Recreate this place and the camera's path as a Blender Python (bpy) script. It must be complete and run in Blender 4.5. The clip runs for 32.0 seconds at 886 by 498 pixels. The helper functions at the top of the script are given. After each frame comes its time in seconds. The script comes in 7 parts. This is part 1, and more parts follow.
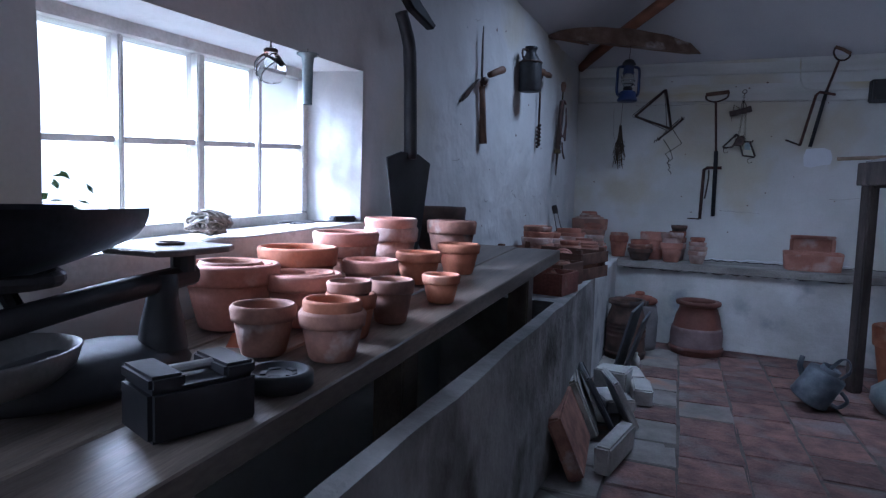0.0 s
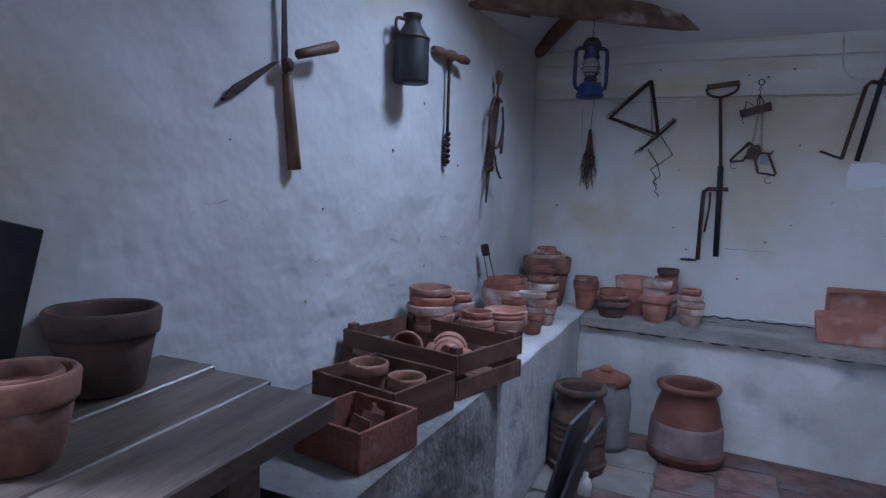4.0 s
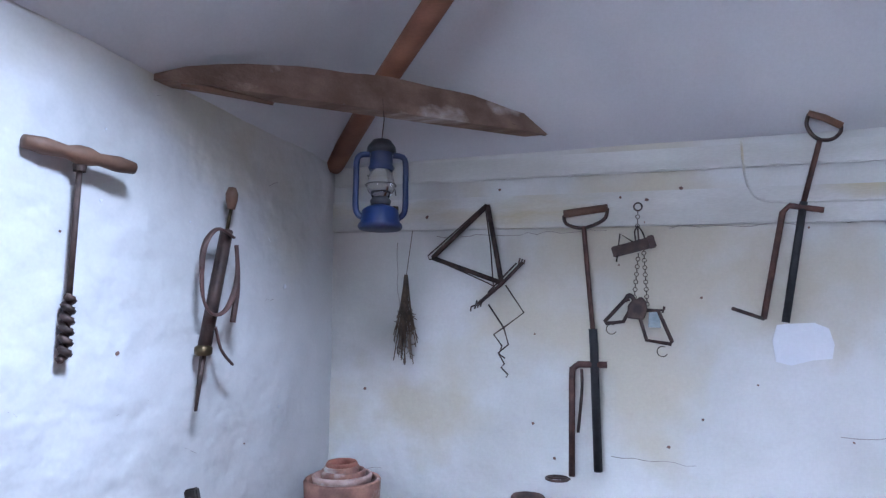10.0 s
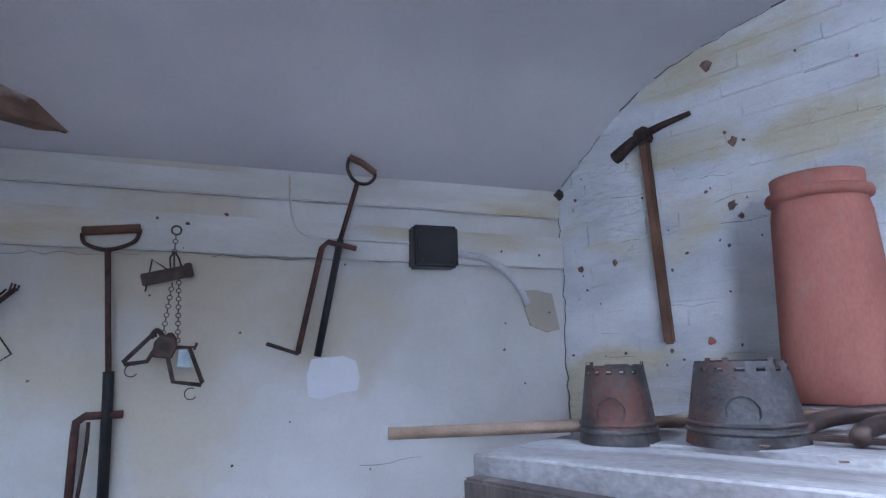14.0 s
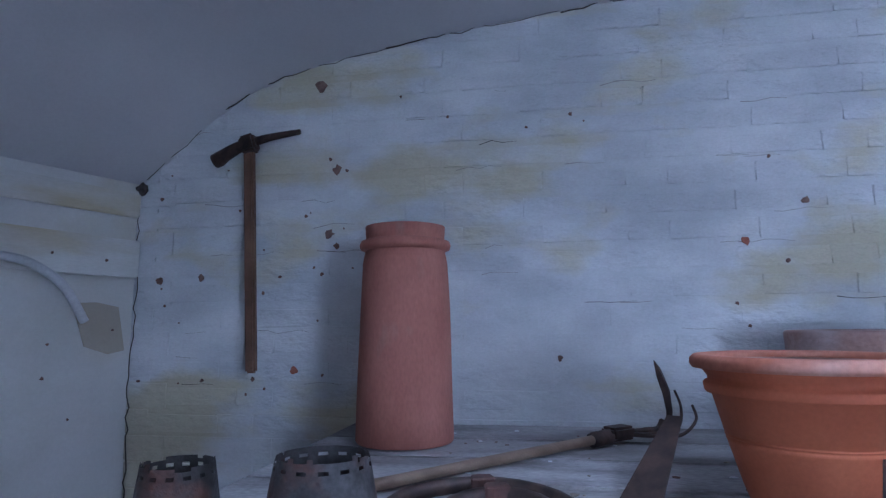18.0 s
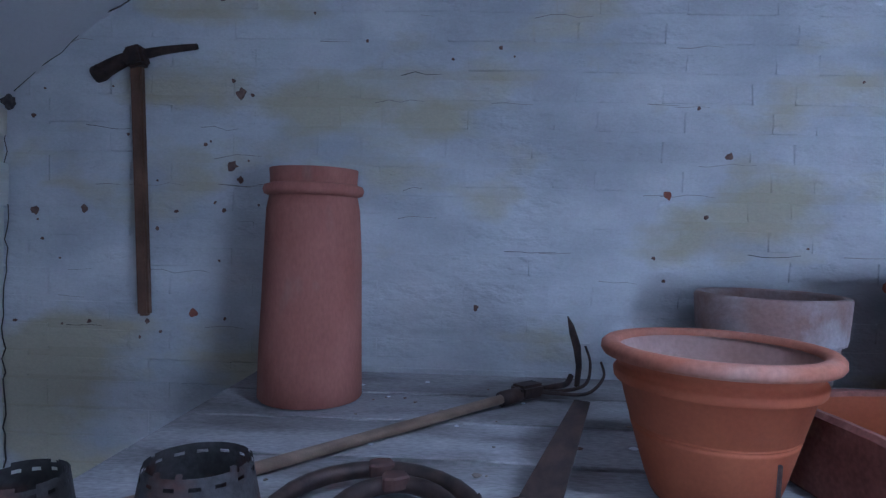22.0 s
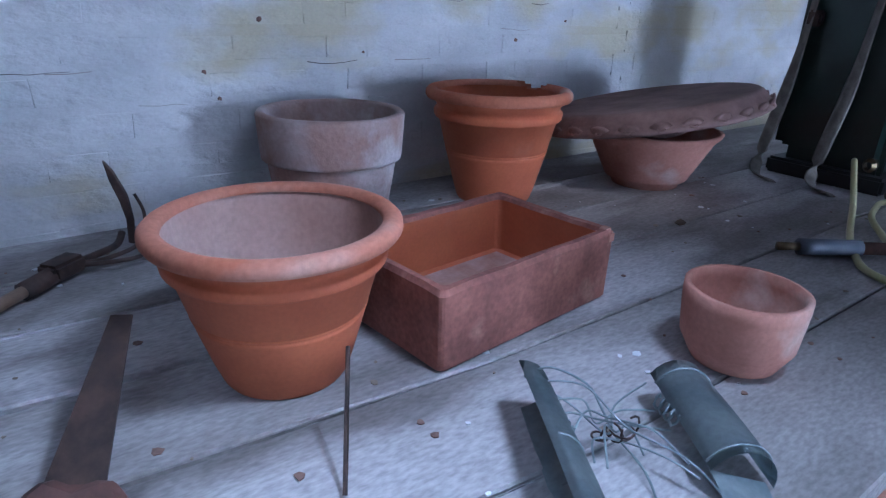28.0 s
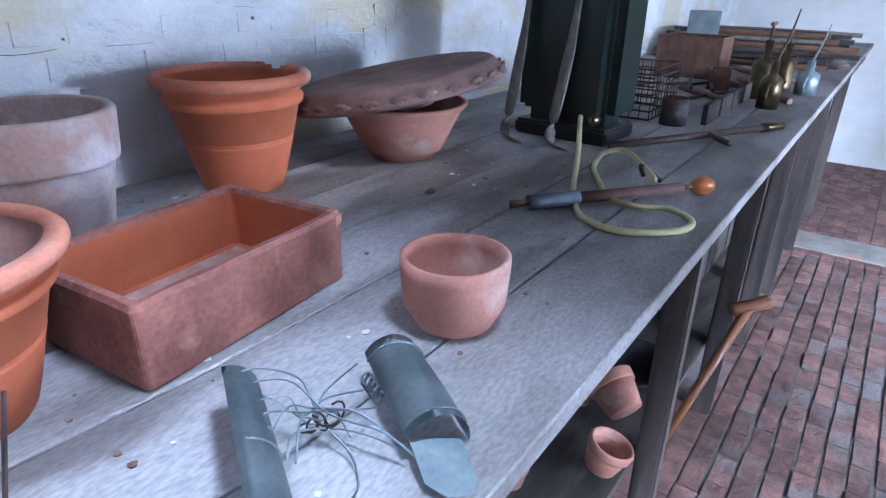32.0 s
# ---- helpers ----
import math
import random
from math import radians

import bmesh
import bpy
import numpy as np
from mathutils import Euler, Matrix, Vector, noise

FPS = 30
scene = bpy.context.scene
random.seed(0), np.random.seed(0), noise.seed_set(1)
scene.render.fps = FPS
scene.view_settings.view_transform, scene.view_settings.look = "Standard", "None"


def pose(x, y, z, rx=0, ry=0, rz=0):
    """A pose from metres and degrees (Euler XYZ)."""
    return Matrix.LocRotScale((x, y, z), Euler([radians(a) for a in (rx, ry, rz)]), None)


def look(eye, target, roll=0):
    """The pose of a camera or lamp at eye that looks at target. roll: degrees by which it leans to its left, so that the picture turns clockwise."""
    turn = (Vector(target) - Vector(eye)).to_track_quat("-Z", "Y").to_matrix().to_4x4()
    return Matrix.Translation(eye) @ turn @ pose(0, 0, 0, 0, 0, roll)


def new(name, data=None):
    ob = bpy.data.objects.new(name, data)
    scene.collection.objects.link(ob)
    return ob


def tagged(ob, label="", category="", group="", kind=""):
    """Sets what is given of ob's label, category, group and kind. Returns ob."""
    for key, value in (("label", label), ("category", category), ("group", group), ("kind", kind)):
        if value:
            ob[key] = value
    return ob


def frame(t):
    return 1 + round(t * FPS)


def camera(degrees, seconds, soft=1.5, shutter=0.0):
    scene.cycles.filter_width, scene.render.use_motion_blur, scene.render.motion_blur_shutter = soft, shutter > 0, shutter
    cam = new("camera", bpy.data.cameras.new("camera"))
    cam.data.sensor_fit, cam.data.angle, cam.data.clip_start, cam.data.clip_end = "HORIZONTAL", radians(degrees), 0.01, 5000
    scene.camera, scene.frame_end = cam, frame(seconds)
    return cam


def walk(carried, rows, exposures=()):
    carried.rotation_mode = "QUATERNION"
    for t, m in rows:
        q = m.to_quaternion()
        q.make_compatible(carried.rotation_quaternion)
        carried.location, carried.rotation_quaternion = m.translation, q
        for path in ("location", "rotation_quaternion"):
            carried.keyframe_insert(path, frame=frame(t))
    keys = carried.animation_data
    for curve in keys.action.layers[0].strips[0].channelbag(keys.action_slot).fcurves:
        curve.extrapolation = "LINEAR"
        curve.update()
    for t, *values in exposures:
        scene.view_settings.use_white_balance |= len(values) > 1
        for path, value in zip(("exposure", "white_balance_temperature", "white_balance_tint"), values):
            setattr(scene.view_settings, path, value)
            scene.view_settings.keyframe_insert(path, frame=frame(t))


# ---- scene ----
cam = camera(72.4, 32.0, soft=1.3)
PATH = [
    (0, (0.833, -4.660, 0.928), (0.115, -2.801, 0.760), 1.83),
    (0.5, (0.897, -4.497, 0.952), (0.172, -2.640, 0.791), 1.38),
    (1, (0.939, -4.343, 1.009), (0.210, -2.489, 0.835), 1.89),
    (1.5, (0.965, -4.215, 1.020), (0.219, -2.366, 0.857), 1.24),
    (2, (0.942, -4.039, 1.057), (0.191, -2.194, 0.884), 1.62),
    (2.5, (0.939, -3.899, 1.090), (0.175, -2.059, 0.914), 1.50),
    (3, (0.955, -3.764, 1.095), (0.177, -1.929, 0.927), 1.23),
    (3.5, (1.020, -3.559, 1.114), (0.225, -1.733, 0.940), 1.58),
    (5.5, (1.072, -2.870, 1.161), (0.207, -1.076, 0.977), 1.76),
    (6, (1.123, -2.745, 1.201), (0.242, -0.959, 1.014), 1.72),
    (6.5, (1.147, -2.647, 1.209), (0.255, -0.865, 1.037), 1.61),
    (7, (1.102, -2.516, 1.212), (0.209, -0.733, 1.057), 1.63),
    (7.5, (1.069, -2.397, 1.234), (0.176, -0.613, 1.104), 1.75),
    (8, (1.069, -2.313, 1.252), (0.206, -0.511, 1.178), 1.62),
    (8.5, (1.114, -2.234, 1.273), (0.265, -0.423, 1.271), 1.37),
    (9, (1.140, -2.188, 1.283), (0.323, -0.364, 1.364), 1.16),
    (9.5, (1.143, -2.136, 1.307), (0.426, -0.276, 1.469), 0.88),
    (10, (1.140, -2.100, 1.326), (0.579, -0.196, 1.568), 0.45),
    (10.5, (1.146, -2.083, 1.325), (0.738, -0.148, 1.624), -0.07),
    (11, (1.142, -2.072, 1.328), (0.876, -0.119, 1.669), -0.32),
    (11.5, (1.150, -2.051, 1.319), (1.022, -0.089, 1.686), -0.53),
    (12, (1.161, -2.022, 1.310), (1.182, -0.058, 1.689), -0.74),
    (12.5, (1.173, -2.001, 1.310), (1.395, -0.049, 1.685), -1.03),
    (13, (1.193, -1.986, 1.305), (1.610, -0.066, 1.678), -1.34),
    (13.5, (1.258, -1.976, 1.319), (1.820, -0.090, 1.674), -1.48),
    (14, (1.310, -1.935, 1.332), (2.011, -0.093, 1.675), -1.52),
    (14.5, (1.361, -1.922, 1.344), (2.175, -0.124, 1.668), -1.50),
    (15, (1.378, -1.902, 1.358), (2.330, -0.173, 1.682), -1.68),
    (15.5, (1.383, -1.876, 1.379), (2.545, -0.280, 1.695), -1.82),
    (17.5, (1.408, -1.825, 1.466), (3.049, -0.711, 1.728), -0.62),
    (18, (1.411, -1.814, 1.480), (3.101, -0.774, 1.728), -0.44),
    (18.5, (1.431, -1.827, 1.475), (3.145, -0.824, 1.714), -0.27),
    (19, (1.427, -1.824, 1.484), (3.163, -0.856, 1.704), -0.05),
    (19.5, (1.432, -1.816, 1.478), (3.182, -0.872, 1.687), 0.12),
    (20, (1.430, -1.814, 1.497), (3.201, -0.900, 1.668), 0.34),
    (20.5, (1.434, -1.828, 1.551), (3.218, -0.934, 1.675), 0.71),
    (21, (1.476, -1.813, 1.541), (3.269, -0.931, 1.638), 0.94),
    (21.5, (1.499, -1.807, 1.544), (3.301, -0.940, 1.569), 1.11),
    (22, (1.506, -1.797, 1.586), (3.322, -0.960, 1.531), 1.38),
    (22.5, (1.512, -1.801, 1.644), (3.335, -0.987, 1.525), 1.85),
    (23, (1.511, -1.823, 1.663), (3.338, -1.034, 1.463), 2.06),
    (23.5, (1.517, -1.826, 1.682), (3.342, -1.057, 1.407), 2.20),
    (24, (1.516, -1.819, 1.701), (3.344, -1.088, 1.349), 2.43),
    (24.5, (1.534, -1.817, 1.692), (3.373, -1.146, 1.286), 2.45),
    (26.5, (1.714, -1.752, 1.735), (3.619, -1.465, 1.195), 2.62),
    (27, (1.715, -1.790, 1.716), (3.618, -1.670, 1.113), 2.70),
    (27.5, (1.715, -1.815, 1.696), (3.575, -2.086, 1.012), 2.01),
    (28, (1.722, -1.829, 1.690), (3.521, -2.271, 0.934), 1.87),
    (28.5, (1.711, -1.853, 1.694), (3.472, -2.386, 0.910), 1.62),
    (29, (1.709, -1.869, 1.698), (3.436, -2.483, 0.899), 1.45),
    (29.5, (1.710, -1.888, 1.697), (3.414, -2.562, 0.897), 1.30),
    (30, (1.696, -1.922, 1.703), (3.373, -2.654, 0.894), 1.24),
    (30.5, (1.685, -1.953, 1.701), (3.335, -2.740, 0.891), 1.11),
    (31, (1.682, -1.969, 1.701), (3.304, -2.810, 0.889), 1.07),
    (31.5, (1.680, -1.980, 1.704), (3.271, -2.876, 0.889), 0.99),
    (32, (1.680, -1.991, 1.707), (3.236, -2.943, 0.886), 0.95),
]
walk(cam, [(t, look(eye, target, roll)) for t, eye, target, roll in PATH],
     exposures=[(0, -1.9, 5200, 20), (1, -1.45, 5150, 22), (3.5, -1.4, 5350, 24), (5.5, -0.8, 5200, 18), (7, -0.42, 5350, 19), (9, 0.05, 5500, 20), (11, 0.2, 5500, 22), (13, -0.33, 5450, 21), (15.5, -0.5, 5300, 19), (17.5, -1.2, 5000, 19), (24.5, -1.7, 4850, 18), (27, -1.6, 4900, 18), (28, -1.02, 5000, 17), (29, -0.68, 5100, 18), (30, -0.27, 5200, 17), (32, -0.28, 5250, 17)])

# ---- light ----
world = bpy.data.worlds.new("sky")
scene.world = world
world.use_nodes = True
wn = world.node_tree
sky = wn.nodes.new("ShaderNodeTexSky")
sky.sky_type, sky.sun_disc = "NISHITA", False
sky.sun_elevation, sky.sun_rotation = radians(38), radians(250)
wn.links.new(sky.outputs[0], wn.nodes["Background"].inputs[0])
wn.nodes["Background"].inputs[1].default_value = 0.15


def area(name, m, sx, sy, watts, colour, spread=180):
    d = bpy.data.lights.new(name, "AREA")
    d.shape, d.size, d.size_y, d.energy, d.color = "RECTANGLE", sx, sy, watts, colour
    d.spread = radians(spread)
    ob = new(name, d)
    ob.matrix_world = m
    return ob


sun = new("sun", bpy.data.lights.new("sun", "SUN"))
sun.data.energy, sun.data.angle, sun.data.color = 2.0, radians(10), (1, 0.95, 0.88)
sun.matrix_world = look((-8, -2, 8), (0, -3, 0))
area("window_daylight", look((-2.3, -3.75, 2.15), (0.25, -3.42, 0.75)), 3.0, 1.0, 3100, (0.8, 0.9, 1.0), 150)
area("back_window_daylight", look((-0.36, -5.35, 1.45), (2.8, -2.0, 1.40)), 1.1, 1.0, 62, (0.80, 0.90, 1.0), 95)
# Unseen roof opening, assumed from the way the tool shadows fall.
area("assumed_rooflight", look((0.85, -1.50, 2.35), (0.78, -1.55, 0.9)), 0.28, 0.28, 35, (0.74, 0.88, 1.0), 128)
# Added lamp in a made-up second opening, to brighten the potting bench.
area("added_near_rooflight", look((1.94, -2.40, 2.45), (2.08, -1.72, 1.2)), 0.22, 0.22, 11, (0.80, 0.90, 1.0), 92)
area("doorway_daylight", look((1.40, -7.1, 1.25), (4.5, -6.6, 0.7)), 0.9, 1.8, 34, (0.88, 0.94, 1.0), 120)

# ---- materials ----
MATS = {}


def mat(name, c1, c2, scale=8.0, rough=0.85, metal=0.0, bump=0.3, bscale=60.0, stain=None, stain_scale=2.0, stain_at=0.55, random_tint=0.0, island=False, stretch=(1, 1, 1), dist=0.004, world=False, spots=0.1, bdetail=8.0):
    if name in MATS:
        return MATS[name]
    m = bpy.data.materials.new(name)
    m.use_nodes = True
    t, n = m.node_tree, m.node_tree.nodes
    b = n["Principled BSDF"]
    b.inputs["Roughness"].default_value, b.inputs["Metallic"].default_value = rough, metal
    co = n.new("ShaderNodeTexCoord")
    mp = n.new("ShaderNodeMapping")
    mp.inputs["Scale"].default_value = stretch
    t.links.new(n.new("ShaderNodeNewGeometry").outputs["Position"] if world else co.outputs["Object"], mp.inputs["Vector"])
    inf = n.new("ShaderNodeObjectInfo")
    off = n.new("ShaderNodeVectorMath")
    off.operation = "MULTIPLY_ADD"
    if not world:
        t.links.new(inf.outputs["Random"], off.inputs[0])
    else:
        off.inputs[0].default_value = (0.3, 0.3, 0.3)
    off.inputs[1].default_value = (17.3, 9.1, 23.7)
    t.links.new(mp.outputs[0], off.inputs[2])

    def tex(sc, detail=6.0):
        x = n.new("ShaderNodeTexNoise")
        x.inputs["Scale"].default_value, x.inputs["Detail"].default_value = sc, detail
        t.links.new(off.outputs[0], x.inputs["Vector"])
        return x

    big = tex(scale)
    ramp = n.new("ShaderNodeValToRGB")
    ramp.color_ramp.elements[0].position, ramp.color_ramp.elements[1].position = 0.36, 0.66
    ramp.color_ramp.elements[0].color, ramp.color_ramp.elements[1].color = (*c1, 1), (*c2, 1)
    t.links.new(big.outputs["Fac"], ramp.inputs[0])
    out = ramp.outputs[0]
    if stain:
        st = tex(stain_scale, 8.0)
        sr = n.new("ShaderNodeValToRGB")
        sr.color_ramp.elements[0].position, sr.color_ramp.elements[1].position = stain_at, stain_at + 0.12
        t.links.new(st.outputs["Fac"], sr.inputs[0])
        mx = n.new("ShaderNodeMix")
        mx.data_type = "RGBA"
        t.links.new(sr.outputs[0], mx.inputs[0])
        t.links.new(out, mx.inputs[6])
        mx.inputs[7].default_value = (*stain, 1)
        out = mx.outputs[2]
    if random_tint:
        src = inf.outputs["Random"]
        if island:
            src = n.new("ShaderNodeNewGeometry").outputs["Random Per Island"]
        mr = n.new("ShaderNodeMapRange")
        mr.inputs[3].default_value, mr.inputs[4].default_value = 1 - random_tint, 1 + random_tint
        t.links.new(src, mr.inputs[0])
        hs = n.new("ShaderNodeHueSaturation")
        t.links.new(mr.outputs[0], hs.inputs["Value"])
        t.links.new(out, hs.inputs["Color"])
        out = hs.outputs[0]
    fine = tex(bscale, bdetail)
    speck = tex(max(120.0, bscale * 1.5), 4.0)
    grain = n.new("ShaderNodeMapRange")
    grain.inputs[1].default_value, grain.inputs[2].default_value = 0.3, 0.7
    grain.inputs[3].default_value, grain.inputs[4].default_value = 1 - spots, 1 + spots * 0.8
    t.links.new(speck.outputs["Fac"], grain.inputs[0])
    gv = n.new("ShaderNodeHueSaturation")
    t.links.new(grain.outputs[0], gv.inputs["Value"])
    t.links.new(out, gv.inputs["Color"])
    t.links.new(gv.outputs[0], b.inputs["Base Color"])
    if bump:
        ad = n.new("ShaderNodeMath")
        t.links.new(fine.outputs["Fac"], ad.inputs[0])
        t.links.new(big.outputs["Fac"], ad.inputs[1])
        bp = n.new("ShaderNodeBump")
        bp.inputs["Strength"].default_value, bp.inputs["Distance"].default_value = bump, dist
        t.links.new(ad.outputs[0], bp.inputs["Height"])
        t.links.new(bp.outputs[0], b.inputs["Normal"])
    MATS[name] = m
    return m


PLASTER = mat("limewash plaster", (0.54, 0.54, 0.525), (0.66, 0.665, 0.665), 1.6, 0.9, bump=0.8, bscale=8, stain=(0.56, 0.525, 0.43), stain_scale=1.1, stain_at=0.57, dist=0.022, spots=0.03, bdetail=2.6)
FARWALL = mat("yellowed limewash", (0.52, 0.52, 0.49), (0.64, 0.64, 0.63), 2.2, 0.9, bump=0.6, bscale=9, stain=(0.52, 0.48, 0.385), stain_scale=1.7, stain_at=0.52, dist=0.014, spots=0.03, bdetail=2.6)
CEIL = mat("ceiling plaster", (0.54, 0.54, 0.56), (0.61, 0.61, 0.62), 2, 0.92, bump=0.15, bscale=10, dist=0.006, spots=0.03)
BRICKP = mat("painted brick", (0.50, 0.52, 0.545), (0.69, 0.70, 0.715), 3.2, 0.75, bump=0.9, bscale=24, stain=(0.56, 0.525, 0.40), stain_scale=2.1, stain_at=0.51, random_tint=0.035, dist=0.010, world=True, spots=0.06, bdetail=4.0, stretch=(1, 1, 1.9))
MORTAR = mat("painted mortar", (0.50, 0.52, 0.545), (0.69, 0.70, 0.715), 3.2, 0.85, bump=0.55, bscale=30, stain=(0.54, 0.50, 0.37), stain_scale=2.1, stain_at=0.50, dist=0.008, world=True, spots=0.05, stretch=(1, 1, 1.9))
PAINTWOOD = mat("whitewashed board", (0.50, 0.495, 0.46), (0.63, 0.625, 0.60), 4, 0.85, bump=0.3, bscale=40, stain=(0.52, 0.46, 0.32), stain_scale=2.5, stain_at=0.54, stretch=(0.5, 1, 2), spots=0.05)
TERRA = mat("terracotta", (0.32, 0.105, 0.055), (0.46, 0.175, 0.095), 14, 0.9, bump=0.3, bscale=90, stain=(0.44, 0.27, 0.20), stain_scale=7, stain_at=0.6, random_tint=0.16, dist=0.002)
TERRA_OLD = mat("old terracotta", (0.17, 0.085, 0.065), (0.33, 0.165, 0.115), 16, 0.92, bump=0.4, bscale=90, stain=(0.43, 0.36, 0.33), stain_scale=9, stain_at=0.60, random_tint=0.2, dist=0.002)
TERRA_RED = mat("brick red terracotta", (0.21, 0.078, 0.052), (0.35, 0.135, 0.088), 15, 0.9, bump=0.35, bscale=90, stain=(0.42, 0.32, 0.28), stain_scale=9, stain_at=0.62, random_tint=0.18, dist=0.002)
TERRA_NEW = mat("new terracotta", (0.37, 0.088, 0.034), (0.47, 0.135, 0.054), 5, 0.72, bump=0.2, bscale=110, stain=(0.45, 0.19, 0.12), stain_scale=3.5, stain_at=0.62, dist=0.0012, spots=0.07)
TERRA_PINK = mat("dusty pink terracotta", (0.33, 0.14, 0.10), (0.46, 0.225, 0.17), 9, 0.9, bump=0.3, bscale=90, stain=(0.48, 0.34, 0.29), stain_scale=7, stain_at=0.57, random_tint=0.12, dist=0.002)
TERRA_LIME = mat("limed terracotta", (0.30, 0.17, 0.135), (0.46, 0.34, 0.30), 13, 0.92, bump=0.5, bscale=80, stain=(0.58, 0.54, 0.52), stain_scale=8, stain_at=0.55, random_tint=0.14, dist=0.003)
TERRA_DARK = mat("sooty terracotta", (0.05, 0.035, 0.03), (0.14, 0.08, 0.06), 12, 0.85, bump=0.3, bscale=80, dist=0.002)
CHIM = mat("chimney clay", (0.29, 0.105, 0.075), (0.38, 0.155, 0.115), 6, 0.85, bump=0.35, bscale=60, stain=(0.27, 0.19, 0.16), stain_scale=4, stain_at=0.6, stretch=(1.5, 1.5, 0.7), dist=0.002)
BENCHW = mat("weathered bench wood", (0.17, 0.155, 0.15), (0.33, 0.315, 0.315), 5.0, 0.72, bump=0.4, bscale=30, stain=(0.42, 0.405, 0.41), stain_scale=2.6, stain_at=0.5, stretch=(0.6, 1.5, 1), random_tint=0.09, dist=0.003, spots=0.24)
BENCHD = mat("dark bench wood", (0.075, 0.058, 0.047), (0.20, 0.16, 0.13), 6, 0.33, bump=0.45, bscale=40, stain=(0.15, 0.12, 0.10), stain_scale=4, stain_at=0.6, stretch=(2.5, 0.3, 1), random_tint=0.1, dist=0.003, spots=0.25)
POSTW = mat("dark post wood", (0.028, 0.022, 0.020), (0.085, 0.066, 0.058), 6, 0.85, bump=0.5, bscale=40, stain=(0.20, 0.16, 0.135), stain_scale=5, stain_at=0.64, stretch=(2, 2, 0.3), dist=0.003, spots=0.2)
CRATEW = mat("crate wood", (0.085, 0.04, 0.026), (0.17, 0.085, 0.055), 6, 0.8, bump=0.3, bscale=50, stretch=(0.5, 3, 3), random_tint=0.12, dist=0.002)
HEWN = mat("hewn timber", (0.13, 0.075, 0.05), (0.24, 0.155, 0.11), 7, 0.85, bump=0.6, bscale=40, stain=(0.48, 0.42, 0.38), stain_scale=4, stain_at=0.58, stretch=(0.6, 2, 2), dist=0.006)
POLEW = mat("reddish pole", (0.17, 0.065, 0.032), (0.26, 0.11, 0.06), 6, 0.75, bump=0.3, bscale=40, stretch=(0.4, 2, 2))
HANDLE = mat("ash handle", (0.16, 0.105, 0.07), (0.26, 0.18, 0.125), 8, 0.65, bump=0.2, bscale=60, stretch=(0.3, 3, 3))
HANDLE_DK = mat("dark handle wood", (0.10, 0.05, 0.03), (0.19, 0.10, 0.06), 8, 0.6, bump=0.2, bscale=60)
IRON = mat("rusty iron", (0.035, 0.025, 0.022), (0.09, 0.055, 0.045), 30, 0.6, metal=0.5, bump=0.3, bscale=120, dist=0.001)
IRON_RED = mat("rust brown iron", (0.06, 0.03, 0.025), (0.12, 0.055, 0.042), 25, 0.75, metal=0.2, bump=0.3, bscale=120, dist=0.001)
BLACK = mat("black iron", (0.012, 0.012, 0.014), (0.03, 0.03, 0.033), 12, 0.5, metal=0.3, bump=0.3, bscale=80, dist=0.001)
ZINC = mat("zinc", (0.20, 0.25, 0.27), (0.32, 0.37, 0.38), 14, 0.5, metal=0.7, bump=0.2, bscale=60, dist=0.001)
RUSTTIN = mat("rusted tin", (0.022, 0.018, 0.016), (0.075, 0.07, 0.072), 20, 0.7, metal=0.2, bump=0.7, bscale=90, stain=(0.075, 0.03, 0.02), stain_scale=11, stain_at=0.5, dist=0.003, spots=0.3)
BLUE = mat("blue enamel", (0.003, 0.010, 0.048), (0.005, 0.019, 0.08), 12, 0.42, bump=0.1)
VARNISH = mat("varnished handle", (0.16, 0.062, 0.025), (0.25, 0.11, 0.05), 7, 0.35, bump=0.1, bscale=60, stretch=(2, 2, 0.4))
# Near-black brown wood for the lower shelf, back boards and some canes.
SHELFDARK = mat("near-black shelf wood", (0.022, 0.018, 0.016), (0.065, 0.052, 0.044), 7, 0.9, bump=0.6, bscale=45, stain=(0.10, 0.08, 0.07), stain_scale=5, stain_at=0.6, stretch=(0.5, 2, 1), dist=0.004, spots=0.2)
GREEN = mat("dark green enamel", (0.006, 0.014, 0.012), (0.012, 0.025, 0.02), 9, 0.28, bump=0.05)
BRASS = mat("tarnished brass", (0.055, 0.042, 0.024), (0.14, 0.105, 0.055), 20, 0.38, metal=0.9, bump=0.1)
DRY = mat("dry stems", (0.06, 0.042, 0.03), (0.13, 0.092, 0.062), 30, 0.9, bump=0)
LEATHER = mat("cracked leather", (0.06, 0.03, 0.025), (0.12, 0.06, 0.05), 20, 0.6, bump=0.2)
WEB = mat("canvas strap", (0.13, 0.115, 0.10), (0.21, 0.19, 0.165), 40, 0.9, bump=0.3, bscale=200)
HOSE = mat("yellowed hose", (0.42, 0.40, 0.20), (0.50, 0.48, 0.27), 10, 0.35, bump=0)
RUBBER = mat("blue-black rubber", (0.03, 0.04, 0.06), (0.07, 0.085, 0.11), 20, 0.6, bump=0.2)
AMBER = mat("varnished wood knob", (0.38, 0.09, 0.02), (0.50, 0.17, 0.04), 12, 0.3, bump=0.05, stain=(0.5, 0.42, 0.32), stain_scale=14, stain_at=0.55)
BLACKPL = mat("black plastic", (0.012, 0.012, 0.013), (0.02, 0.02, 0.022), 10, 0.5, bump=0.1)
GREYPIPE = mat("grey conduit", (0.45, 0.46, 0.48), (0.53, 0.54, 0.56), 10, 0.5, bump=0)
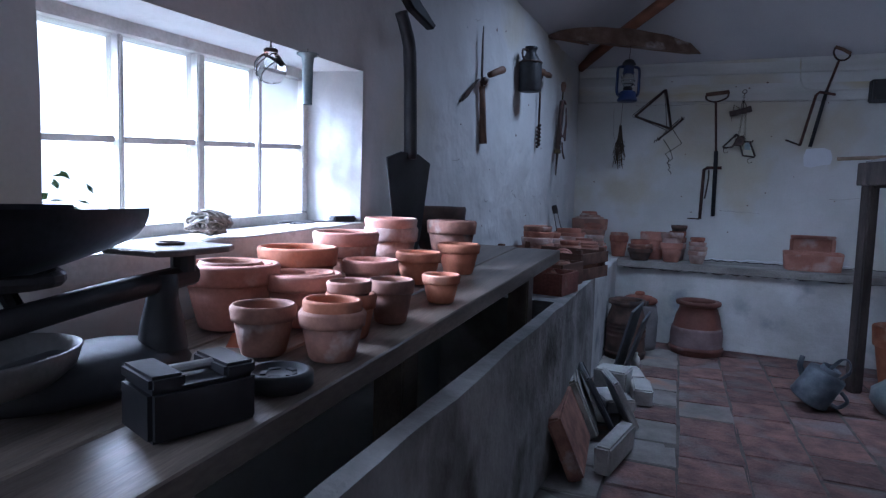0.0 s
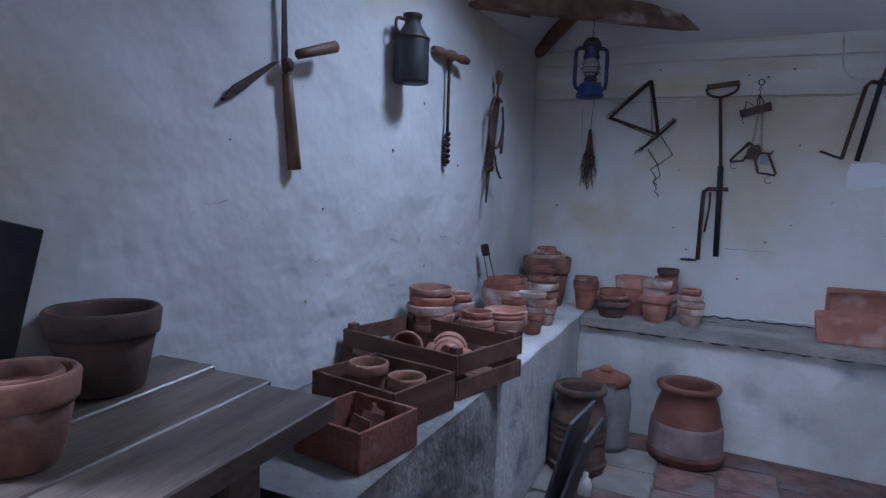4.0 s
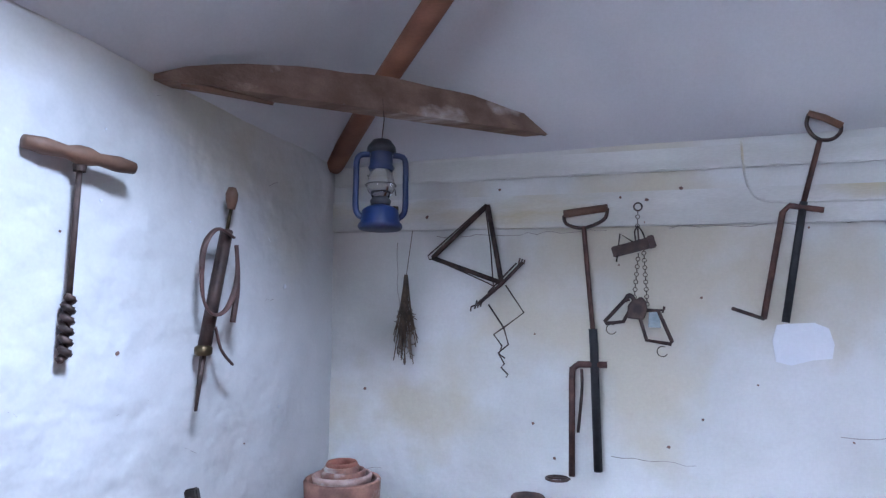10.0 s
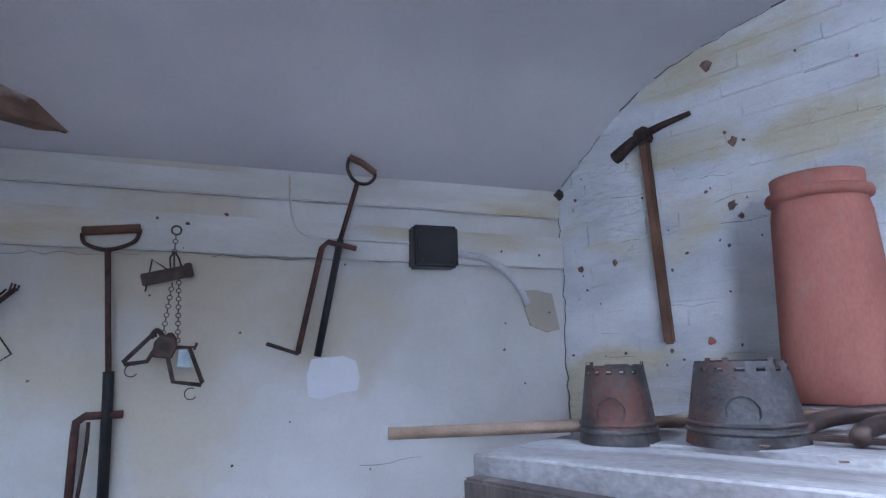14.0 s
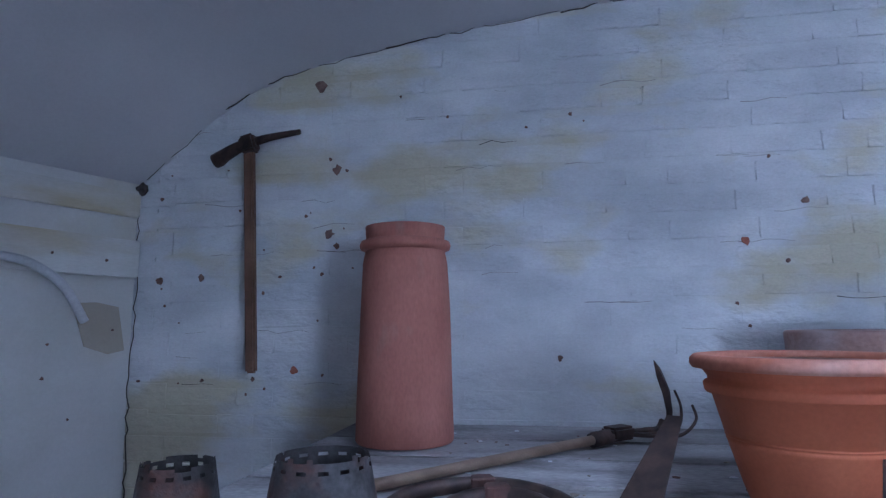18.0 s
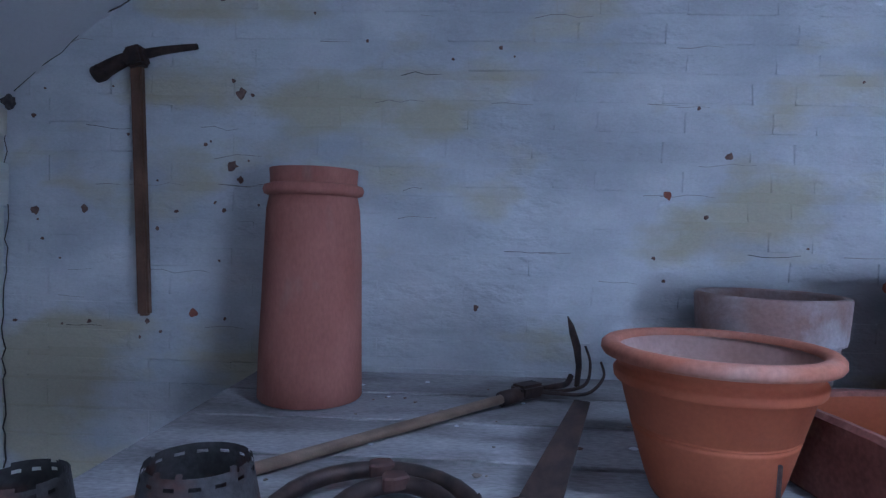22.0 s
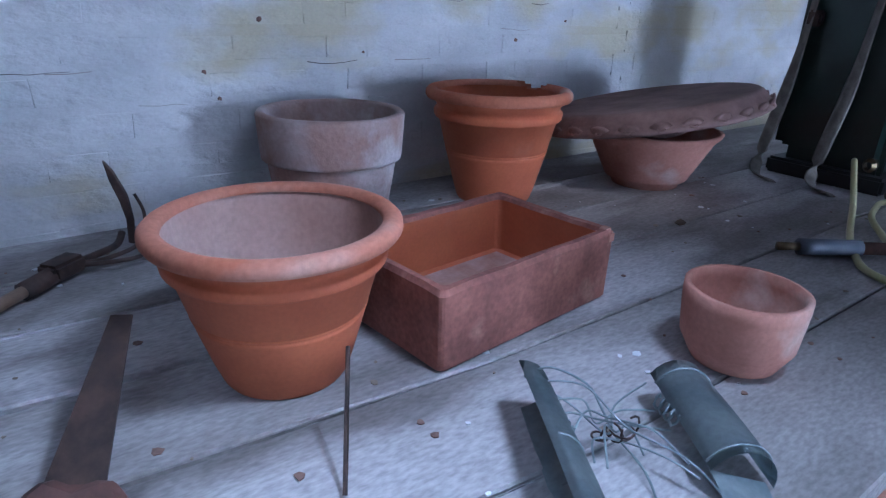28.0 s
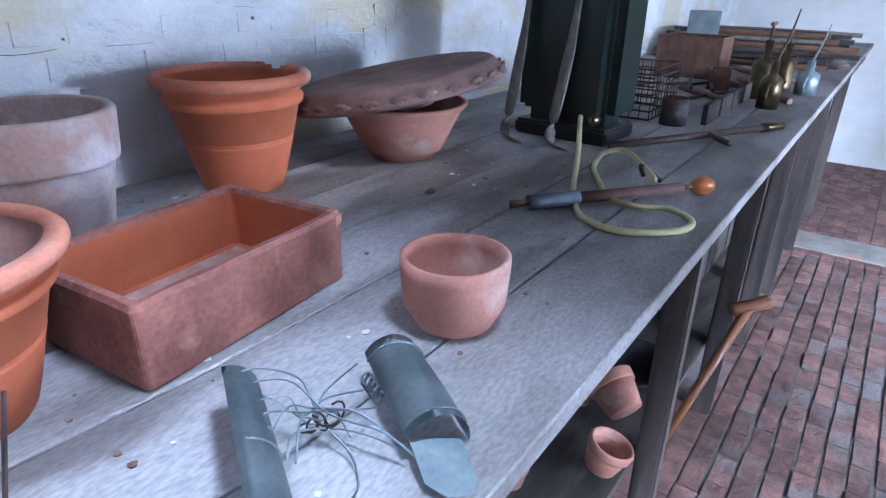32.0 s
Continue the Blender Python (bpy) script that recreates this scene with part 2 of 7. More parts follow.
FLOORB = mat("worn floor brick", (0.105, 0.058, 0.05), (0.225, 0.118, 0.098), 11, 0.8, bump=0.9, bscale=45, stain=(0.17, 0.145, 0.14), stain_scale=3.0, stain_at=0.52, random_tint=0.3, dist=0.008, spots=0.2)
FLOORB_J = mat("worn floor brick field", (0.105, 0.058, 0.05), (0.225, 0.118, 0.098), 11, 0.8, bump=0.9, bscale=45, stain=(0.17, 0.145, 0.14), stain_scale=1.2, stain_at=0.52, random_tint=0.3, island=True, dist=0.008, spots=0.2)
EARTH = mat("dirty floor joint", (0.075, 0.065, 0.055), (0.14, 0.12, 0.105), 12, 0.95, bump=0.5, bscale=50)
STONE = mat("pale stone", (0.36, 0.35, 0.33), (0.48, 0.47, 0.45), 9, 0.9, bump=0.5, bscale=50, stain=(0.20, 0.21, 0.15), stain_scale=4, stain_at=0.6)
SLATE = mat("dark slate", (0.045, 0.05, 0.06), (0.09, 0.095, 0.105), 10, 0.6, bump=0.3, bscale=60)
WINPAINT = mat("worn window paint", (0.50, 0.48, 0.45), (0.66, 0.65, 0.63), 9, 0.7, bump=0.3, bscale=60, stain=(0.20, 0.17, 0.14), stain_scale=9, stain_at=0.62)
TWINE = mat("grey twine", (0.20, 0.18, 0.16), (0.34, 0.31, 0.28), 40, 0.95, bump=0.6, bscale=160)
LEAF = mat("garden leaves", (0.04, 0.09, 0.03), (0.10, 0.17, 0.06), 6, 0.6, bump=0)
GRASS = mat("grass ground", (0.10, 0.13, 0.05), (0.18, 0.19, 0.09), 2, 0.9, bump=0.3, bscale=20)
SOIL = mat("dry potting soil", (0.16, 0.13, 0.10), (0.30, 0.25, 0.21), 25, 0.95, bump=0.6, bscale=90)
CREAM = mat("cream wall paint", (0.60, 0.54, 0.40), (0.68, 0.63, 0.50), 3, 0.85, bump=0.2, bscale=20)
GLASS = bpy.data.materials.new("window glass")
GLASS.use_nodes = True
_g = GLASS.node_tree.nodes["Principled BSDF"]
_g.inputs["Transmission Weight"].default_value, _g.inputs["Roughness"].default_value, _g.inputs["IOR"].default_value = 1.0, 0.02, 1.45
PAPER = mat("aged paper", (0.55, 0.53, 0.50), (0.66, 0.64, 0.60), 8, 0.9, bump=0.1)

DUSTY = mat("dusty limed inside", (0.40, 0.235, 0.19), (0.51, 0.37, 0.33), 4, 0.95, bump=0.3, bscale=70, stain=(0.37, 0.18, 0.12), stain_scale=3, stain_at=0.6, dist=0.002)
# Dirty flaking grey, taken darker still for the shade below the bench.
DIRTY_SHADED = mat("dirty flaking limewash with shade", (0.14, 0.135, 0.13), (0.33, 0.32, 0.31), 4, 0.92, bump=0.6, bscale=24, stain=(0.08, 0.07, 0.06), stain_scale=3, stain_at=0.54, dist=0.014, spots=0.06)
FLAKY = mat("flaking blue-white limewash", (0.46, 0.46, 0.44), (0.64, 0.64, 0.63), 3.5, 0.9, bump=0.5, bscale=22, stain=(0.30, 0.31, 0.33), stain_scale=4.0, stain_at=0.56, dist=0.012, spots=0.05)
SHELFW = mat("grimy shelf wood", (0.20, 0.185, 0.17), (0.34, 0.32, 0.30), 5, 0.85, bump=0.5, bscale=40, stain=(0.10, 0.085, 0.075), stain_scale=5, stain_at=0.62, stretch=(0.8, 1.6, 1.6), dist=0.005, spots=0.16)
TRAYDUST = mat("tray dust", (0.33, 0.17, 0.13), (0.46, 0.32, 0.29), 14, 0.95, bump=0.4, bscale=90, dist=0.002)
FLAKE = mat("brown paint flake scar", (0.13, 0.075, 0.06), (0.24, 0.15, 0.12), 40, 0.95, bump=0.5, bscale=120)
FLAKE_RED = mat("bare red brick scar", (0.28, 0.09, 0.06), (0.36, 0.14, 0.09), 40, 0.95, bump=0.5, bscale=120)
CRACK_PALE = mat("shallow dusty crack", (0.24, 0.22, 0.20), (0.36, 0.34, 0.32), 60, 0.95, bump=0)
CRACK = mat("crack dirt and edge shade", (0.035, 0.03, 0.03), (0.09, 0.075, 0.07), 60, 0.95, bump=0)
PATCH = mat("fresh pale filler", (0.66, 0.68, 0.72), (0.73, 0.75, 0.78), 5, 0.9, bump=0.08, bscale=20, dist=0.002, spots=0.02)
PATCH_BEIGE = mat("beige filler", (0.37, 0.33, 0.265), (0.45, 0.41, 0.335), 5, 0.9, bump=0.1, bscale=20, dist=0.002, spots=0.03)

# ---- mesh helpers ----


def link(name, bm, material, parent=None, label="", smooth=False):
    me = bpy.data.meshes.new(name)
    bm.normal_update()
    bm.to_mesh(me)
    bm.free()
    me.materials.append(material)
    if smooth:
        me.polygons.foreach_set("use_smooth", [True] * len(me.polygons))
    ob = new(name, me)
    if parent:
        ob.parent = parent
    if label:
        ob["label"] = label
    return ob


def part(name, bm, material, parent, label="", smooth=False):
    return link(name, bm, material, parent, label, smooth)


def thing(name, m, label, category, group=""):
    e = new(name)
    e.matrix_world = m
    return tagged(e, label, category, group)


def box(sx, sy, sz, m=None, bevel=0.0, wob=0.0):
    """A box that stands on z = 0, centred in x and y."""
    bm = bmesh.new()
    bmesh.ops.create_cube(bm, size=1)
    bmesh.ops.transform(bm, matrix=Matrix.Diagonal((sx, sy, sz, 1)), verts=bm.verts)
    bmesh.ops.translate(bm, vec=(0, 0, sz / 2), verts=bm.verts)
    if bevel:
        bmesh.ops.bevel(bm, geom=list(bm.edges), offset=bevel, segments=2, affect="EDGES")
    if wob:
        for v in bm.verts:
            v.co += Vector((random.uniform(-wob, wob), random.uniform(-wob, wob), random.uniform(-wob, wob)))
    if m is not None:
        bmesh.ops.transform(bm, matrix=m, verts=bm.verts)
    return bm


def lathe(profile, seg=40, m=None, wob=0.0, cut=None):
    """Turns (r, z) round z; wob leans the surface a little; cut(angle, z) -> True drops a face."""
    bm = bmesh.new()
    rings = []
    for i, (r, z) in enumerate(profile):
        if r < 1e-5:
            rings.append([bm.verts.new((0, 0, z))])
            continue
        ring = []
        for k in range(seg):
            a = 2 * math.pi * k / seg
            q = r * (1 + wob * noise.noise((math.cos(a) * 1.5, math.sin(a) * 1.5, z * 6)))
            ring.append(bm.verts.new((q * math.cos(a), q * math.sin(a), z)))
        rings.append(ring)
    for a, b in zip(rings, rings[1:]):
        for k in range(seg):
            if len(a) == 1 and len(b) == 1:
                continue
            if len(a) == 1:
                f = (a[0], b[k], b[(k + 1) % seg])
            elif len(b) == 1:
                f = (a[k], a[(k + 1) % seg], b[0])
            else:
                f = (a[k], a[(k + 1) % seg], b[(k + 1) % seg], b[k])
            if cut:
                c = sum((v.co for v in f), Vector()) / len(f)
                if cut(math.atan2(c.y, c.x), c.z):
                    continue
            bm.faces.new(f)
    bmesh.ops.recalc_face_normals(bm, faces=bm.faces)
    if m is not None:
        bmesh.ops.transform(bm, matrix=m, verts=bm.verts)
    return bm


def tube(pts, r, seg=8, closed=False, bm=None, taper=None, flat=1.0):
    """A round bar along points; r may be one number, taper the end radius."""
    own = bm is None
    bm = bm or bmesh.new()
    pts = [Vector(p) for p in pts]
    n = len(pts)
    rings, up = [], Vector((0.12, 0.31, 0.94))
    for i, p in enumerate(pts):
        a, b = (pts[i - 1], pts[(i + 1) % n]) if closed else (pts[max(i - 1, 0)], pts[min(i + 1, n - 1)])
        d = (b - a).normalized()
        s = d.cross(up)
        if s.length < 1e-3:
            s = d.cross(Vector((1, 0, 0)))
        s.normalize()
        w = s.cross(d)
        q = r if taper is None else r + (taper - r) * i / max(n - 1, 1)
        rings.append([bm.verts.new(p + q * (math.cos(2 * math.pi * k / seg) * s + flat * math.sin(2 * math.pi * k / seg) * w)) for k in range(seg)])
    pairs = list(zip(rings, rings[1:])) + ([(rings[-1], rings[0])] if closed else [])
    for a, b in pairs:
        for k in range(seg):
            bm.faces.new((a[k], a[(k + 1) % seg], b[(k + 1) % seg], b[k]))
    if not closed:
        bm.faces.new(rings[0][::-1])
        bm.faces.new(rings[-1])
    bmesh.ops.recalc_face_normals(bm, faces=bm.faces)
    return bm


def arc(c, r, a0, a1, n, plane="xz"):
    out = []
    for k in range(n + 1):
        a = radians(a0 + (a1 - a0) * k / n)
        u, v = r * math.cos(a), r * math.sin(a)
        out.append({"xz": (c[0] + u, c[1], c[2] + v), "xy": (c[0] + u, c[1] + v, c[2]), "yz": (c[0], c[1] + u, c[2] + v)}[plane])
    return out


def smooth_path(pts, n=8):
    """A soft curve through points."""
    pts = [Vector(p) for p in pts]
    out = []
    for i in range(len(pts) - 1):
        p0, p1, p2, p3 = pts[max(i - 1, 0)], pts[i], pts[i + 1], pts[min(i + 2, len(pts) - 1)]
        for k in range(n):
            t = k / n
            out.append(0.5 * ((2 * p1) + (p2 - p0) * t + (2 * p0 - 5 * p1 + 4 * p2 - p3) * t * t + (3 * p1 - p0 - 3 * p2 + p3) * t ** 3))
    out.append(pts[-1])
    return out


def plate(outline, thick, m=None, bevel=0.0):
    """A flat shape in x, y given by its outline, with thickness in z."""
    bm = bmesh.new()
    f = bm.faces.new([bm.verts.new((x, y, 0)) for x, y in outline])
    g = bmesh.ops.extrude_face_region(bm, geom=[f])
    bmesh.ops.translate(bm, vec=(0, 0, thick), verts=[v for v in g["geom"] if isinstance(v, bmesh.types.BMVert)])
    bmesh.ops.recalc_face_normals(bm, faces=bm.faces)
    if bevel:
        bmesh.ops.bevel(bm, geom=list(bm.edges), offset=bevel, segments=1, affect="EDGES")
    if m is not None:
        bmesh.ops.transform(bm, matrix=m, verts=bm.verts)
    return bm


def quads(rows):
    """A sheet from a grid of points (lists of rows); None leaves a hole."""
    bm = bmesh.new()
    vs = [[bm.verts.new(p) if p is not None else None for p in row] for row in rows]
    for a, b in zip(vs, vs[1:]):
        for i in range(len(a) - 1):
            f = (a[i], a[i + 1], b[i + 1], b[i])
            if all(f):
                bm.faces.new(f)
    return bm


# ---- the plan: three walls, each with a frame of its own ----
LEFT = pose(0.085, 0, 0, 0, 0, -93.43)     # along the window wall from the far corner; y into the room
BRICK = pose(2.511, 0, 0, 0, 0, -67.36)    # along the brick wall from the far corner; y into the wall
BENCH_Z, WIN_Z, LEDGE_Z = 1.206, 0.72, 0.545


def bench_top(y):
    """The old window bench sags towards its near end."""
    return 0.718 + 0.08 * (y + 2.9)


def on_left(s, d, z, rz=0):
    return LEFT @ pose(s, d, z, 0, 0, rz)


def on_brick(s, d, z, rz=0):
    return BRICK @ pose(s, -d, z, 0, 0, rz)


def cove(d):
    xs, zs = (0, 0.16, 0.29, 0.44, 0.67, 0.93, 1.43, 2.5, 9), (0, 0.14, 0.25, 0.33, 0.385, 0.43, 0.5, 0.58, 0.7)
    return float(np.interp(d, xs, zs))


def ceiling_z(x, y):
    far, side = cove(max(-y, 0) / 0.923), cove(max(x - 0.085 - 0.06 * y, 0)) + 0.02
    return 1.915 + min(far, side) - 0.02 * math.exp(-abs(far - side) * 8)

# ---- structure ----


def structure(ob, label, category):
    return tagged(ob, label, category, kind="structure")


def lump(a, b, k=0.013):
    return k * noise.noise((a * 2.1, b * 2.1, 3.3)) + 0.45 * k * noise.noise((a * 7, b * 7, 9.1)) + 0.22 * k * noise.noise((a * 19, b * 19, 4.7))


WIN_S0, WIN_S1, FRAME_S0 = 2.985, 3.97, 3.04


def win_top(s):
    return 1.308 - 0.03 * (s - WIN_S0)


def win_bot(s):
    return 0.845 - 0.042 * (s - WIN_S0)


def add_into(bm, other):
    me = bpy.data.meshes.new("tmp")
    other.to_mesh(me)
    other.free()
    bm.from_mesh(me)
    bpy.data.meshes.remove(me)


# window wall, with the opening cut through it
ss = sorted(set([round(0.05 * i, 3) for i in range(0, 141)] + [WIN_S0, WIN_S1]))
bm = bmesh.new()
grid = {}
n_low, n_mid, n_up = 16, 10, 28
for i, s in enumerate(ss):
    zb, zt = win_bot(s), win_top(s)
    zs = [zb * k / n_low for k in range(n_low)] + [zb + (zt - zb) * k / n_mid for k in range(n_mid)] + [zt + (2.6 - zt) * k / n_up for k in range(n_up + 1)]
    for k, z in enumerate(zs):
        grid[i, k] = bm.verts.new((s, lump(s, z), z))
for i in range(len(ss) - 1):
    for k in range(n_low + n_mid + n_up):
        if WIN_S0 - 1e-6 <= ss[i] and ss[i + 1] <= WIN_S1 + 1e-6 and n_low <= k < n_low + n_mid:
            continue
        if 4.79 < ss[i] and ss[i + 1] < 6.01 and n_low <= k < n_low + n_mid + 16:
            continue
        bm.faces.new((grid[i, k], grid[i + 1, k], grid[i + 1, k + 1], grid[i, k + 1]))
for f in bm.faces:
    f.smooth = True
T = 0.40
for x0, x1, z0, z1 in ((-0.4, WIN_S0, -0.1, 2.8), (WIN_S1, 4.8, -0.1, 2.8), (6.0, 7.3, -0.1, 2.8), (4.8, 6.0, -0.1, 0.75), (4.8, 6.0, 2.02, 2.8), (WIN_S0, WIN_S1, -0.1, 0.80), (WIN_S0, WIN_S1, 1.315, 2.8)):
    add_into(bm, box(x1 - x0, T - 0.016, z1 - z0, pose((x0 + x1) / 2, -0.016 - (T - 0.016) / 2, z0)))
ob = link("wall_west", bm, PLASTER)
ob.matrix_world = LEFT
structure(ob, "lumpy limewashed plaster wall with a deep window", "wall")

# sloping lintel and sill of the opening
ob = link("trim", plate([(WIN_S0, -0.005), (WIN_S1, -0.005), (WIN_S1, -0.36), (WIN_S0, -0.36)], 0.075, pose(0, 0, 1.24)), PLASTER)
for v in ob.data.vertices:
    v.co.z += win_top(v.co.x) - 1.24
ob.matrix_world = LEFT
structure(ob, "whitewashed sloping window lintel", "lintel")
ob = link("trim", box(WIN_S1 - WIN_S0, 0.36, 0.05, pose((WIN_S0 + WIN_S1) / 2, -0.165, 0.78), 0.004), WINPAINT)
for v in ob.data.vertices:
    v.co.z += win_bot(v.co.x) - 0.83
ob.matrix_world = LEFT
structure(ob, "worn painted window sill board", "sill")

bm = bmesh.new()
SPL = [(2.984, -0.004), (2.998, -0.035), (3.022, -0.10), (3.038, -0.16), (3.046, -0.22), (3.046, -0.39), (2.984, -0.39)]
add_into(bm, plate(SPL, 0.48, pose(0, 0, 0.838)))
bmesh.ops.subdivide_edges(bm, edges=[e for e in bm.edges if abs(e.verts[0].co.z - e.verts[1].co.z) > 0.1], cuts=9)
for v in bm.verts:
    v.co.x += 0.35 * lump(v.co.z * 3, v.co.y * 3)
ob = link("trim", bm, PLASTER)
ob.matrix_world = LEFT
structure(ob, "rough whitewashed splayed window reveal", "reveal")

# the window: frame, mullions, bars and panes
win = thing("window_1", LEFT, "old white painted eight-pane casement window with peeling bars", "window")
win["kind"] = "structure"
WD = -0.19


def bar(name, pts, w, d, label=""):
    (s0, z0), (s1, z1) = pts
    L = math.hypot(s1 - s0, z1 - z0)
    a = math.degrees(math.atan2(z1 - z0, s1 - s0))
    return part(name, box(L, d, w, pose(s0, WD, z0, 0, -a, 0) @ pose(L / 2, 0, -w / 2), 0.003), WINPAINT, win, label)


bar("window_frame", ((FRAME_S0, win_bot(FRAME_S0) + 0.012), (WIN_S1, win_bot(WIN_S1) + 0.012)), 0.03, 0.05)
bar("window_frame", ((FRAME_S0, win_top(FRAME_S0) - 0.012), (WIN_S1, win_top(WIN_S1) - 0.012)), 0.03, 0.05)
cols = [FRAME_S0 + 0.012, 3.255, 3.468, 3.69, WIN_S1 - 0.012]
for i, s in enumerate(cols):
    bar("mullion" if i not in (0, 4) else "window_frame", ((s, win_bot(s) + 0.03), (s, win_top(s) - 0.03)), 0.024 if i in (0, 2, 4) else 0.013, 0.045)
mid = lambda s: 1.073 - 0.062 * (s - FRAME_S0)
for a, b in zip(cols, cols[1:]):
    bar("glazing_bar", ((a + 0.01, mid(a)), (b - 0.01, mid(b))), 0.014, 0.03)
    for lo, hi in ((win_bot, mid), (mid, win_top)):
        g = part("pane", plate([(a, lo(a) + 0.01), (b, lo(b) + 0.01), (b, hi(b) - 0.01), (a, hi(a) - 0.01)], 0.002, pose(0, WD, 0, 90, 0, 0)), GLASS, win)
        g.visible_shadow = False

# far wall with batten and upper boards
rows = []
for k in range(23):
    z = 2.2 * k / 22
    rows.append([(0.06 + 2.5 * i / 24, -lump(i * 0.104 + 5, z, 0.006), z) for i in range(25)])
bm = quads(rows)
for f in bm.faces:
    f.smooth = True
add_into(bm, box(3.2, 0.3, 2.9, pose(1.25, 0.165, -0.1)))
ob = link("wall_north", bm, FARWALL)
structure(ob, "uneven yellowed white plaster wall", "wall")
bt = thing("batten", pose(0, 0, 0), "whitewashed board fixed along the plaster wall", "batten")
part("board", box(2.42, 0.026, 0.115, pose(0.088 + 1.21, -0.02, 1.648) @ pose(0, 0, 0, 0, 0.85, 0), 0.004), PAINTWOOD, bt)
part("board", box(2.42, 0.018, 0.075, pose(0.088 + 1.21, -0.016, 1.83) @ pose(0, 0, 0, 0, 0.5, 0), 0.004), PAINTWOOD, bt)

# ceiling
rows = []
for j in range(61):
    y = 0.12 - 0.14 * j
    x1 = 2.511 - 0.417 * y + 0.15
    rows.append([(-0.05 + 0.06 * y + (x1 + 0.05 - 0.06 * y) * i / 44, y, ceiling_z(-0.05 + 0.06 * y + (x1 + 0.05 - 0.06 * y) * i / 44, y)) for i in range(45)])
bm = quads(rows)
# Two holes added in the ceiling for the overhead lamps; neither is known.
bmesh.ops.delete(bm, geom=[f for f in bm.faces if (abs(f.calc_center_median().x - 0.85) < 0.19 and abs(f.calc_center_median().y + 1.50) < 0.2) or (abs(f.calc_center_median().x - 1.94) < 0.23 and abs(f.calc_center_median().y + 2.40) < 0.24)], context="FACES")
for f in bm.faces:
    f.smooth = True
ob = link("ceiling", bm, CEIL)
sol = ob.modifiers.new("thick", "SOLIDIFY")
sol.thickness, sol.offset = 0.06, -1
structure(ob, "smooth grey-white coved plaster ceiling", "ceiling")

# ground and floor bed
g = link("ground", quads([[(-60 + 12 * i, -60 + 12 * j, -0.06) for i in range(11)] for j in range(11)]), GRASS)
structure(g, "grassy garden ground outside the shed", "ground")
fl = link("floor", box(9, 11, 0.05, pose(3.2, -4.9, -0.058)), EARTH)
structure(fl, "dirty earth bed of the brick floor", "floor")

# ledges: masonry with a plank on the far one, plastered top on the window side
rows = [[(0.455 + lump(y0 * 2, z, 0.01), y0, z) for z in (0, 0.1, 0.2, 0.3, 0.4, 0.5, 0.535, LEDGE_Z)] + [(0.40, y0, LEDGE_Z + 0.006), (0.25, y0, LEDGE_Z + 0.008), (0.0, y0, LEDGE_Z + 0.01)] for y0 in [-0.02 - 0.08 * i for i in range(21)]]
bm = quads(rows)
for f in bm.faces:
    f.smooth = True
add_into(bm, box(0.4, 1.6, 0.5, pose(0.23, -0.82, 0)))
structure(link("wall_ledge_west", bm, FLAKY), "low limewashed masonry ledge with a worn top", "ledge")
def plinth_row(y0):
    front = [(0.47 + lump(y0 * 2, z + 4, 0.012), y0, z) for z in (0, 0.1, 0.2, 0.3, 0.4, 0.5, 0.545, 0.5625)]
    if y0 > -2.5:
        return front + [(0.42, y0, 0.5665), (0.30, y0, 0.5665), (0.15, y0, 0.5665), (0.0, y0, 0.5665)]
    # Hollow from here, assumed, so the space under the bench stays black.
    low = min(0.5665, bench_top(y0) - 0.06)
    return front[:6] + [(p[0], y0, min(p[2], low)) for p in front[6:]] + [(0.435, y0, low), (0.425, y0, low - 0.03), (0.42, y0, 0.12), (0.0, y0, 0.12)]


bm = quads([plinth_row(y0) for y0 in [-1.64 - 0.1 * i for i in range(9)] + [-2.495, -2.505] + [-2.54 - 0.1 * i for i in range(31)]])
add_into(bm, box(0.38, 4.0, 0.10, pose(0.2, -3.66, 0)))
structure(link("wall_plinth", bm, DIRTY_SHADED), "grey limewashed masonry plinth under the bench", "plinth")


def ledge_front(x):
    return -0.325 - 0.082 * x


rows = [[(x, ledge_front(x) + 0.03 - lump(x, z, 0.008), z) for z in (0, 0.08, 0.16, 0.24, 0.32, 0.40, 0.5)] for x in [0.44 + 0.09 * i for i in range(26)]]
bm = quads(rows)
for f in bm.faces:
    f.smooth = True
bmesh.ops.reverse_faces(bm, faces=bm.faces)
add_into(bm, plate([(0.44, -0.02), (0.44, ledge_front(0.44) + 0.045), (2.66, ledge_front(2.66) + 0.045), (2.6, -0.02)], 0.495))
structure(link("wall_ledge_north", bm, FLAKY), "flaking limewashed low masonry wall", "ledge")
lp = thing("ledge_shelf", pose(0, 0, 0), "thick grey worn wooden plank shelf on the masonry", "shelf")
for f0, f1 in ((0.0, 0.47), (0.475, 1.0)):
    out = [(0.45, -0.02 + f0 * (ledge_front(0.45) + 0.02)), (0.455, -0.02 + f1 * (ledge_front(0.45) + 0.02))]
    for k in range(1, 24):
        x_ = 0.455 + 2.225 * k / 24
        out.append((x_, -0.02 + f1 * (ledge_front(x_) + 0.02) + (0.005 * noise.noise((x_ * 9, f1, 0)) if f1 == 1.0 else 0)))
    out += [(2.68, -0.02 + f1 * (ledge_front(2.68) + 0.02)), (2.6, -0.02 + f0 * (ledge_front(2.6) + 0.02))]
    part("plank", plate(out, 0.045, pose(0, 0, LEDGE_Z - 0.045), 0.003), SHELFW, lp)

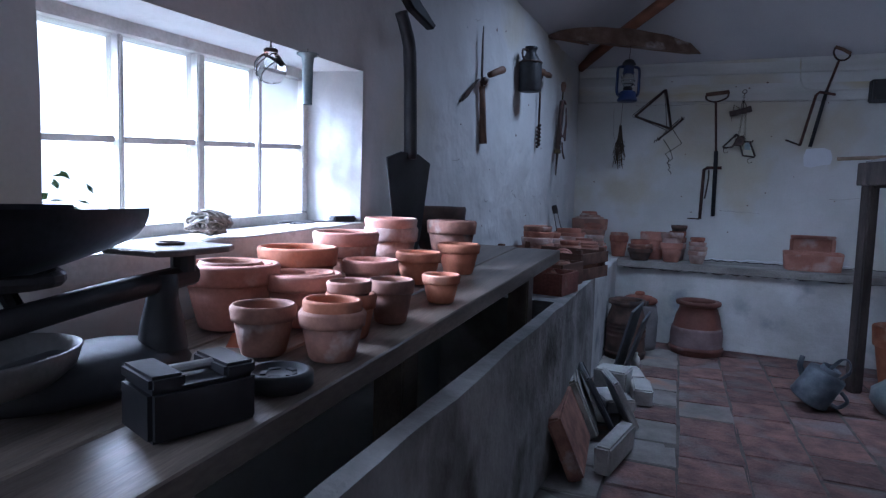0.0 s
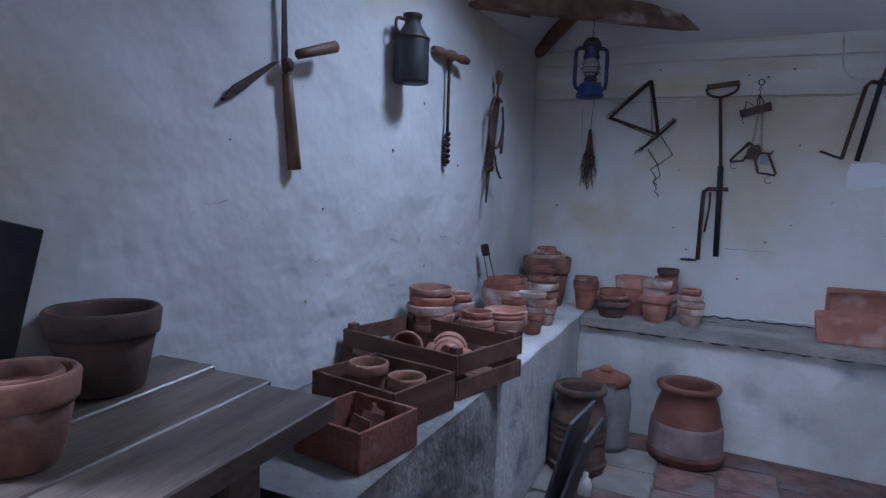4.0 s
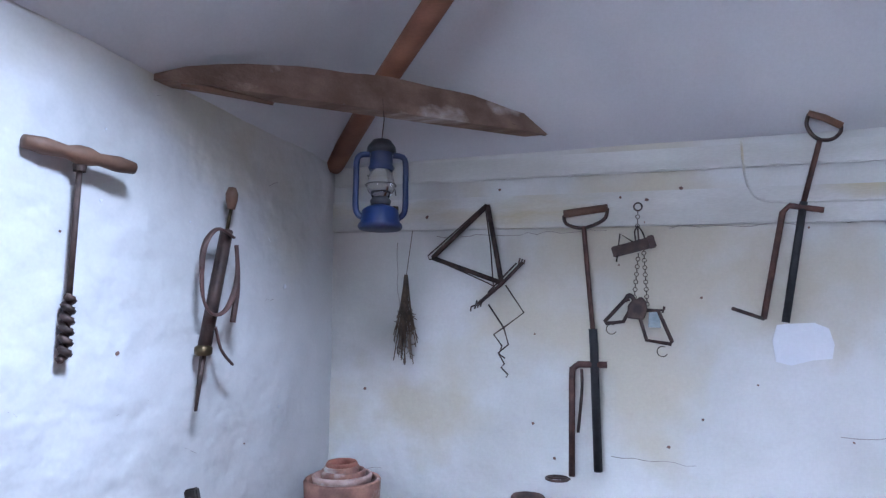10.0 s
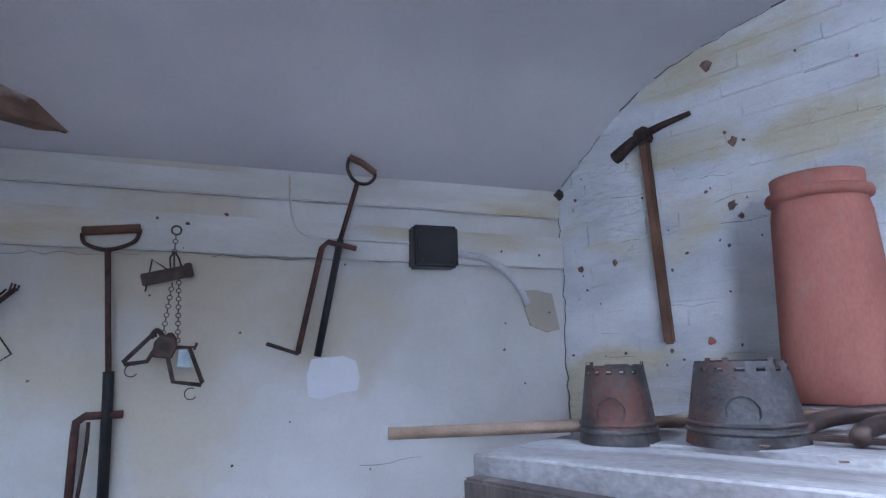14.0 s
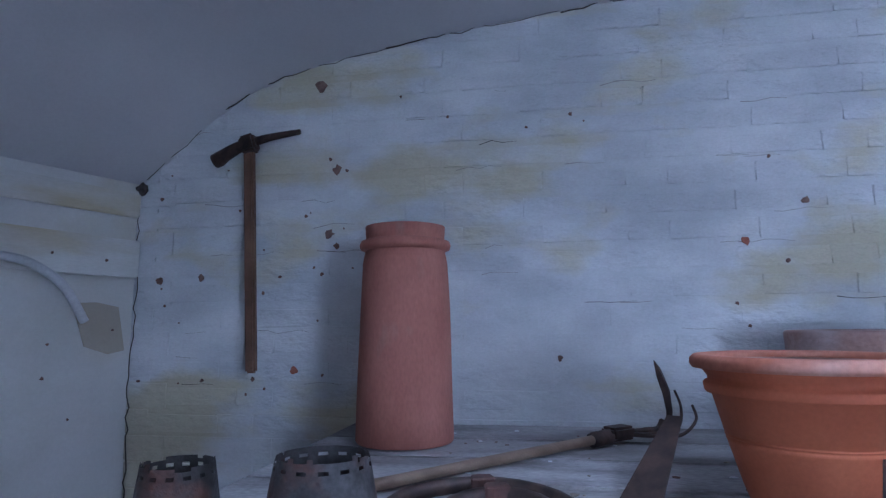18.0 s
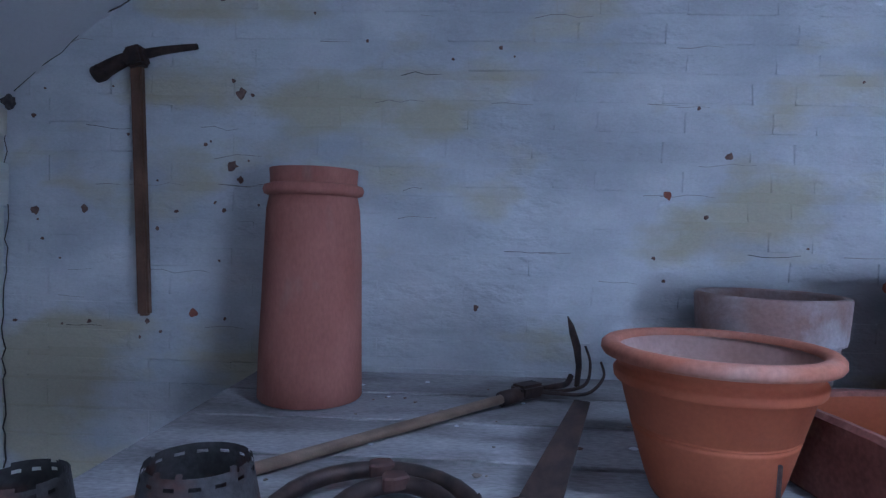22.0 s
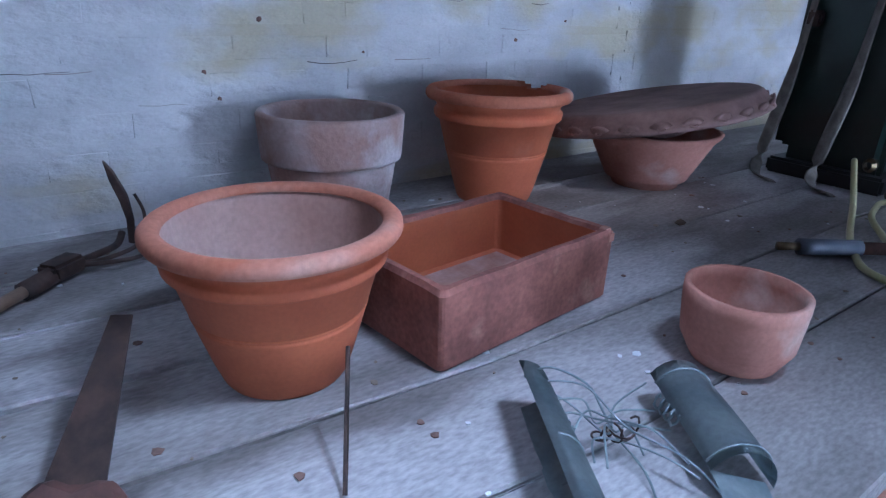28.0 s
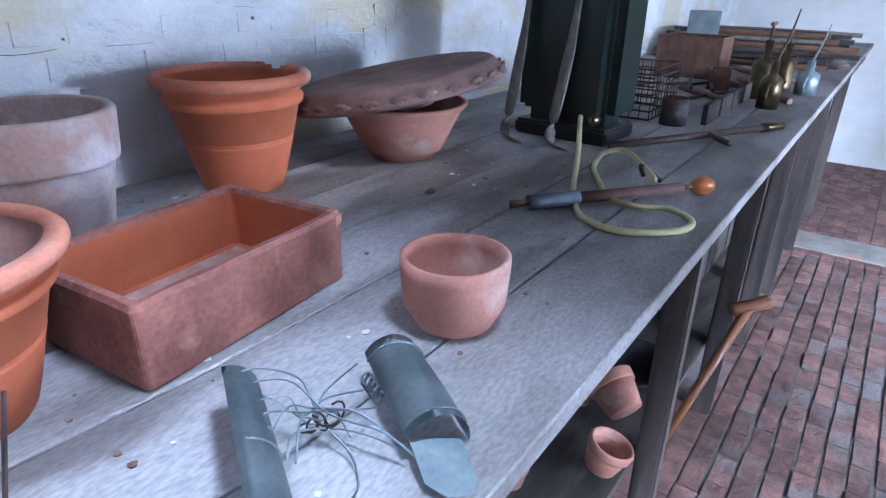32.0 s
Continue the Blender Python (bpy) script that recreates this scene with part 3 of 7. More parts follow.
# the walls that close the place
ob = link("wall_east_back", box(9.6, 0.3, 2.9, BRICK @ pose(4.4, 0.156, -0.1)), MORTAR)
structure(ob, "painted mortar bed of the brick wall", "wall")
END = on_brick(8.9, 0, 0)
ob = link("wall_south", box(0.3, 5.2, 2.9, END @ pose(0.15, -2.6, -0.1)), PLASTER)
structure(ob, "bright white plaster end wall", "wall")
ob = link("wall_south_return", box(5.0, 0.2, 2.9, on_brick(6.3, 3.3, 0) @ pose(2.5, -0.1, -0.1)), CREAM)
structure(ob, "cream painted side wall", "wall")

# ---- flower pots ----


def terracotta_pot(m, r, h, material, label, name="terracotta_pot", group="", base=0.68, collar=0.3, soil=0.0, wob=0.02, lip=None):
    """A flower pot: tapered body with an inside, and a thick collar rim."""
    t = max(0.09 * r, 0.004)
    rb, hc = base * r, h * (1 - collar)
    rc = rb + (0.9 * r - rb) * 1.0
    body = lathe([(0, 0.001), (rb - 0.003, 0), (rb, 0.004), (rb + (rc - rb) * 0.5, hc * 0.5), (rc, hc + 0.003), (rc - t, hc + 0.004), (rb + (rc - rb) * 0.5 - t, hc * 0.5), (rb - t, t + max(0, soil)), (0, t + max(0, soil))], 36, wob=wob)
    ob = link(name, body, material, smooth=True)
    ob.matrix_world = m
    tagged(ob, label, "flower pot", group)
    c = min(0.006, 0.1 * r)
    rim = lathe([(rc - t * 0.6, hc - 0.001), (0.955 * r, hc - 0.001), (0.965 * r, hc + c), (r, h - c), (r - c * 0.7, h), (r - t - c * 0.3, h), (r - t - c, h - c), (rc - t - 0.001, hc + 0.001)], 36, wob=wob)
    part("rim", rim, material, ob, smooth=True)
    return ob


def spin(x, y, z, lean=0.0):
    return pose(x, y, z, random.uniform(-lean, lean), random.uniform(-lean, lean), random.uniform(0, 360))


def stack(x, y, z, pots, step, label, group=""):
    """Pots nested one in another, each a thing of its own; step: how far each rim stands over the last."""
    top = z
    for i, (r, h, material) in enumerate(pots):
        base = z if i == 0 else top + step - h
        terracotta_pot(spin(x + random.uniform(-0.003, 0.003), y + random.uniform(-0.003, 0.003), base, 1.5 if i else 0), r, h, material, label, group=group)
        top = base + h


LS = LEDGE_Z + 0.009
random.seed(4)
G1 = "old pots on the ledge"
stack(0.125, -1.40, LS, [(0.085, 0.12, TERRA_OLD), (0.086, 0.12, TERRA_OLD), (0.086, 0.12, TERRA_LIME), (0.083, 0.11, TERRA_RED), (0.078, 0.1, TERRA_OLD)], 0.03, "nested old terracotta pots with pale crust", G1)
stack(0.16, -1.245, LS, [(0.075, 0.11, TERRA_OLD), (0.072, 0.1, TERRA_OLD), (0.07, 0.1, TERRA_LIME), (0.062, 0.09, TERRA_RED)], 0.03, "nested old terracotta pots behind the crate", G1)
stack(0.30, -1.385, LS, [(0.068, 0.09, TERRA_LIME), (0.066, 0.09, TERRA_RED), (0.064, 0.08, TERRA_OLD), (0.055, 0.07, TERRA_RED)], 0.026, "nested small terracotta pots", G1)
stack(0.355, -1.255, LS, [(0.089, 0.13, TERRA_OLD), (0.083, 0.05, TERRA_PINK), (0.076, 0.03, TERRA_PINK)], 0.014, "dusty terracotta pot holding two pans", G1)
stack(0.185, -0.74, LS, [(0.104, 0.16, TERRA_LIME), (0.1, 0.12, TERRA_RED), (0.078, 0.1, TERRA_RED)], 0.023, "large crusted terracotta pot with nested pots", G1)
stack(0.325, -1.035, LS, [(0.059, 0.095, TERRA_LIME), (0.057, 0.09, TERRA_LIME), (0.052, 0.08, TERRA_OLD), (0.05, 0.075, TERRA_RED)], 0.023, "tall stack of small nested pots", G1)
stack(0.365, -0.90, LS, [(0.052, 0.09, TERRA_RED), (0.056, 0.09, TERRA_LIME), (0.056, 0.09, TERRA_OLD), (0.058, 0.08, TERRA_LIME)], 0.029, "tall stack of pale crusted pots", G1)
stack(0.375, -0.70, LS, [(0.047, 0.085, TERRA_LIME), (0.046, 0.08, TERRA_RED), (0.044, 0.07, TERRA_RED)], 0.018, "small nested terracotta pots", G1)
stack(0.295, -0.47, LS, [(0.077, 0.12, TERRA_OLD), (0.079, 0.11, TERRA_LIME), (0.075, 0.1, TERRA_OLD), (0.06, 0.08, TERRA_RED)], 0.038, "stack of weathered terracotta pots in the corner", G1)
stack(0.15, -0.50, LS, [(0.07, 0.16, TERRA_OLD), (0.066, 0.1, TERRA_RED)], 0.02, "weathered terracotta pots against the wall", G1)
stack(0.235, -0.19, LS, [(0.128, 0.26, TERRA_OLD), (0.1, 0.08, TERRA_LIME), (0.075, 0.1, TERRA_OLD), (0.06, 0.08, TERRA_OLD), (0.052, 0.08, TERRA_RED)], 0.013, "large weathered pot with pans stacked in it", G1)
G2 = "pots on the plank shelf"
stack(0.445, -0.18, LS, [(0.066, 0.15, TERRA_RED), (0.06, 0.09, TERRA_OLD)], 0.02, "dull brown terracotta pots", G2)
stack(0.60, -0.27, LEDGE_Z, [(0.084, 0.08, TERRA_DARK), (0.082, 0.06, TERRA_OLD), (0.064, 0.1, TERRA_RED)], 0.03, "pots in a dark glazed pan", G2)
stack(0.68, -0.12, LEDGE_Z, [(0.092, 0.19, TERRA_PINK)], 0.02, "wide pale terracotta pot", G2)
stack(0.84, -0.13, LEDGE_Z, [(0.058, 0.12, TERRA_LIME), (0.058, 0.11, TERRA_OLD), (0.056, 0.1, TERRA_RED), (0.054, 0.08, TERRA_DARK)], 0.042, "stack of pots with a dark one on top", G2)
stack(0.80, -0.27, LEDGE_Z, [(0.073, 0.13, TERRA_PINK), (0.074, 0.12, TERRA_LIME)], 0.07, "two nested pale terracotta pots", G2)
stack(0.965, -0.30, LEDGE_Z, [(0.06, 0.085, TERRA_LIME), (0.06, 0.085, TERRA_LIME), (0.056, 0.08, TERRA_LIME), (0.047, 0.07, TERRA_RED)], 0.03, "small stack of grey crusted pots", G2)
G3 = "pots on the window bench"
random.seed(7)
B = WIN_Z
one = lambda x, y, r, h, m, l: terracotta_pot(spin(x, y, bench_top(y)), r, h, m, l, group=G3)
pile = lambda x, y, pots, step, l: stack(x, y, bench_top(y), pots, step, l, G3)
pile(-0.003, -3.675, [(0.096, 0.128, TERRA_PINK), (0.082, 0.06, TERRA_PINK), (0.064, 0.05, TERRA_OLD)], 0.002, "large pale terracotta pot with smaller ones inside")
one(0.166, -3.795, 0.057, 0.088, TERRA_OLD, "small weathered terracotta pot with a pale rim")
pile(0.292, -3.774, [(0.058, 0.085, TERRA_OLD), (0.051, 0.085, TERRA)], 0.018, "two grey-brown nested terracotta pots")
pile(0.261, -3.655, [(0.050, 0.085, TERRA), (0.043, 0.07, TERRA_OLD)], 0.024, "two small nested orange pots")
one(0.287, -3.537, 0.048, 0.091, TERRA_OLD, "slim grey-brown terracotta pot")
pile(0.124, -3.613, [(0.079, 0.106, TERRA_PINK), (0.064, 0.04, TERRA_PINK)], 0.001, "terracotta pot with a pan in it")
one(0.026, -3.492, 0.091, 0.137, TERRA, "wide orange terracotta pot by the window")
pile(0.033, -3.291, [(0.083, 0.12, TERRA_OLD), (0.086, 0.11, TERRA_PINK)], 0.028, "wide nested terracotta pots")
pile(0.052, -3.064, [(0.079, 0.135, TERRA_LIME), (0.077, 0.11, TERRA_PINK)], 0.026, "tall crusted nested pots")
one(0.187, -3.169, 0.062, 0.086, TERRA, "plain orange terracotta pot on the bench")
one(0.241, -3.0, 0.063, 0.088, TERRA, "plain orange terracotta pot on the bench")
one(0.321, -3.339, 0.046, 0.067, TERRA, "small orange terracotta pot with a chipped rim")
one(0.161, -3.392, 0.067, 0.10, TERRA_PINK, "wide dusty terracotta pot")
pile(0.157, -2.841, [(0.081, 0.135, TERRA_OLD), (0.058, 0.08, TERRA_OLD)], 0.002, "grey-brown pot with a smaller pot inside")
one(0.017, -2.60, 0.1, 0.155, TERRA_DARK, "large dark brown glazed pot")

# ---- jars on the floor ----


def storage_jar(m, r, rb, h, material, label, bands=0):
    prof = [(0, 0.002), (rb, 0), (rb + 0.004, 0.03), (rb, 0.045), (rb * 0.99, h * 0.35), (r * 1.02, h * 0.72), (r * 0.86, h * 0.88), (r * 0.9, h * 0.92), (r, h * 0.945), (r * 1.01, h * 0.975), (r * 0.97, h), (r * 0.83, h), (r * 0.8, h * 0.95), (r * 0.86, h * 0.7), (rb * 0.9, h * 0.3), (0, 0.03)]
    if bands:
        prof = prof[:3] + [(rb, h * 0.3)] + [q for k in range(bands) for q in ((rb * 0.97, h * (0.36 + 0.075 * k)), (rb * 1.03, h * (0.385 + 0.075 * k)), (rb * 1.02, h * (0.41 + 0.075 * k)))] + prof[5:]
    ob = link("storage_jar", lathe(prof, 48, wob=0.03), material, smooth=True)
    ob.matrix_world = m
    part("rim", lathe([(r * 0.9, h * 0.915), (r * 1.03, h * 0.93), (r * 1.055, h * 0.965), (r * 1.03, h * 0.995), (r * 0.95, h * 1.008), (r * 0.82, h * 1.002)], 48, wob=0.03), material, ob, smooth=True)
    part("foot_band", lathe([(rb, 0.022), (rb + 0.009, 0.026), (rb + 0.009, 0.04), (rb, 0.048)], 48, wob=0.02), material, ob, smooth=True)
    return tagged(ob, label, "jar")


JAR2 = mat("dark red-brown glaze", (0.11, 0.04, 0.028), (0.19, 0.075, 0.052), 6, 0.6, bump=0.3, bscale=50, stain=(0.22, 0.14, 0.12), stain_scale=5, stain_at=0.6)
jar_ = storage_jar(pose(0.985, -0.525, 0), 0.128, 0.155, 0.33, JAR2, "squat brown earthenware forcing jar with a pale lower half")
part("bare_band", lathe([(0.1565, 0.05), (0.156, 0.08), (0.1555, 0.1155), (0.1515, 0.15), (0.1495, 0.168), (0.1475, 0.168)], 48, wob=0.03), mat("lilac grey bare clay", (0.17, 0.115, 0.115), (0.27, 0.20, 0.195), 8, 0.9, bump=0.3, bscale=50, stain=(0.34, 0.28, 0.27), stain_scale=6, stain_at=0.58), jar_, "bare lilac-grey lower half", smooth=True)
storage_jar(pose(0.575, -0.86, 0), 0.105, 0.115, 0.35, TERRA_DARK, "black ribbed earthenware jar on the brick floor", 4)
GREYJ = mat("grey stoneware", (0.17, 0.16, 0.16), (0.25, 0.235, 0.235), 9, 0.7, bump=0.3, bscale=50, stain=(0.30, 0.28, 0.27), stain_scale=5, stain_at=0.6)
lid_jar = thing("lidded_jar", pose(0.63, -0.55, 0), "grey forcing jar with a broken brown lid", "jar")
part("body", lathe([(0, 0), (0.115, 0), (0.118, 0.03), (0.12, 0.2), (0.108, 0.27), (0.095, 0.295), (0, 0.295)], 44, wob=0.02), GREYJ, lid_jar, smooth=True)
lid_ = part("lid", lathe([(0, 0.292), (0.105, 0.29), (0.112, 0.3), (0.108, 0.318), (0.07, 0.335), (0.03, 0.34), (0, 0.341)], 44, wob=0.05, cut=lambda a, z: z < 0.312 and -1.9 < a < -0.9 and math.sin(a * 9) > -0.4), TERRA_RED, lid_jar, "broken brown clay lid with a knob", smooth=True)
part("knob", lathe([(0.022, 0.339), (0.032, 0.344), (0.03, 0.356), (0.024, 0.363), (0, 0.364)], 24), TERRA_RED, lid_, smooth=True)

# ---- the window bench ----
bench = thing("window_bench", pose(0, 0, 0), "long dark worn plank bench under the window", "bench")
for i in range(3):
    f0, f1 = i / 3, (i + 1) / 3
    x = lambda y, f: (0.085 + 0.06 * y + 0.012) + f * 0.493
    ys = (-2.42 - 0.02 * i, -3.0, -3.6, -4.225, -5.6)
    out = [(x(y, f0) + 0.002, y) for y in ys] + [(x(y, f1) - 0.002, y) for y in reversed(ys)]
    pl_ = part("plank", plate(out, 0.04, pose(0, 0, WIN_Z - 0.04), 0.003), BENCHD, bench)
    for v in pl_.data.vertices:
        v.co.z += bench_top(v.co.y) - WIN_Z
for y in (-2.62, -3.5):
    part("leg", box(0.07, 0.08, bench_top(y) - 0.04 - 0.12, pose(0.34 + 0.06 * (y + 2.6), y, 0.12), 0.004), BENCHD, bench)

# ---- the potting bench along the brick wall ----
def sag(s, d):
    """How far the corner of the old bench hangs down."""
    return 0.028 * min(1.0, max(0.0, (1.2 - s) / 0.6)) * min(1.0, max(0.0, d / 1.15))


pb = thing("potting_bench", BRICK, "high grey weathered plank potting bench on posts", "bench")
n_pl, depth = 6, 1.28
for i in range(n_pl):
    d0, d1 = i / n_pl, (i + 1) / n_pl
    wide = lambda s, f: -0.004 - f * float(np.interp(s, (0.6, 1.9, 8.6), (1.15, 1.295, 1.27)))
    e0 = 0.73 - 0.09 * i / n_pl + random.uniform(-0.006, 0.006)
    out = [(s, wide(s, d0) - 0.0018) for s in (e0, 1.2, 1.9, 8.6)] + [(s, wide(s, d1) + 0.0018) for s in (8.6, 1.9, 1.2, e0 - 0.014)]
    pl_ = part("plank", plate(out[::-1], 0.036, pose(0, 0, BENCH_Z - 0.036), 0.003), BENCHW, pb)
    for v in pl_.data.vertices:
        v.co.z -= sag(v.co.x, -v.co.y)
part("front_rail", box(7.9, 0.035, 0.11, pose(4.65, -depth + 0.06, BENCH_Z - 0.152), 0.004), POSTW, pb)
part("end_rail", box(0.035, 1.1, 0.1, pose(0.745, -0.62, BENCH_Z - 0.162), 0.004), POSTW, pb)
for s in (0.70, 3.10, 3.92, 4.6, 5.3, 6.1, 7.0):
    part("post", box(0.085 - 0.022 * (s < 1), 0.075 - 0.015 * (s < 1), BENCH_Z - (0.066 if s < 1 else 0.04), pose(s - 0.035 * (s < 1), -depth + 0.075 + 0.075 * (s < 1), 0) @ pose(0, 0, 0, random.uniform(-0.8, 0.8), random.uniform(-0.8, 0.8), 4), 0.008), POSTW, pb)
    if s > 2:
        part("post", box(0.07, 0.07, BENCH_Z - 0.04, pose(s, -0.5, 0), 0.006), POSTW, pb)
part("lower_shelf", box(6.3, 1.12, 0.03, pose(5.1, -0.60, 0.30)), SHELFDARK, pb)
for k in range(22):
    part("back_board", box(0.19, 0.02, 0.95, pose(4.05 + 0.2 * k, -0.98 + random.uniform(-0.003, 0.003), 0.331), 0.003), SHELFDARK, pb)

# ---- corner timbers and the lantern ----
hewn = thing("corner_brace", pose(0, 0, 0), "rough hewn curved timber brace across the corner", "beam")
a, b = Vector((0.02, -0.90, 1.925)), Vector((0.93, -0.005, 1.975))
bm = bmesh.new()
prev = None
for k in range(19):
    f = k / 18
    p = a.lerp(b, f)
    hgt = 0.012 + 0.095 * math.sin(math.pi * min(1, max(0, f))) ** 0.6 + 0.006 * noise.noise((f * 9, 1, 2))
    w = 0.03 + 0.004 * noise.noise((f * 7, 5, 2))
    q = Vector((0.69, -0.72, 0))
    ring = [bm.verts.new(p + o) for o in (q * w + Vector((0, 0, -0.004 * noise.noise((f * 12, 0, 0)))), q * (w * 0.8) + Vector((0, 0, hgt)), -q * (w * 0.8) + Vector((0, 0, hgt)), -q * w)]
    if prev:
        for i in range(4):
            bm.faces.new((prev[i], prev[(i + 1) % 4], ring[(i + 1) % 4], ring[i]))
    else:
        bm.faces.new(ring)
    prev = ring
bm.faces.new(prev[::-1])
bmesh.ops.recalc_face_normals(bm, faces=bm.faces)
part("timber", bm, HEWN, hewn)
for p_, q_, r_ in (((0.07, -0.86, 1.932), (0.24, -0.70, 1.918), 0.013), ((0.80, -0.16, 1.985), (0.96, 0.0, 1.968), 0.010)):
    part("splinter", tube([p_, tuple((i + j) / 2 for i, j in zip(p_, q_)), q_], r_, 6, taper=r_ * 0.4), HANDLE_DK, hewn, "dark split end of the timber")
hip = thing("hip_pole", pose(0, 0, 0), "round reddish brown pole rising from the corner", "beam")
part("pole", tube([(0.09, -0.03, 1.925), (0.4, -0.36, 2.06), (0.868, -0.83, 2.24), (1.34, -1.3, 2.36)], 0.036, 14), POLEW, hip, smooth=True)

lan = thing("hurricane_lantern", pose(0.475, -0.49, 1.592, 0, 0, 25) @ Matrix.Scale(1.14, 4), "blue enamelled hurricane lantern hanging from a wire", "lantern")
tank_ = part("tank", lathe([(0, 0), (0.052, 0), (0.057, 0.006), (0.055, 0.014), (0.05, 0.02), (0.046, 0.05), (0.03, 0.06), (0, 0.062)], 28), BLUE, lan, smooth=True)
part("filler_cap", lathe([(0.009, 0.05), (0.011, 0.053), (0.011, 0.062), (0, 0.063)], 14, pose(0.036, 0.01, 0)), BRASS, tank_)
part("burner", lathe([(0, 0.06), (0.024, 0.06), (0.027, 0.075), (0.018, 0.085), (0, 0.085)], 24), BLACK, lan, smooth=True)
gl = part("glass_globe", lathe([(0.022, 0.083), (0.034, 0.1), (0.036, 0.12), (0.03, 0.145), (0.022, 0.155)], 28), GLASS, lan, "clear glass globe", smooth=True)
gl.visible_shadow = False
part("chimney", lathe([(0.03, 0.152), (0.034, 0.16), (0.03, 0.168), (0.028, 0.2), (0.036, 0.206), (0.034, 0.214), (0.022, 0.23), (0, 0.236)], 28), BLUE, lan, smooth=True)
part("hood", lathe([(0.0285, 0.199), (0.038, 0.205), (0.0365, 0.215), (0.024, 0.232), (0, 0.2385)], 28), BLACK, lan, "soot-black hood", smooth=True)
for sgn in (-1, 1):
    part("side_tube", tube(smooth_path([(sgn * 0.045, 0, 0.03), (sgn * 0.062, 0, 0.05), (sgn * 0.063, 0, 0.12), (sgn * 0.06, 0, 0.185), (sgn * 0.03, 0, 0.195)], 5), 0.008, 10), BLUE, lan, smooth=True)
part("guard_wire", tube(arc((0, 0, 0.115), 0.039, 0, 360, 24, "xy")[:-1], 0.0015, 5, True), BLACK, lan)
for t0 in (0, 90):
    part("guard_wire", tube([(0.039 * math.cos(radians(t0 + f * 60)), 0.039 * math.sin(radians(t0 + f * 60)), 0.09 + 0.055 * f) for f in (0, 0.25, 0.5, 0.75, 1)], 0.0015, 5), BLACK, lan)
part("hanging_wire", tube([(0, 0, 0.234), (0.005, 0, 0.29), (0, 0, 0.345)], 0.0015, 5), IRON, lan)

# ---- tools on the window wall ----


def wallrod(parent, name, pts, r, material, label="", **k):
    return part(name, tube(pts, r, k.pop("seg", 8), **k), material, parent, label, smooth=True)


# hanging iron shovel
sh = thing("iron_shovel", on_left(2.857, 0.04, 0), "black long-handled iron shovel leaning on the plaster", "shovel")
part("blade", plate([(-0.15, 1.045), (-0.06, 1.07), (0.06, 1.07), (0.15, 1.045), (0.09, 0.80), (0.06, 0.722), (-0.06, 0.722), (-0.09, 0.80)], 0.006, pose(0, 0.06, 0, 90, 0, 0), 0.002), BLACK, sh)
wallrod(sh, "shaft", smooth_path([(0, 0.06, 1.05), (0.0, 0.055, 1.2), (0.0, 0.05, 1.34), (0.005, 0.045, 1.42), (0.05, 0.04, 1.50)], 6), 0.021, BLACK)
part("grip", plate([(0.12, 1.60), (0.10, 1.575), (0.0, 1.52), (-0.15, 1.495), (-0.17, 1.515), (-0.05, 1.56), (0.1, 1.63)], 0.032, pose(0, 0.06, 0, 90, 0, 0), 0.006), BLACK, sh)

# hedge shears
se = thing("garden_shears", on_left(2.06, 0.0, 1.45), "open garden shears with brown wooden handles on a nail", "shears")
for nm, p0, p1, w, m_ in (("handle", (-0.02, 0.02, -0.02), (-0.055, 0.02, -0.27), 0.018, HANDLE_DK), ("handle", (-0.03, 0.05, 0.03), (-0.17, 0.06, 0.08), 0.018, HANDLE_DK)):
    wallrod(se, nm, [p0, Vector(p0).lerp(Vector(p1), 0.3), Vector(p0).lerp(Vector(p1), 0.7), p1], w * 0.75, m_, taper=w)
part("blade", plate([(-0.012, 0), (0.012, 0), (0.012, 0.18), (0.0, 0.24)], 0.004, pose(-0.012, 0.022, 0.0, 90, 0, 3)), IRON, se)
part("blade", plate([(0.0, -0.02), (0.03, -0.03), (0.16, -0.11), (0.19, -0.15), (0.13, -0.12)], 0.004, pose(0, 0.016, 0.03, 90, 0, 0)), IRON, se)
part("pivot", lathe([(0, 0), (0.018, 0), (0.018, 0.008), (0.008, 0.016), (0, 0.016)], 16, pose(-0.01, 0.03, 0.0, -90, 0, 0)), IRON, se)
wallrod(se, "tang", [(-0.01, 0.02, 0.0), (-0.02, 0.02, -0.04)], 0.007, IRON)

# churn shaped can
cn = thing("milk_can", on_left(1.485, 0.07, 1.50) @ Matrix.Diagonal((0.9, 0.9, 1.02, 1)), "dark dented metal milk can hung on the wall", "can")
part("body", lathe([(0, 0), (0.064, 0), (0.066, 0.005), (0.065, 0.13), (0.062, 0.145), (0.034, 0.185), (0.03, 0.192), (0.03, 0.205), (0.036, 0.212), (0.036, 0.222), (0, 0.226)], 36, wob=0.02), mat("dull tin", (0.02, 0.021, 0.024), (0.045, 0.046, 0.05), 12, 0.55, metal=0.3, bump=0.3, bscale=60), cn, smooth=True)
part("neck_band", lathe([(0.0655, 0.138), (0.068, 0.14), (0.068, 0.146), (0.063, 0.148)], 36), IRON, cn, smooth=True)
wallrod(cn, "handle", smooth_path([(0.03, -0.01, 0.2), (0.06, -0.03, 0.2), (0.066, -0.03, 0.17), (0.055, -0.02, 0.15)], 5), 0.006, IRON)

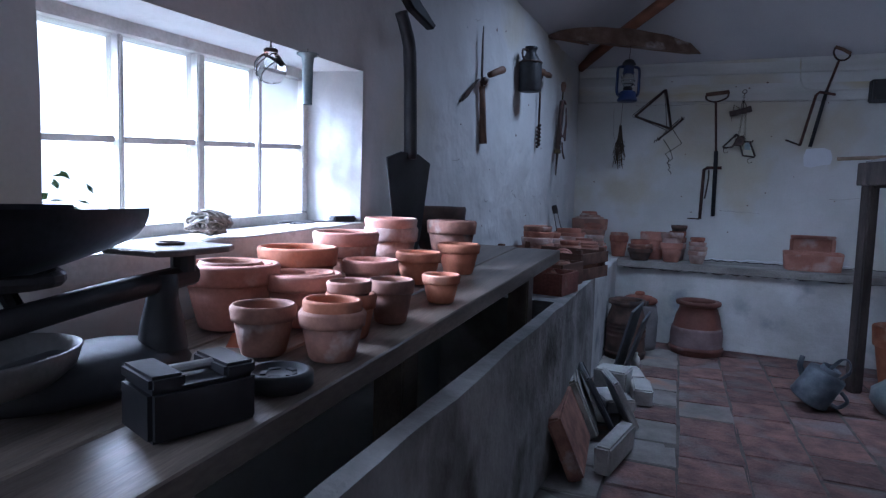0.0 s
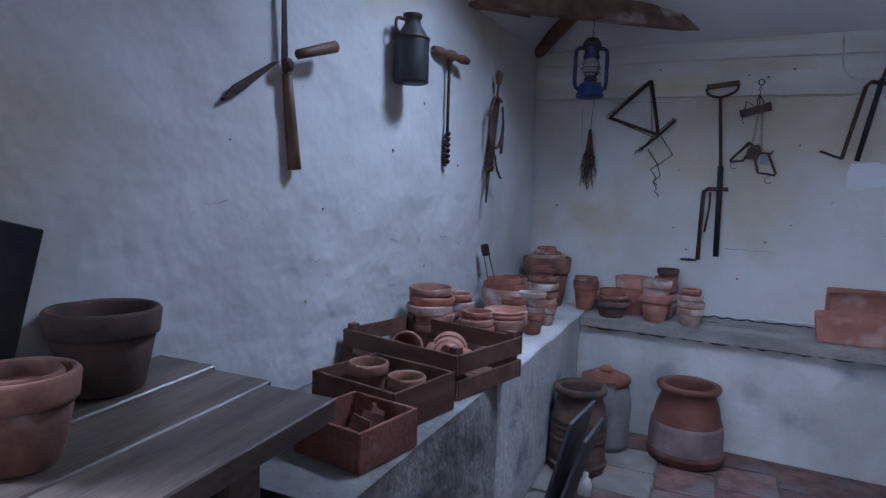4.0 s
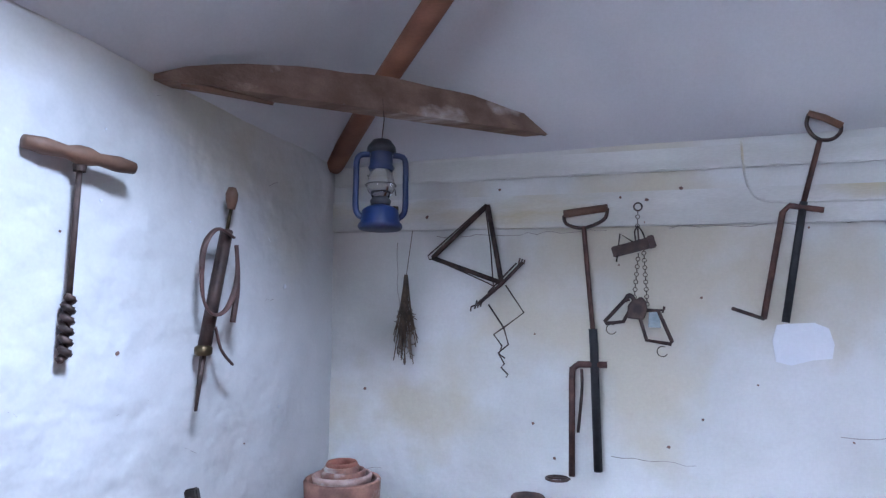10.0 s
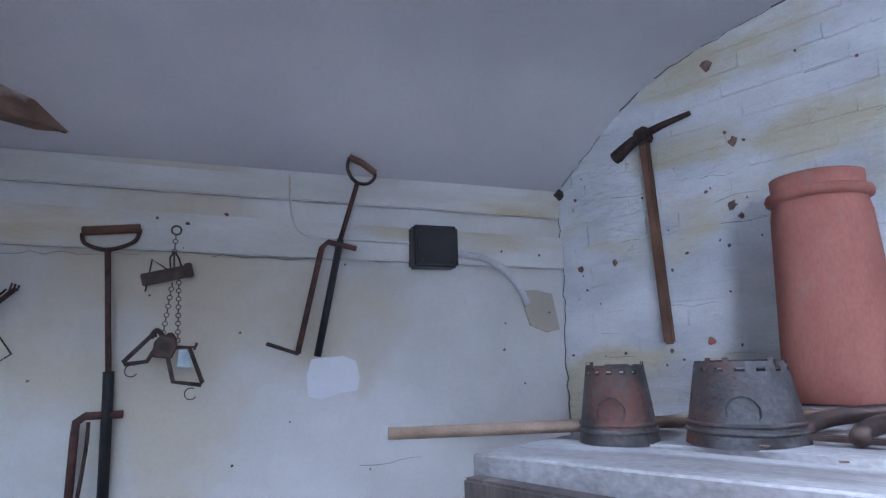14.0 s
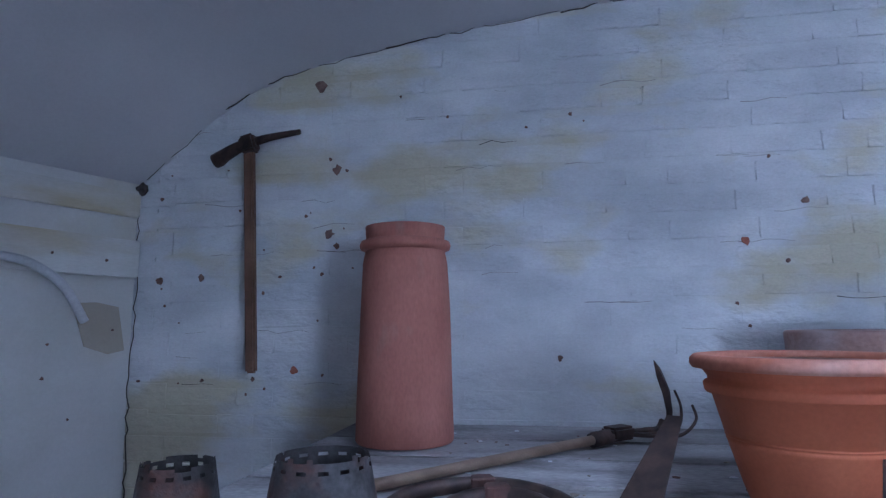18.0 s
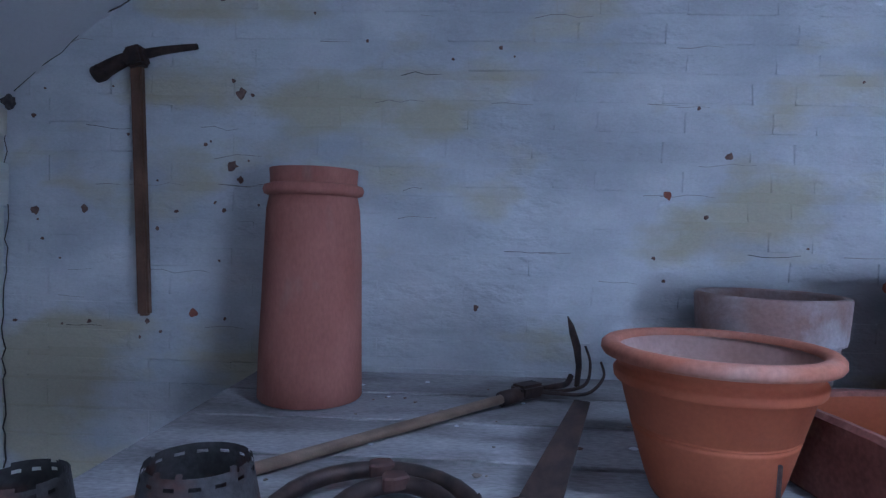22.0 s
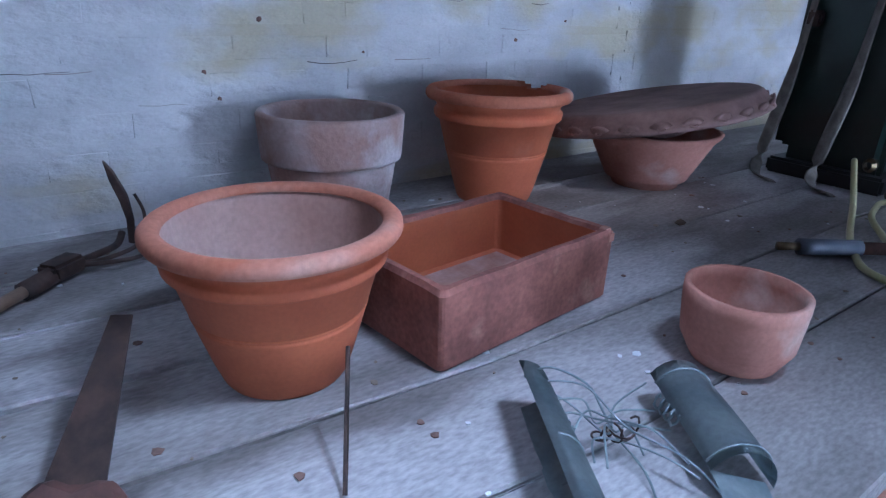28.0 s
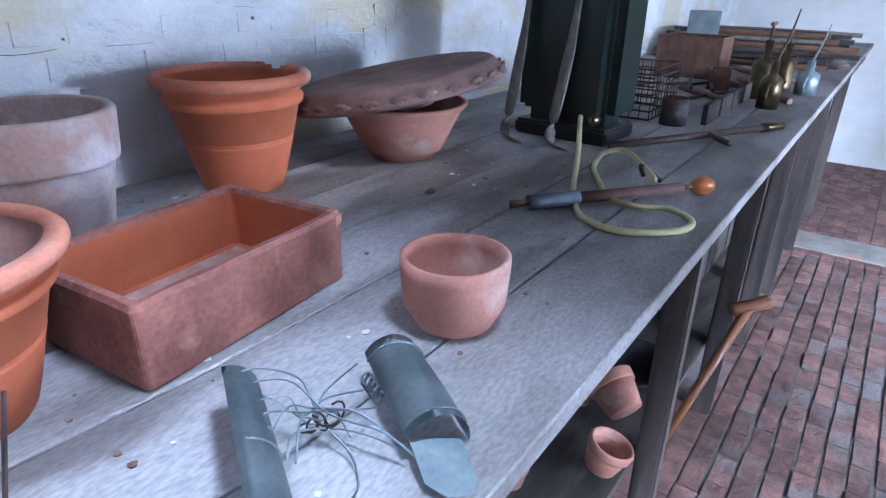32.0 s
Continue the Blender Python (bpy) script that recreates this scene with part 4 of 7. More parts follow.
# wood auger
au = thing("wood_auger", on_left(1.11, 0.02, 1.243) @ Matrix.Scale(1.15, 4), "long hand auger with a turned wooden cross handle", "auger")
wallrod(au, "shank", [(0, 0, 0.1), (0, 0, 0.37)], 0.0055, IRON)
tw = bmesh.new()
tube([(0.007 * math.cos(k * 0.9), 0.007 * math.sin(k * 0.9), 0.115 * (1 - k / 42)) for k in range(43)], 0.007, 6, bm=tw)
part("twist_bit", tw, IRON, au, smooth=True)
part("cross_handle", lathe([(0, -0.105), (0.012, -0.103), (0.016, -0.07), (0.012, -0.03), (0.018, -0.01), (0.018, 0.01), (0.012, 0.03), (0.016, 0.07), (0.012, 0.103), (0, 0.105)], 18, pose(0, 0.006, 0.375, 8, 90, 0)), HANDLE_DK, au, smooth=True)
part("collar", lathe([(0.011, 0), (0.012, 0.012), (0.008, 0.03)], 14, pose(0, 0, 0.345)), IRON, au)

# syringe with leather strap
sy = thing("garden_syringe", on_left(0.73, 0.025, 1.095) @ Matrix.Scale(1.34, 4), "dark brass garden syringe with a coiled leather strap", "syringe")
wallrod(sy, "barrel", [(0, 0.012, 0.11), (-0.05, 0.012, 0.36)], 0.013, IRON)
wallrod(sy, "nozzle", [(0, 0.012, 0.11), (0.012, 0.012, 0.0)], 0.007, IRON, taper=0.003)
wallrod(sy, "plunger", [(-0.05, 0.012, 0.36), (-0.06, 0.012, 0.41)], 0.004, BRASS)
part("knob", lathe([(0, 0), (0.008, 0.002), (0.012, 0.02), (0.013, 0.035), (0.008, 0.048), (0, 0.05)], 16, pose(-0.06, 0.012, 0.405)), HANDLE_DK, sy, smooth=True)
part("end_cap", lathe([(0.014, 0), (0.017, 0.004), (0.017, 0.016), (0.012, 0.02)], 16, pose(0.0, 0.012, 0.105)), BRASS, sy, smooth=True)
wallrod(sy, "strap", smooth_path([(-0.05, 0.03, 0.345), (0.0, 0.03, 0.355), (0.035, 0.03, 0.31), (0.03, 0.03, 0.22), (0.0, 0.032, 0.185), (-0.04, 0.032, 0.2), (-0.065, 0.032, 0.26), (-0.06, 0.03, 0.33)], 6), 0.006, LEATHER, flat=0.5)
wallrod(sy, "strap", smooth_path([(-0.06, 0.03, 0.33), (-0.07, 0.03, 0.25), (-0.06, 0.03, 0.17)], 6), 0.006, LEATHER, flat=0.5)
wallrod(sy, "strap", smooth_path([(-0.01, 0.03, 0.16), (-0.03, 0.03, 0.115), (-0.065, 0.03, 0.085)], 6), 0.006, LEATHER, flat=0.5)

# ---- tools on the far wall ----
FAR = pose(0, 0, 0)
tri = thing("bow_saw_frame", pose(0, -0.045, 0), "bent iron frame of an old folding pruner on a nail", "tool")
V2 = lambda x_, z_, y_=0.0: (x_, y_, z_)
for p0, p1, r in ((V2(0.697, 1.738), V2(0.499, 1.555, -0.01), 0.0085), (V2(0.499, 1.555, -0.01), V2(0.748, 1.463, -0.012), 0.0085), (V2(0.697, 1.738), V2(0.748, 1.463, -0.012), 0.009)):
    wallrod(tri, "bar", [p0, p1], r, IRON)
for pts in ([V2(0.69, 1.742), V2(0.482, 1.562, -0.012), V2(0.487, 1.55, -0.012), V2(0.51, 1.548, -0.012)], [V2(0.687, 1.735, 0.006), V2(0.706, 1.60, 0.002), V2(0.719, 1.453, -0.01)], [V2(0.55, 1.53, -0.004), V2(0.70, 1.463, -0.006), V2(0.722, 1.45, -0.01)]):
    wallrod(tri, "wire", pts, 0.0024, IRON, seg=5)
wallrod(tri, "jaw", [V2(0.666, 1.39, -0.02), V2(0.752, 1.461, -0.02), V2(0.823, 1.532, -0.02)], 0.0065, IRON)
wallrod(tri, "jaw", [V2(0.70, 1.43, -0.012), V2(0.80, 1.53, -0.012)], 0.003, IRON)
for cx_, cz_ in ((0.668, 1.388), (0.818, 1.53)):
    for k in range(3):
        wallrod(tri, "tooth", [V2(cx_ - 0.012 + 0.010 * k, cz_ - 0.014 + 0.004 * k, -0.022), V2(cx_ - 0.004 + 0.008 * k, cz_ + 0.016 - 0.003 * k, -0.022)], 0.0028, IRON, seg=5)
wallrod(tri, "hook", smooth_path([V2(0.67, 1.388, -0.022), V2(0.645, 1.382, -0.022), V2(0.642, 1.366, -0.02)], 4), 0.0026, IRON, seg=5)
wallrod(tri, "link_rod", [V2(0.762, 1.455, -0.01), V2(0.824, 1.362, -0.014), V2(0.754, 1.311, -0.012), V2(0.72, 1.288, -0.012), V2(0.748, 1.25, -0.01), V2(0.738, 1.223, -0.01), V2(0.758, 1.209, -0.01)], 0.0028, IRON, seg=6)
wallrod(tri, "link_rod", [V2(0.702, 1.39, -0.012), V2(0.754, 1.311, -0.008), V2(0.77, 1.255, -0.01), V2(0.735, 1.226, -0.008), V2(0.756, 1.19, -0.01), V2(0.745, 1.178, -0.01), V2(0.768, 1.155, -0.01), V2(0.762, 1.146, -0.01)], 0.0028, IRON, seg=6)

dg = thing("daisy_grubber", pose(1.03, -0.045, 0.86), "long iron bulb planter with a T handle and foot bar", "tool")
wallrod(dg, "shaft", [(0.025, 0, 0.0), (0.02, 0, 0.39), (0.018, 0, 0.45)], 0.0145, BLACK)
wallrod(dg, "rod", [(0.018, 0, 0.44), (-0.005, 0, 0.79)], 0.008, IRON_RED)
wallrod(dg, "handle_bar", [(-0.07, 0, 0.835), (0.075, 0, 0.85)], 0.0135, HANDLE_DK)
wallrod(dg, "handle_bow", smooth_path([(-0.07, 0, 0.83), (-0.06, 0, 0.8), (-0.005, 0, 0.785), (0.06, 0, 0.81), (0.074, 0, 0.848)], 6), 0.006, IRON)
wallrod(dg, "foot_bar", [(0.06, 0, 0.335), (-0.03, 0, 0.335), (-0.05, 0, 0.32), (-0.052, 0, 0.29), (-0.058, 0, -0.02)], 0.011, IRON_RED)
wallrod(dg, "ring_bracket", arc((-0.1, -0.045, -0.02), 0.035, 0, 360, 20, "xy")[:-1], 0.004, IRON, closed=True)
wallrod(dg, "ring_bracket", [(-0.135, -0.045, -0.02), (-0.06, -0.03, -0.022)], 0.004, IRON)
wallrod(dg, "stay", smooth_path([(-0.02, -0.01, 0.32), (-0.02, -0.02, 0.25), (-0.035, -0.01, 0.12)], 5), 0.005, IRON)

tr = thing("rabbit_trap", pose(0, -0.05, 0), "rusty spring traps hanging from a chain", "trap")
wallrod(tr, "ring", arc((1.2, 0.0, 1.708), 0.013, 0, 360, 14)[:-1], 0.0026, IRON, closed=True)


def chain(p_, q_, pitch=0.0115):
    p_, q_ = Vector(p_), Vector(q_)
    n = max(2, int((q_ - p_).length / pitch))
    for k in range(n + 1):
        c2 = p_.lerp(q_, k / n)
        wallrod(tr, "chain_link", arc(c2, 0.0066, 0, 360, 8, "xz" if k % 2 else "yz")[:-1], 0.0014, IRON, closed=True, seg=4)


chain((1.199, 0, 1.69), (1.197, 0, 1.645))
part("plate", box(0.13, 0.012, 0.036, pose(1.183, -0.006, 1.557, 0, -14, 0), 0.003), IRON, tr)
part("plate_end", box(0.022, 0.014, 0.042, pose(1.243, -0.008, 1.57, 0, -14, 0), 0.003), IRON, tr)
for pts in ([(1.128, -0.01, 1.527), (1.141, -0.01, 1.619), (1.185, -0.01, 1.588)], [(1.19, -0.008, 1.585), (1.187, -0.008, 1.625), (1.197, -0.004, 1.645)], [(1.222, -0.008, 1.59), (1.21, -0.008, 1.625), (1.197, -0.004, 1.645)], [(1.197, -0.004, 1.645), (1.20, -0.008, 1.58)]):
    wallrod(tr, "wire", pts, 0.0026, IRON, seg=5)
chain((1.196, -0.012, 1.547), (1.180, -0.02, 1.412))
chain((1.213, -0.012, 1.565), (1.218, -0.022, 1.39))
wallrod(tr, "jaw", [(1.165, -0.03, 1.405), (1.150, -0.03, 1.402), (1.086, -0.035, 1.333), (1.090, -0.035, 1.328), (1.144, -0.035, 1.334), (1.176, -0.03, 1.39)], 0.0062, IRON)
wallrod(tr, "jaw", [(1.183, -0.03, 1.39), (1.212, -0.04, 1.277), (1.284, -0.04, 1.266), (1.287, -0.04, 1.272), (1.25, -0.035, 1.368), (1.215, -0.03, 1.37)], 0.0062, IRON)
wallrod(tr, "spring", smooth_path([(1.15, -0.028, 1.398), (1.165, -0.03, 1.418), (1.185, -0.03, 1.398), (1.20, -0.03, 1.405), (1.21, -0.032, 1.385), (1.195, -0.03, 1.365), (1.175, -0.03, 1.37)], 5), 0.0075, IRON)
part("body", plate([(-0.03, -0.03), (0.02, -0.036), (0.034, -0.004), (0.028, 0.024), (-0.008, 0.032), (-0.026, 0.012)], 0.018, pose(1.185, -0.022, 1.375, 90, 0, 0), 0.004), IRON, tr)
part("pan", plate([(-0.018, -0.028), (0.02, -0.03), (0.016, 0.028), (-0.014, 0.026)], 0.004, pose(1.236, -0.03, 1.345, 90, 0, 0), 0.001), ZINC, tr)
wallrod(tr, "catch", smooth_path([(1.222, -0.034, 1.372), (1.262, -0.036, 1.37), (1.268, -0.036, 1.382), (1.262, -0.036, 1.362)], 4), 0.0035, IRON, seg=5)
for cx_, cz_ in ((1.107, 1.31), (1.258, 1.243)):
    wallrod(tr, "loop", arc((cx_, -0.035, cz_), 0.016, 60, 330, 10), 0.0016, IRON, seg=5)

fk = thing("foot_planter", pose(1.575, -0.085, 1.345) @ Matrix.Scale(0.97, 4), "iron foot planter with a D handle hung on the wall", "tool")
wallrod(fk, "leg", [(0.03, 0, -0.01), (0.1, 0, 0.36)], 0.012, BLACK)
wallrod(fk, "rod", [(0.1, 0, 0.36), (0.155, 0, 0.55)], 0.008, IRON_RED)
wallrod(fk, "leg", [(-0.03, 0, 0.0), (0.04, 0, 0.33), (0.06, 0, 0.35), (0.15, -0.01, 0.33)], 0.0095, IRON_RED)
wallrod(fk, "foot", [(-0.03, 0, 0.0), (-0.125, -0.06, 0.03)], 0.006, IRON)
wallrod(fk, "handle_bow", smooth_path([(0.13, 0, 0.638), (0.122, 0, 0.605), (0.135, 0, 0.572), (0.158, 0, 0.553), (0.19, 0, 0.553), (0.212, 0, 0.572), (0.216, 0, 0.592)], 5), 0.006, IRON)
wallrod(fk, "handle_bar", [(0.128, 0, 0.64), (0.172, 0, 0.622), (0.218, 0, 0.592)], 0.011, HANDLE_DK)

jb = thing("junction_box", pose(1.99, -0.018, 1.615), "square black plastic junction box on the batten", "electrical box")
part("casing", box(0.155, 0.075, 0.14, pose(0, -0.0375, 0), 0.008), BLACKPL, jb)
cv_ = part("cover", box(0.135, 0.006, 0.12, pose(0, -0.078, 0.01), 0.002), BLACKPL, jb)
for x_ in (-0.055, 0.055):
    for z_ in (0.022, 0.118):
        part("screw", lathe([(0, 0), (0.005, 0), (0.004, 0.003), (0, 0.003)], 10, pose(x_, -0.081, z_, 90, 0, 0)), IRON, cv_)
wallrod(jb, "conduit", smooth_path([(0.07, -0.03, 0.052), (0.13, -0.03, 0.05), (0.205, -0.03, 0.036), (0.29, -0.03, -0.019), (0.36, -0.02, -0.118)], 6), 0.0125, GREYPIPE)
wallrod(jb, "cable", smooth_path([(-0.07, -0.02, 0.085), (-0.3, -0.016, 0.09), (-0.42, -0.014, 0.1), (-0.46, -0.012, 0.16), (-0.47, -0.012, 0.3)], 6), 0.004, PAINTWOOD)

hb = thing("herb_bundle", pose(0.405, -0.07, 1.175) @ Matrix.Scale(1.28, 4), "dried bundle of herb stems hung upside down", "dried herbs")
rnd = random.Random(5)
bm = bmesh.new()
for k in range(46):
    a_, sp = rnd.uniform(0, 6.28), rnd.uniform(0.004, 0.035)
    L_ = rnd.uniform(0.12, 0.25)
    p0 = Vector((0.004 * math.cos(a_), 0.004 * math.sin(a_), 0.25))
    p1 = Vector((sp * 0.5 * math.cos(a_), sp * 0.5 * math.sin(a_), 0.25 - L_ * 0.5))
    p2 = Vector((sp * math.cos(a_ + 0.4) + rnd.uniform(-0.01, 0.01), sp * math.sin(a_ + 0.4), 0.25 - L_))
    tube([p0, p1, p2], 0.0016, 4, bm=bm)
    for j in range(3):
        q = p1.lerp(p2, rnd.uniform(0.1, 1))
        tube([q, q + Vector((rnd.uniform(-0.016, 0.016), rnd.uniform(-0.01, 0.01), rnd.uniform(-0.02, 0.006)))], 0.002, 4, bm=bm, taper=0.0006)
part("herb_spray", bm, DRY, hb)
wallrod(hb, "string", [(0, 0, 0.24), (0, 0.05, 0.38), (0.0, 0.075, 0.45)], 0.0012, DRY, seg=4)

# ---- things on the brick wall and the potting bench ----
pk = thing("pickaxe", on_brick(0.412, 0.03, 1.345), "old pick with a dark head and long wooden handle", "pickaxe")
part("handle", box(0.032, 0.024, 0.70, pose(0.01, -0.01, 0, 0, -2.4, 0), 0.006), HANDLE_DK, pk)
part("head", tube(smooth_path([(-0.125, -0.015, 0.635), (-0.06, -0.015, 0.67), (-0.015, -0.015, 0.685), (0.05, -0.015, 0.7), (0.145, -0.015, 0.712)], 5), 0.022, 10, taper=0.008), IRON, pk, smooth=True)
part("poll", lathe([(0, 0), (0.021, 0.002), (0.023, 0.02), (0.018, 0.04)], 14, pose(-0.13, -0.015, 0.632, 0, 65, 0)), IRON, pk, smooth=True)
part("eye", box(0.05, 0.045, 0.055, pose(-0.01, -0.015, 0.655, 0, -15, 0), 0.008), IRON, pk)

ch = thing("chimney_pot", on_brick(0.926, 0.255, BENCH_Z) @ Matrix.Diagonal((1.03, 1.03, 1.06, 1)), "tall pink-red clay chimney pot with a ringed neck", "chimney pot")
part("body", lathe([(0.112, 0), (0.115, 0.004), (0.112, 0.1), (0.106, 0.3), (0.1, 0.4), (0.094, 0.43), (0.094, 0.46), (0.096, 0.485), (0.086, 0.485), (0.084, 0.43), (0.1, 0.1), (0.1, 0.0)], 48, wob=0.03), CHIM, ch, smooth=True)
part("neck_ring", lathe([(0.094, 0.428), (0.106, 0.432), (0.109, 0.441), (0.106, 0.45), (0.094, 0.454)], 48, wob=0.02), CHIM, ch, smooth=True)


RIMDUST = mat("dusty orange rim", (0.36, 0.105, 0.05), (0.44, 0.18, 0.115), 5, 0.85, bump=0.25, bscale=90, stain=(0.45, 0.27, 0.21), stain_scale=4, stain_at=0.55, dist=0.0015, spots=0.12)


def big_pot(m, r, h, material, label, chip=None, soil=True):
    ob = thing("large_pot", m, label, "flower pot")
    rb = r * 0.53
    prof = [(0, 0.001), (rb - 0.004, 0), (rb, 0.006)]
    for f in (0.15, 0.3, 0.42):
        prof.append((rb + (0.84 * r - rb) * f / 0.78, h * f))
    for f in (0.45, 0.47):
        q = rb + (0.84 * r - rb) * f / 0.78
        prof += [(q, h * (f - 0.006)), (q - 0.0025, h * f), (q, h * (f + 0.006))]
    prof += [(0.815 * r, h * 0.735), (0.86 * r, h * 0.742), (0.875 * r, h * 0.755), (0.885 * r, h * 0.80), (0.875 * r, h * 0.815), (0.84 * r, h * 0.822), (0.845 * r, h * 0.85), (0.88 * r, h * 0.885), (0.9 * r, h * 0.905)]
    inner = [(0.87 * r, h * 0.955), (0.845 * r, h * 0.93), (0.79 * r, h * 0.72), (rb * 0.96, h * 0.1), (0, h * 0.1)]
    part("body", lathe(prof + [(0.9 * r, h * 0.93)], 64, wob=0.012, cut=chip), material, ob, smooth=True)
    part("inner_wall", lathe(inner, 64, wob=0.012, cut=chip), DUSTY if soil else material, ob, "dusty whitened inside", smooth=True)
    part("rim", lathe([(0.9 * r, h * 0.905), (0.98 * r, h * 0.91), (r, h * 0.935), (0.995 * r, h * 0.97), (0.96 * r, h * 0.995), (0.9 * r, h), (0.845 * r, h * 0.985), (0.835 * r, h * 0.95)], 64, wob=0.01, cut=chip), RIMDUST, ob, "dusty worn rolled rim", smooth=True)
    if soil:
        part("soil", lathe([(0, h * 0.3), (rb * 0.9, h * 0.285), (rb * 1.08, h * 0.27)], 40, wob=0.05), SOIL, ob, "dry crusted potting soil", smooth=True)
    return ob


big_pot(on_brick(1.645, 0.715, BENCH_Z, 40), 0.164, 0.226, TERRA_NEW, "large orange terracotta pot with a rolled rim")
big_pot(on_brick(2.43, 0.235, BENCH_Z, 150), 0.188, 0.288, TERRA_NEW, "large orange terracotta pot with a broken rim", lambda a_, z: -2.75 < a_ < -1.95 and z > 0.262 + 0.09 * abs(a_ + 2.35), soil=False)
terracotta_pot(on_brick(1.985, 0.18, BENCH_Z), 0.165, 0.255, mat("crusted clay", (0.33, 0.20, 0.165), (0.47, 0.41, 0.41), 7, 0.92, bump=0.6, bscale=60, stain=(0.56, 0.53, 0.55), stain_scale=5, stain_at=0.52, dist=0.004), "wide terracotta pot with heavy pale lime crust", base=0.74, collar=0.4, soil=0.12)
bw = link("clay_bowl", lathe([(0, 0.001), (0.045, 0), (0.062, 0.006), (0.08, 0.04), (0.083, 0.075), (0.085, 0.1), (0.085, 0.118), (0.077, 0.119), (0.075, 0.1), (0.072, 0.045), (0.05, 0.018), (0, 0.014)], 48, wob=0.02), TERRA_PINK, smooth=True)
bw.matrix_world = on_brick(2.205, 1.06, BENCH_Z) @ Matrix.Scale(1.0, 4)
tagged(bw, "small pink unglazed clay bowl on the bench", "bowl")

ty = thing("seed_tray", on_brick(1.868, 0.787, BENCH_Z, 0), "red-brown earthenware seed tray with chipped edges", "tray")
TRAYM = mat("tray clay", (0.19, 0.072, 0.055), (0.29, 0.115, 0.085), 12, 0.88, bump=0.5, bscale=70, stain=(0.36, 0.19, 0.145), stain_scale=9, stain_at=0.6, dist=0.003, spots=0.22)


def rect_ring(bm, hx, hy, z, r, rag=0.0, seed=0.0):
    """One ring of a rounded rectangle, a little uneven."""
    out = []
    for cx, cy, a0 in ((1, 1, 0), (-1, 1, 90), (-1, -1, 180), (1, -1, 270)):
        for k in range(5):
            a2 = radians(a0 + 22.5 * k)
            out.append(Vector((cx * (hx - r) + r * math.cos(a2), cy * (hy - r) + r * math.sin(a2), z)))
    full = []
    for p, q in zip(out, out[1:] + out[:1]):
        n = 1 if (p - q).length < 0.03 else 9
        full += [p.lerp(q, k / n) for k in range(n)]
    return [bm.verts.new(p + Vector((0, 0, rag * noise.noise((p.x * 23, p.y * 23, seed)))) + p.normalized() * rag * 0.5 * noise.noise((p.x * 17, p.y * 17, seed + 3))) for p in full]


def ring_skin(rings_):
    bm = bmesh.new()
    rows_ = [rect_ring(bm, *r_) for r_ in rings_]
    for u, v in zip(rows_, rows_[1:]):
        for k in range(len(u)):
            bm.faces.new((u[k], u[(k + 1) % len(u)], v[(k + 1) % len(u)], v[k]))
    return bm, rows_


tl, tw_, th, tt = 0.40, 0.275, 0.13, 0.019
bm, rows_ = ring_skin([(tl / 2 - 0.004, tw_ / 2 - 0.004, 0.001, 0.012), (tl / 2, tw_ / 2, 0.006, 0.012), (tl / 2, tw_ / 2, 0.05, 0.011, 0.001), (tl / 2 + 0.001, tw_ / 2 + 0.001, th - 0.008, 0.011, 0.003), (tl / 2 - 0.004, tw_ / 2 - 0.004, th, 0.01, 0.003), (tl / 2 - tt + 0.004, tw_ / 2 - tt + 0.004, th - 0.001, 0.01, 0.003), (tl / 2 - tt, tw_ / 2 - tt, th - 0.008, 0.01, 0.002)])
bm.faces.new(rows_[0][::-1])
part("body", bm, TRAYM, ty, smooth=False)
bm, rows_ = ring_skin([(tl / 2 - tt, tw_ / 2 - tt, th - 0.008, 0.01, 0.002), (tl / 2 - tt - 0.001, tw_ / 2 - tt - 0.001, 0.05, 0.014), (tl / 2 - tt - 0.004, tw_ / 2 - tt - 0.004, 0.02, 0.016), (tl / 2 - tt - 0.014, tw_ / 2 - tt - 0.014, 0.015, 0.02)])
bm.faces.new(rows_[-1])
part("inside", bm, TERRA_NEW, ty, "brighter orange inside face")
part("dust_layer", box(tl - 2 * tt - 0.03, tw_ - 2 * tt - 0.03, 0.002, pose(0, 0, 0.0155)), TRAYDUST, ty)
part("corner_patch", box(0.03, 0.03, 0.03, pose(tl / 2 - 0.012, -tw_ / 2 + 0.012, th - 0.028), 0.008), TERRA_PINK, ty)
ty.matrix_world = on_brick(1.995, 0.70, BENCH_Z, 6)

pd = thing("pedestal_bowl", on_brick(2.92, 0.36, BENCH_Z) @ Matrix.Scale(1.12, 4), "ribbed clay bowl under an upturned scalloped dish", "bowl")
prof = [(0, 0.001), (0.085, 0), (0.09, 0.012)]
for k in range(9):
    prof += [(0.105 + 0.006 * k, 0.02 + 0.012 * k), (0.109 + 0.006 * k, 0.026 + 0.012 * k)]
prof += [(0.17, 0.135), (0.175, 0.145), (0.16, 0.147), (0.1, 0.03), (0, 0.025)]
part("bowl", lathe(prof, 48, cut=lambda a_, z: z > 0.06 and abs(a_ - 1.75) < 0.03 + (z - 0.06) * 0.5), TERRA_PINK, pd, smooth=True)
DISHM = mat("dish clay", (0.13, 0.075, 0.065), (0.21, 0.13, 0.115), 14, 0.85, bump=0.5, bscale=80)
dish = thing("scalloped_dish", on_brick(2.90, 0.36, BENCH_Z + 0.205) @ pose(0, 0, 0, -9, -6, 0) @ Matrix.Diagonal((1.26, 1.26, 0.95, 1)), "upturned dark clay dish with a scalloped edge", "dish")
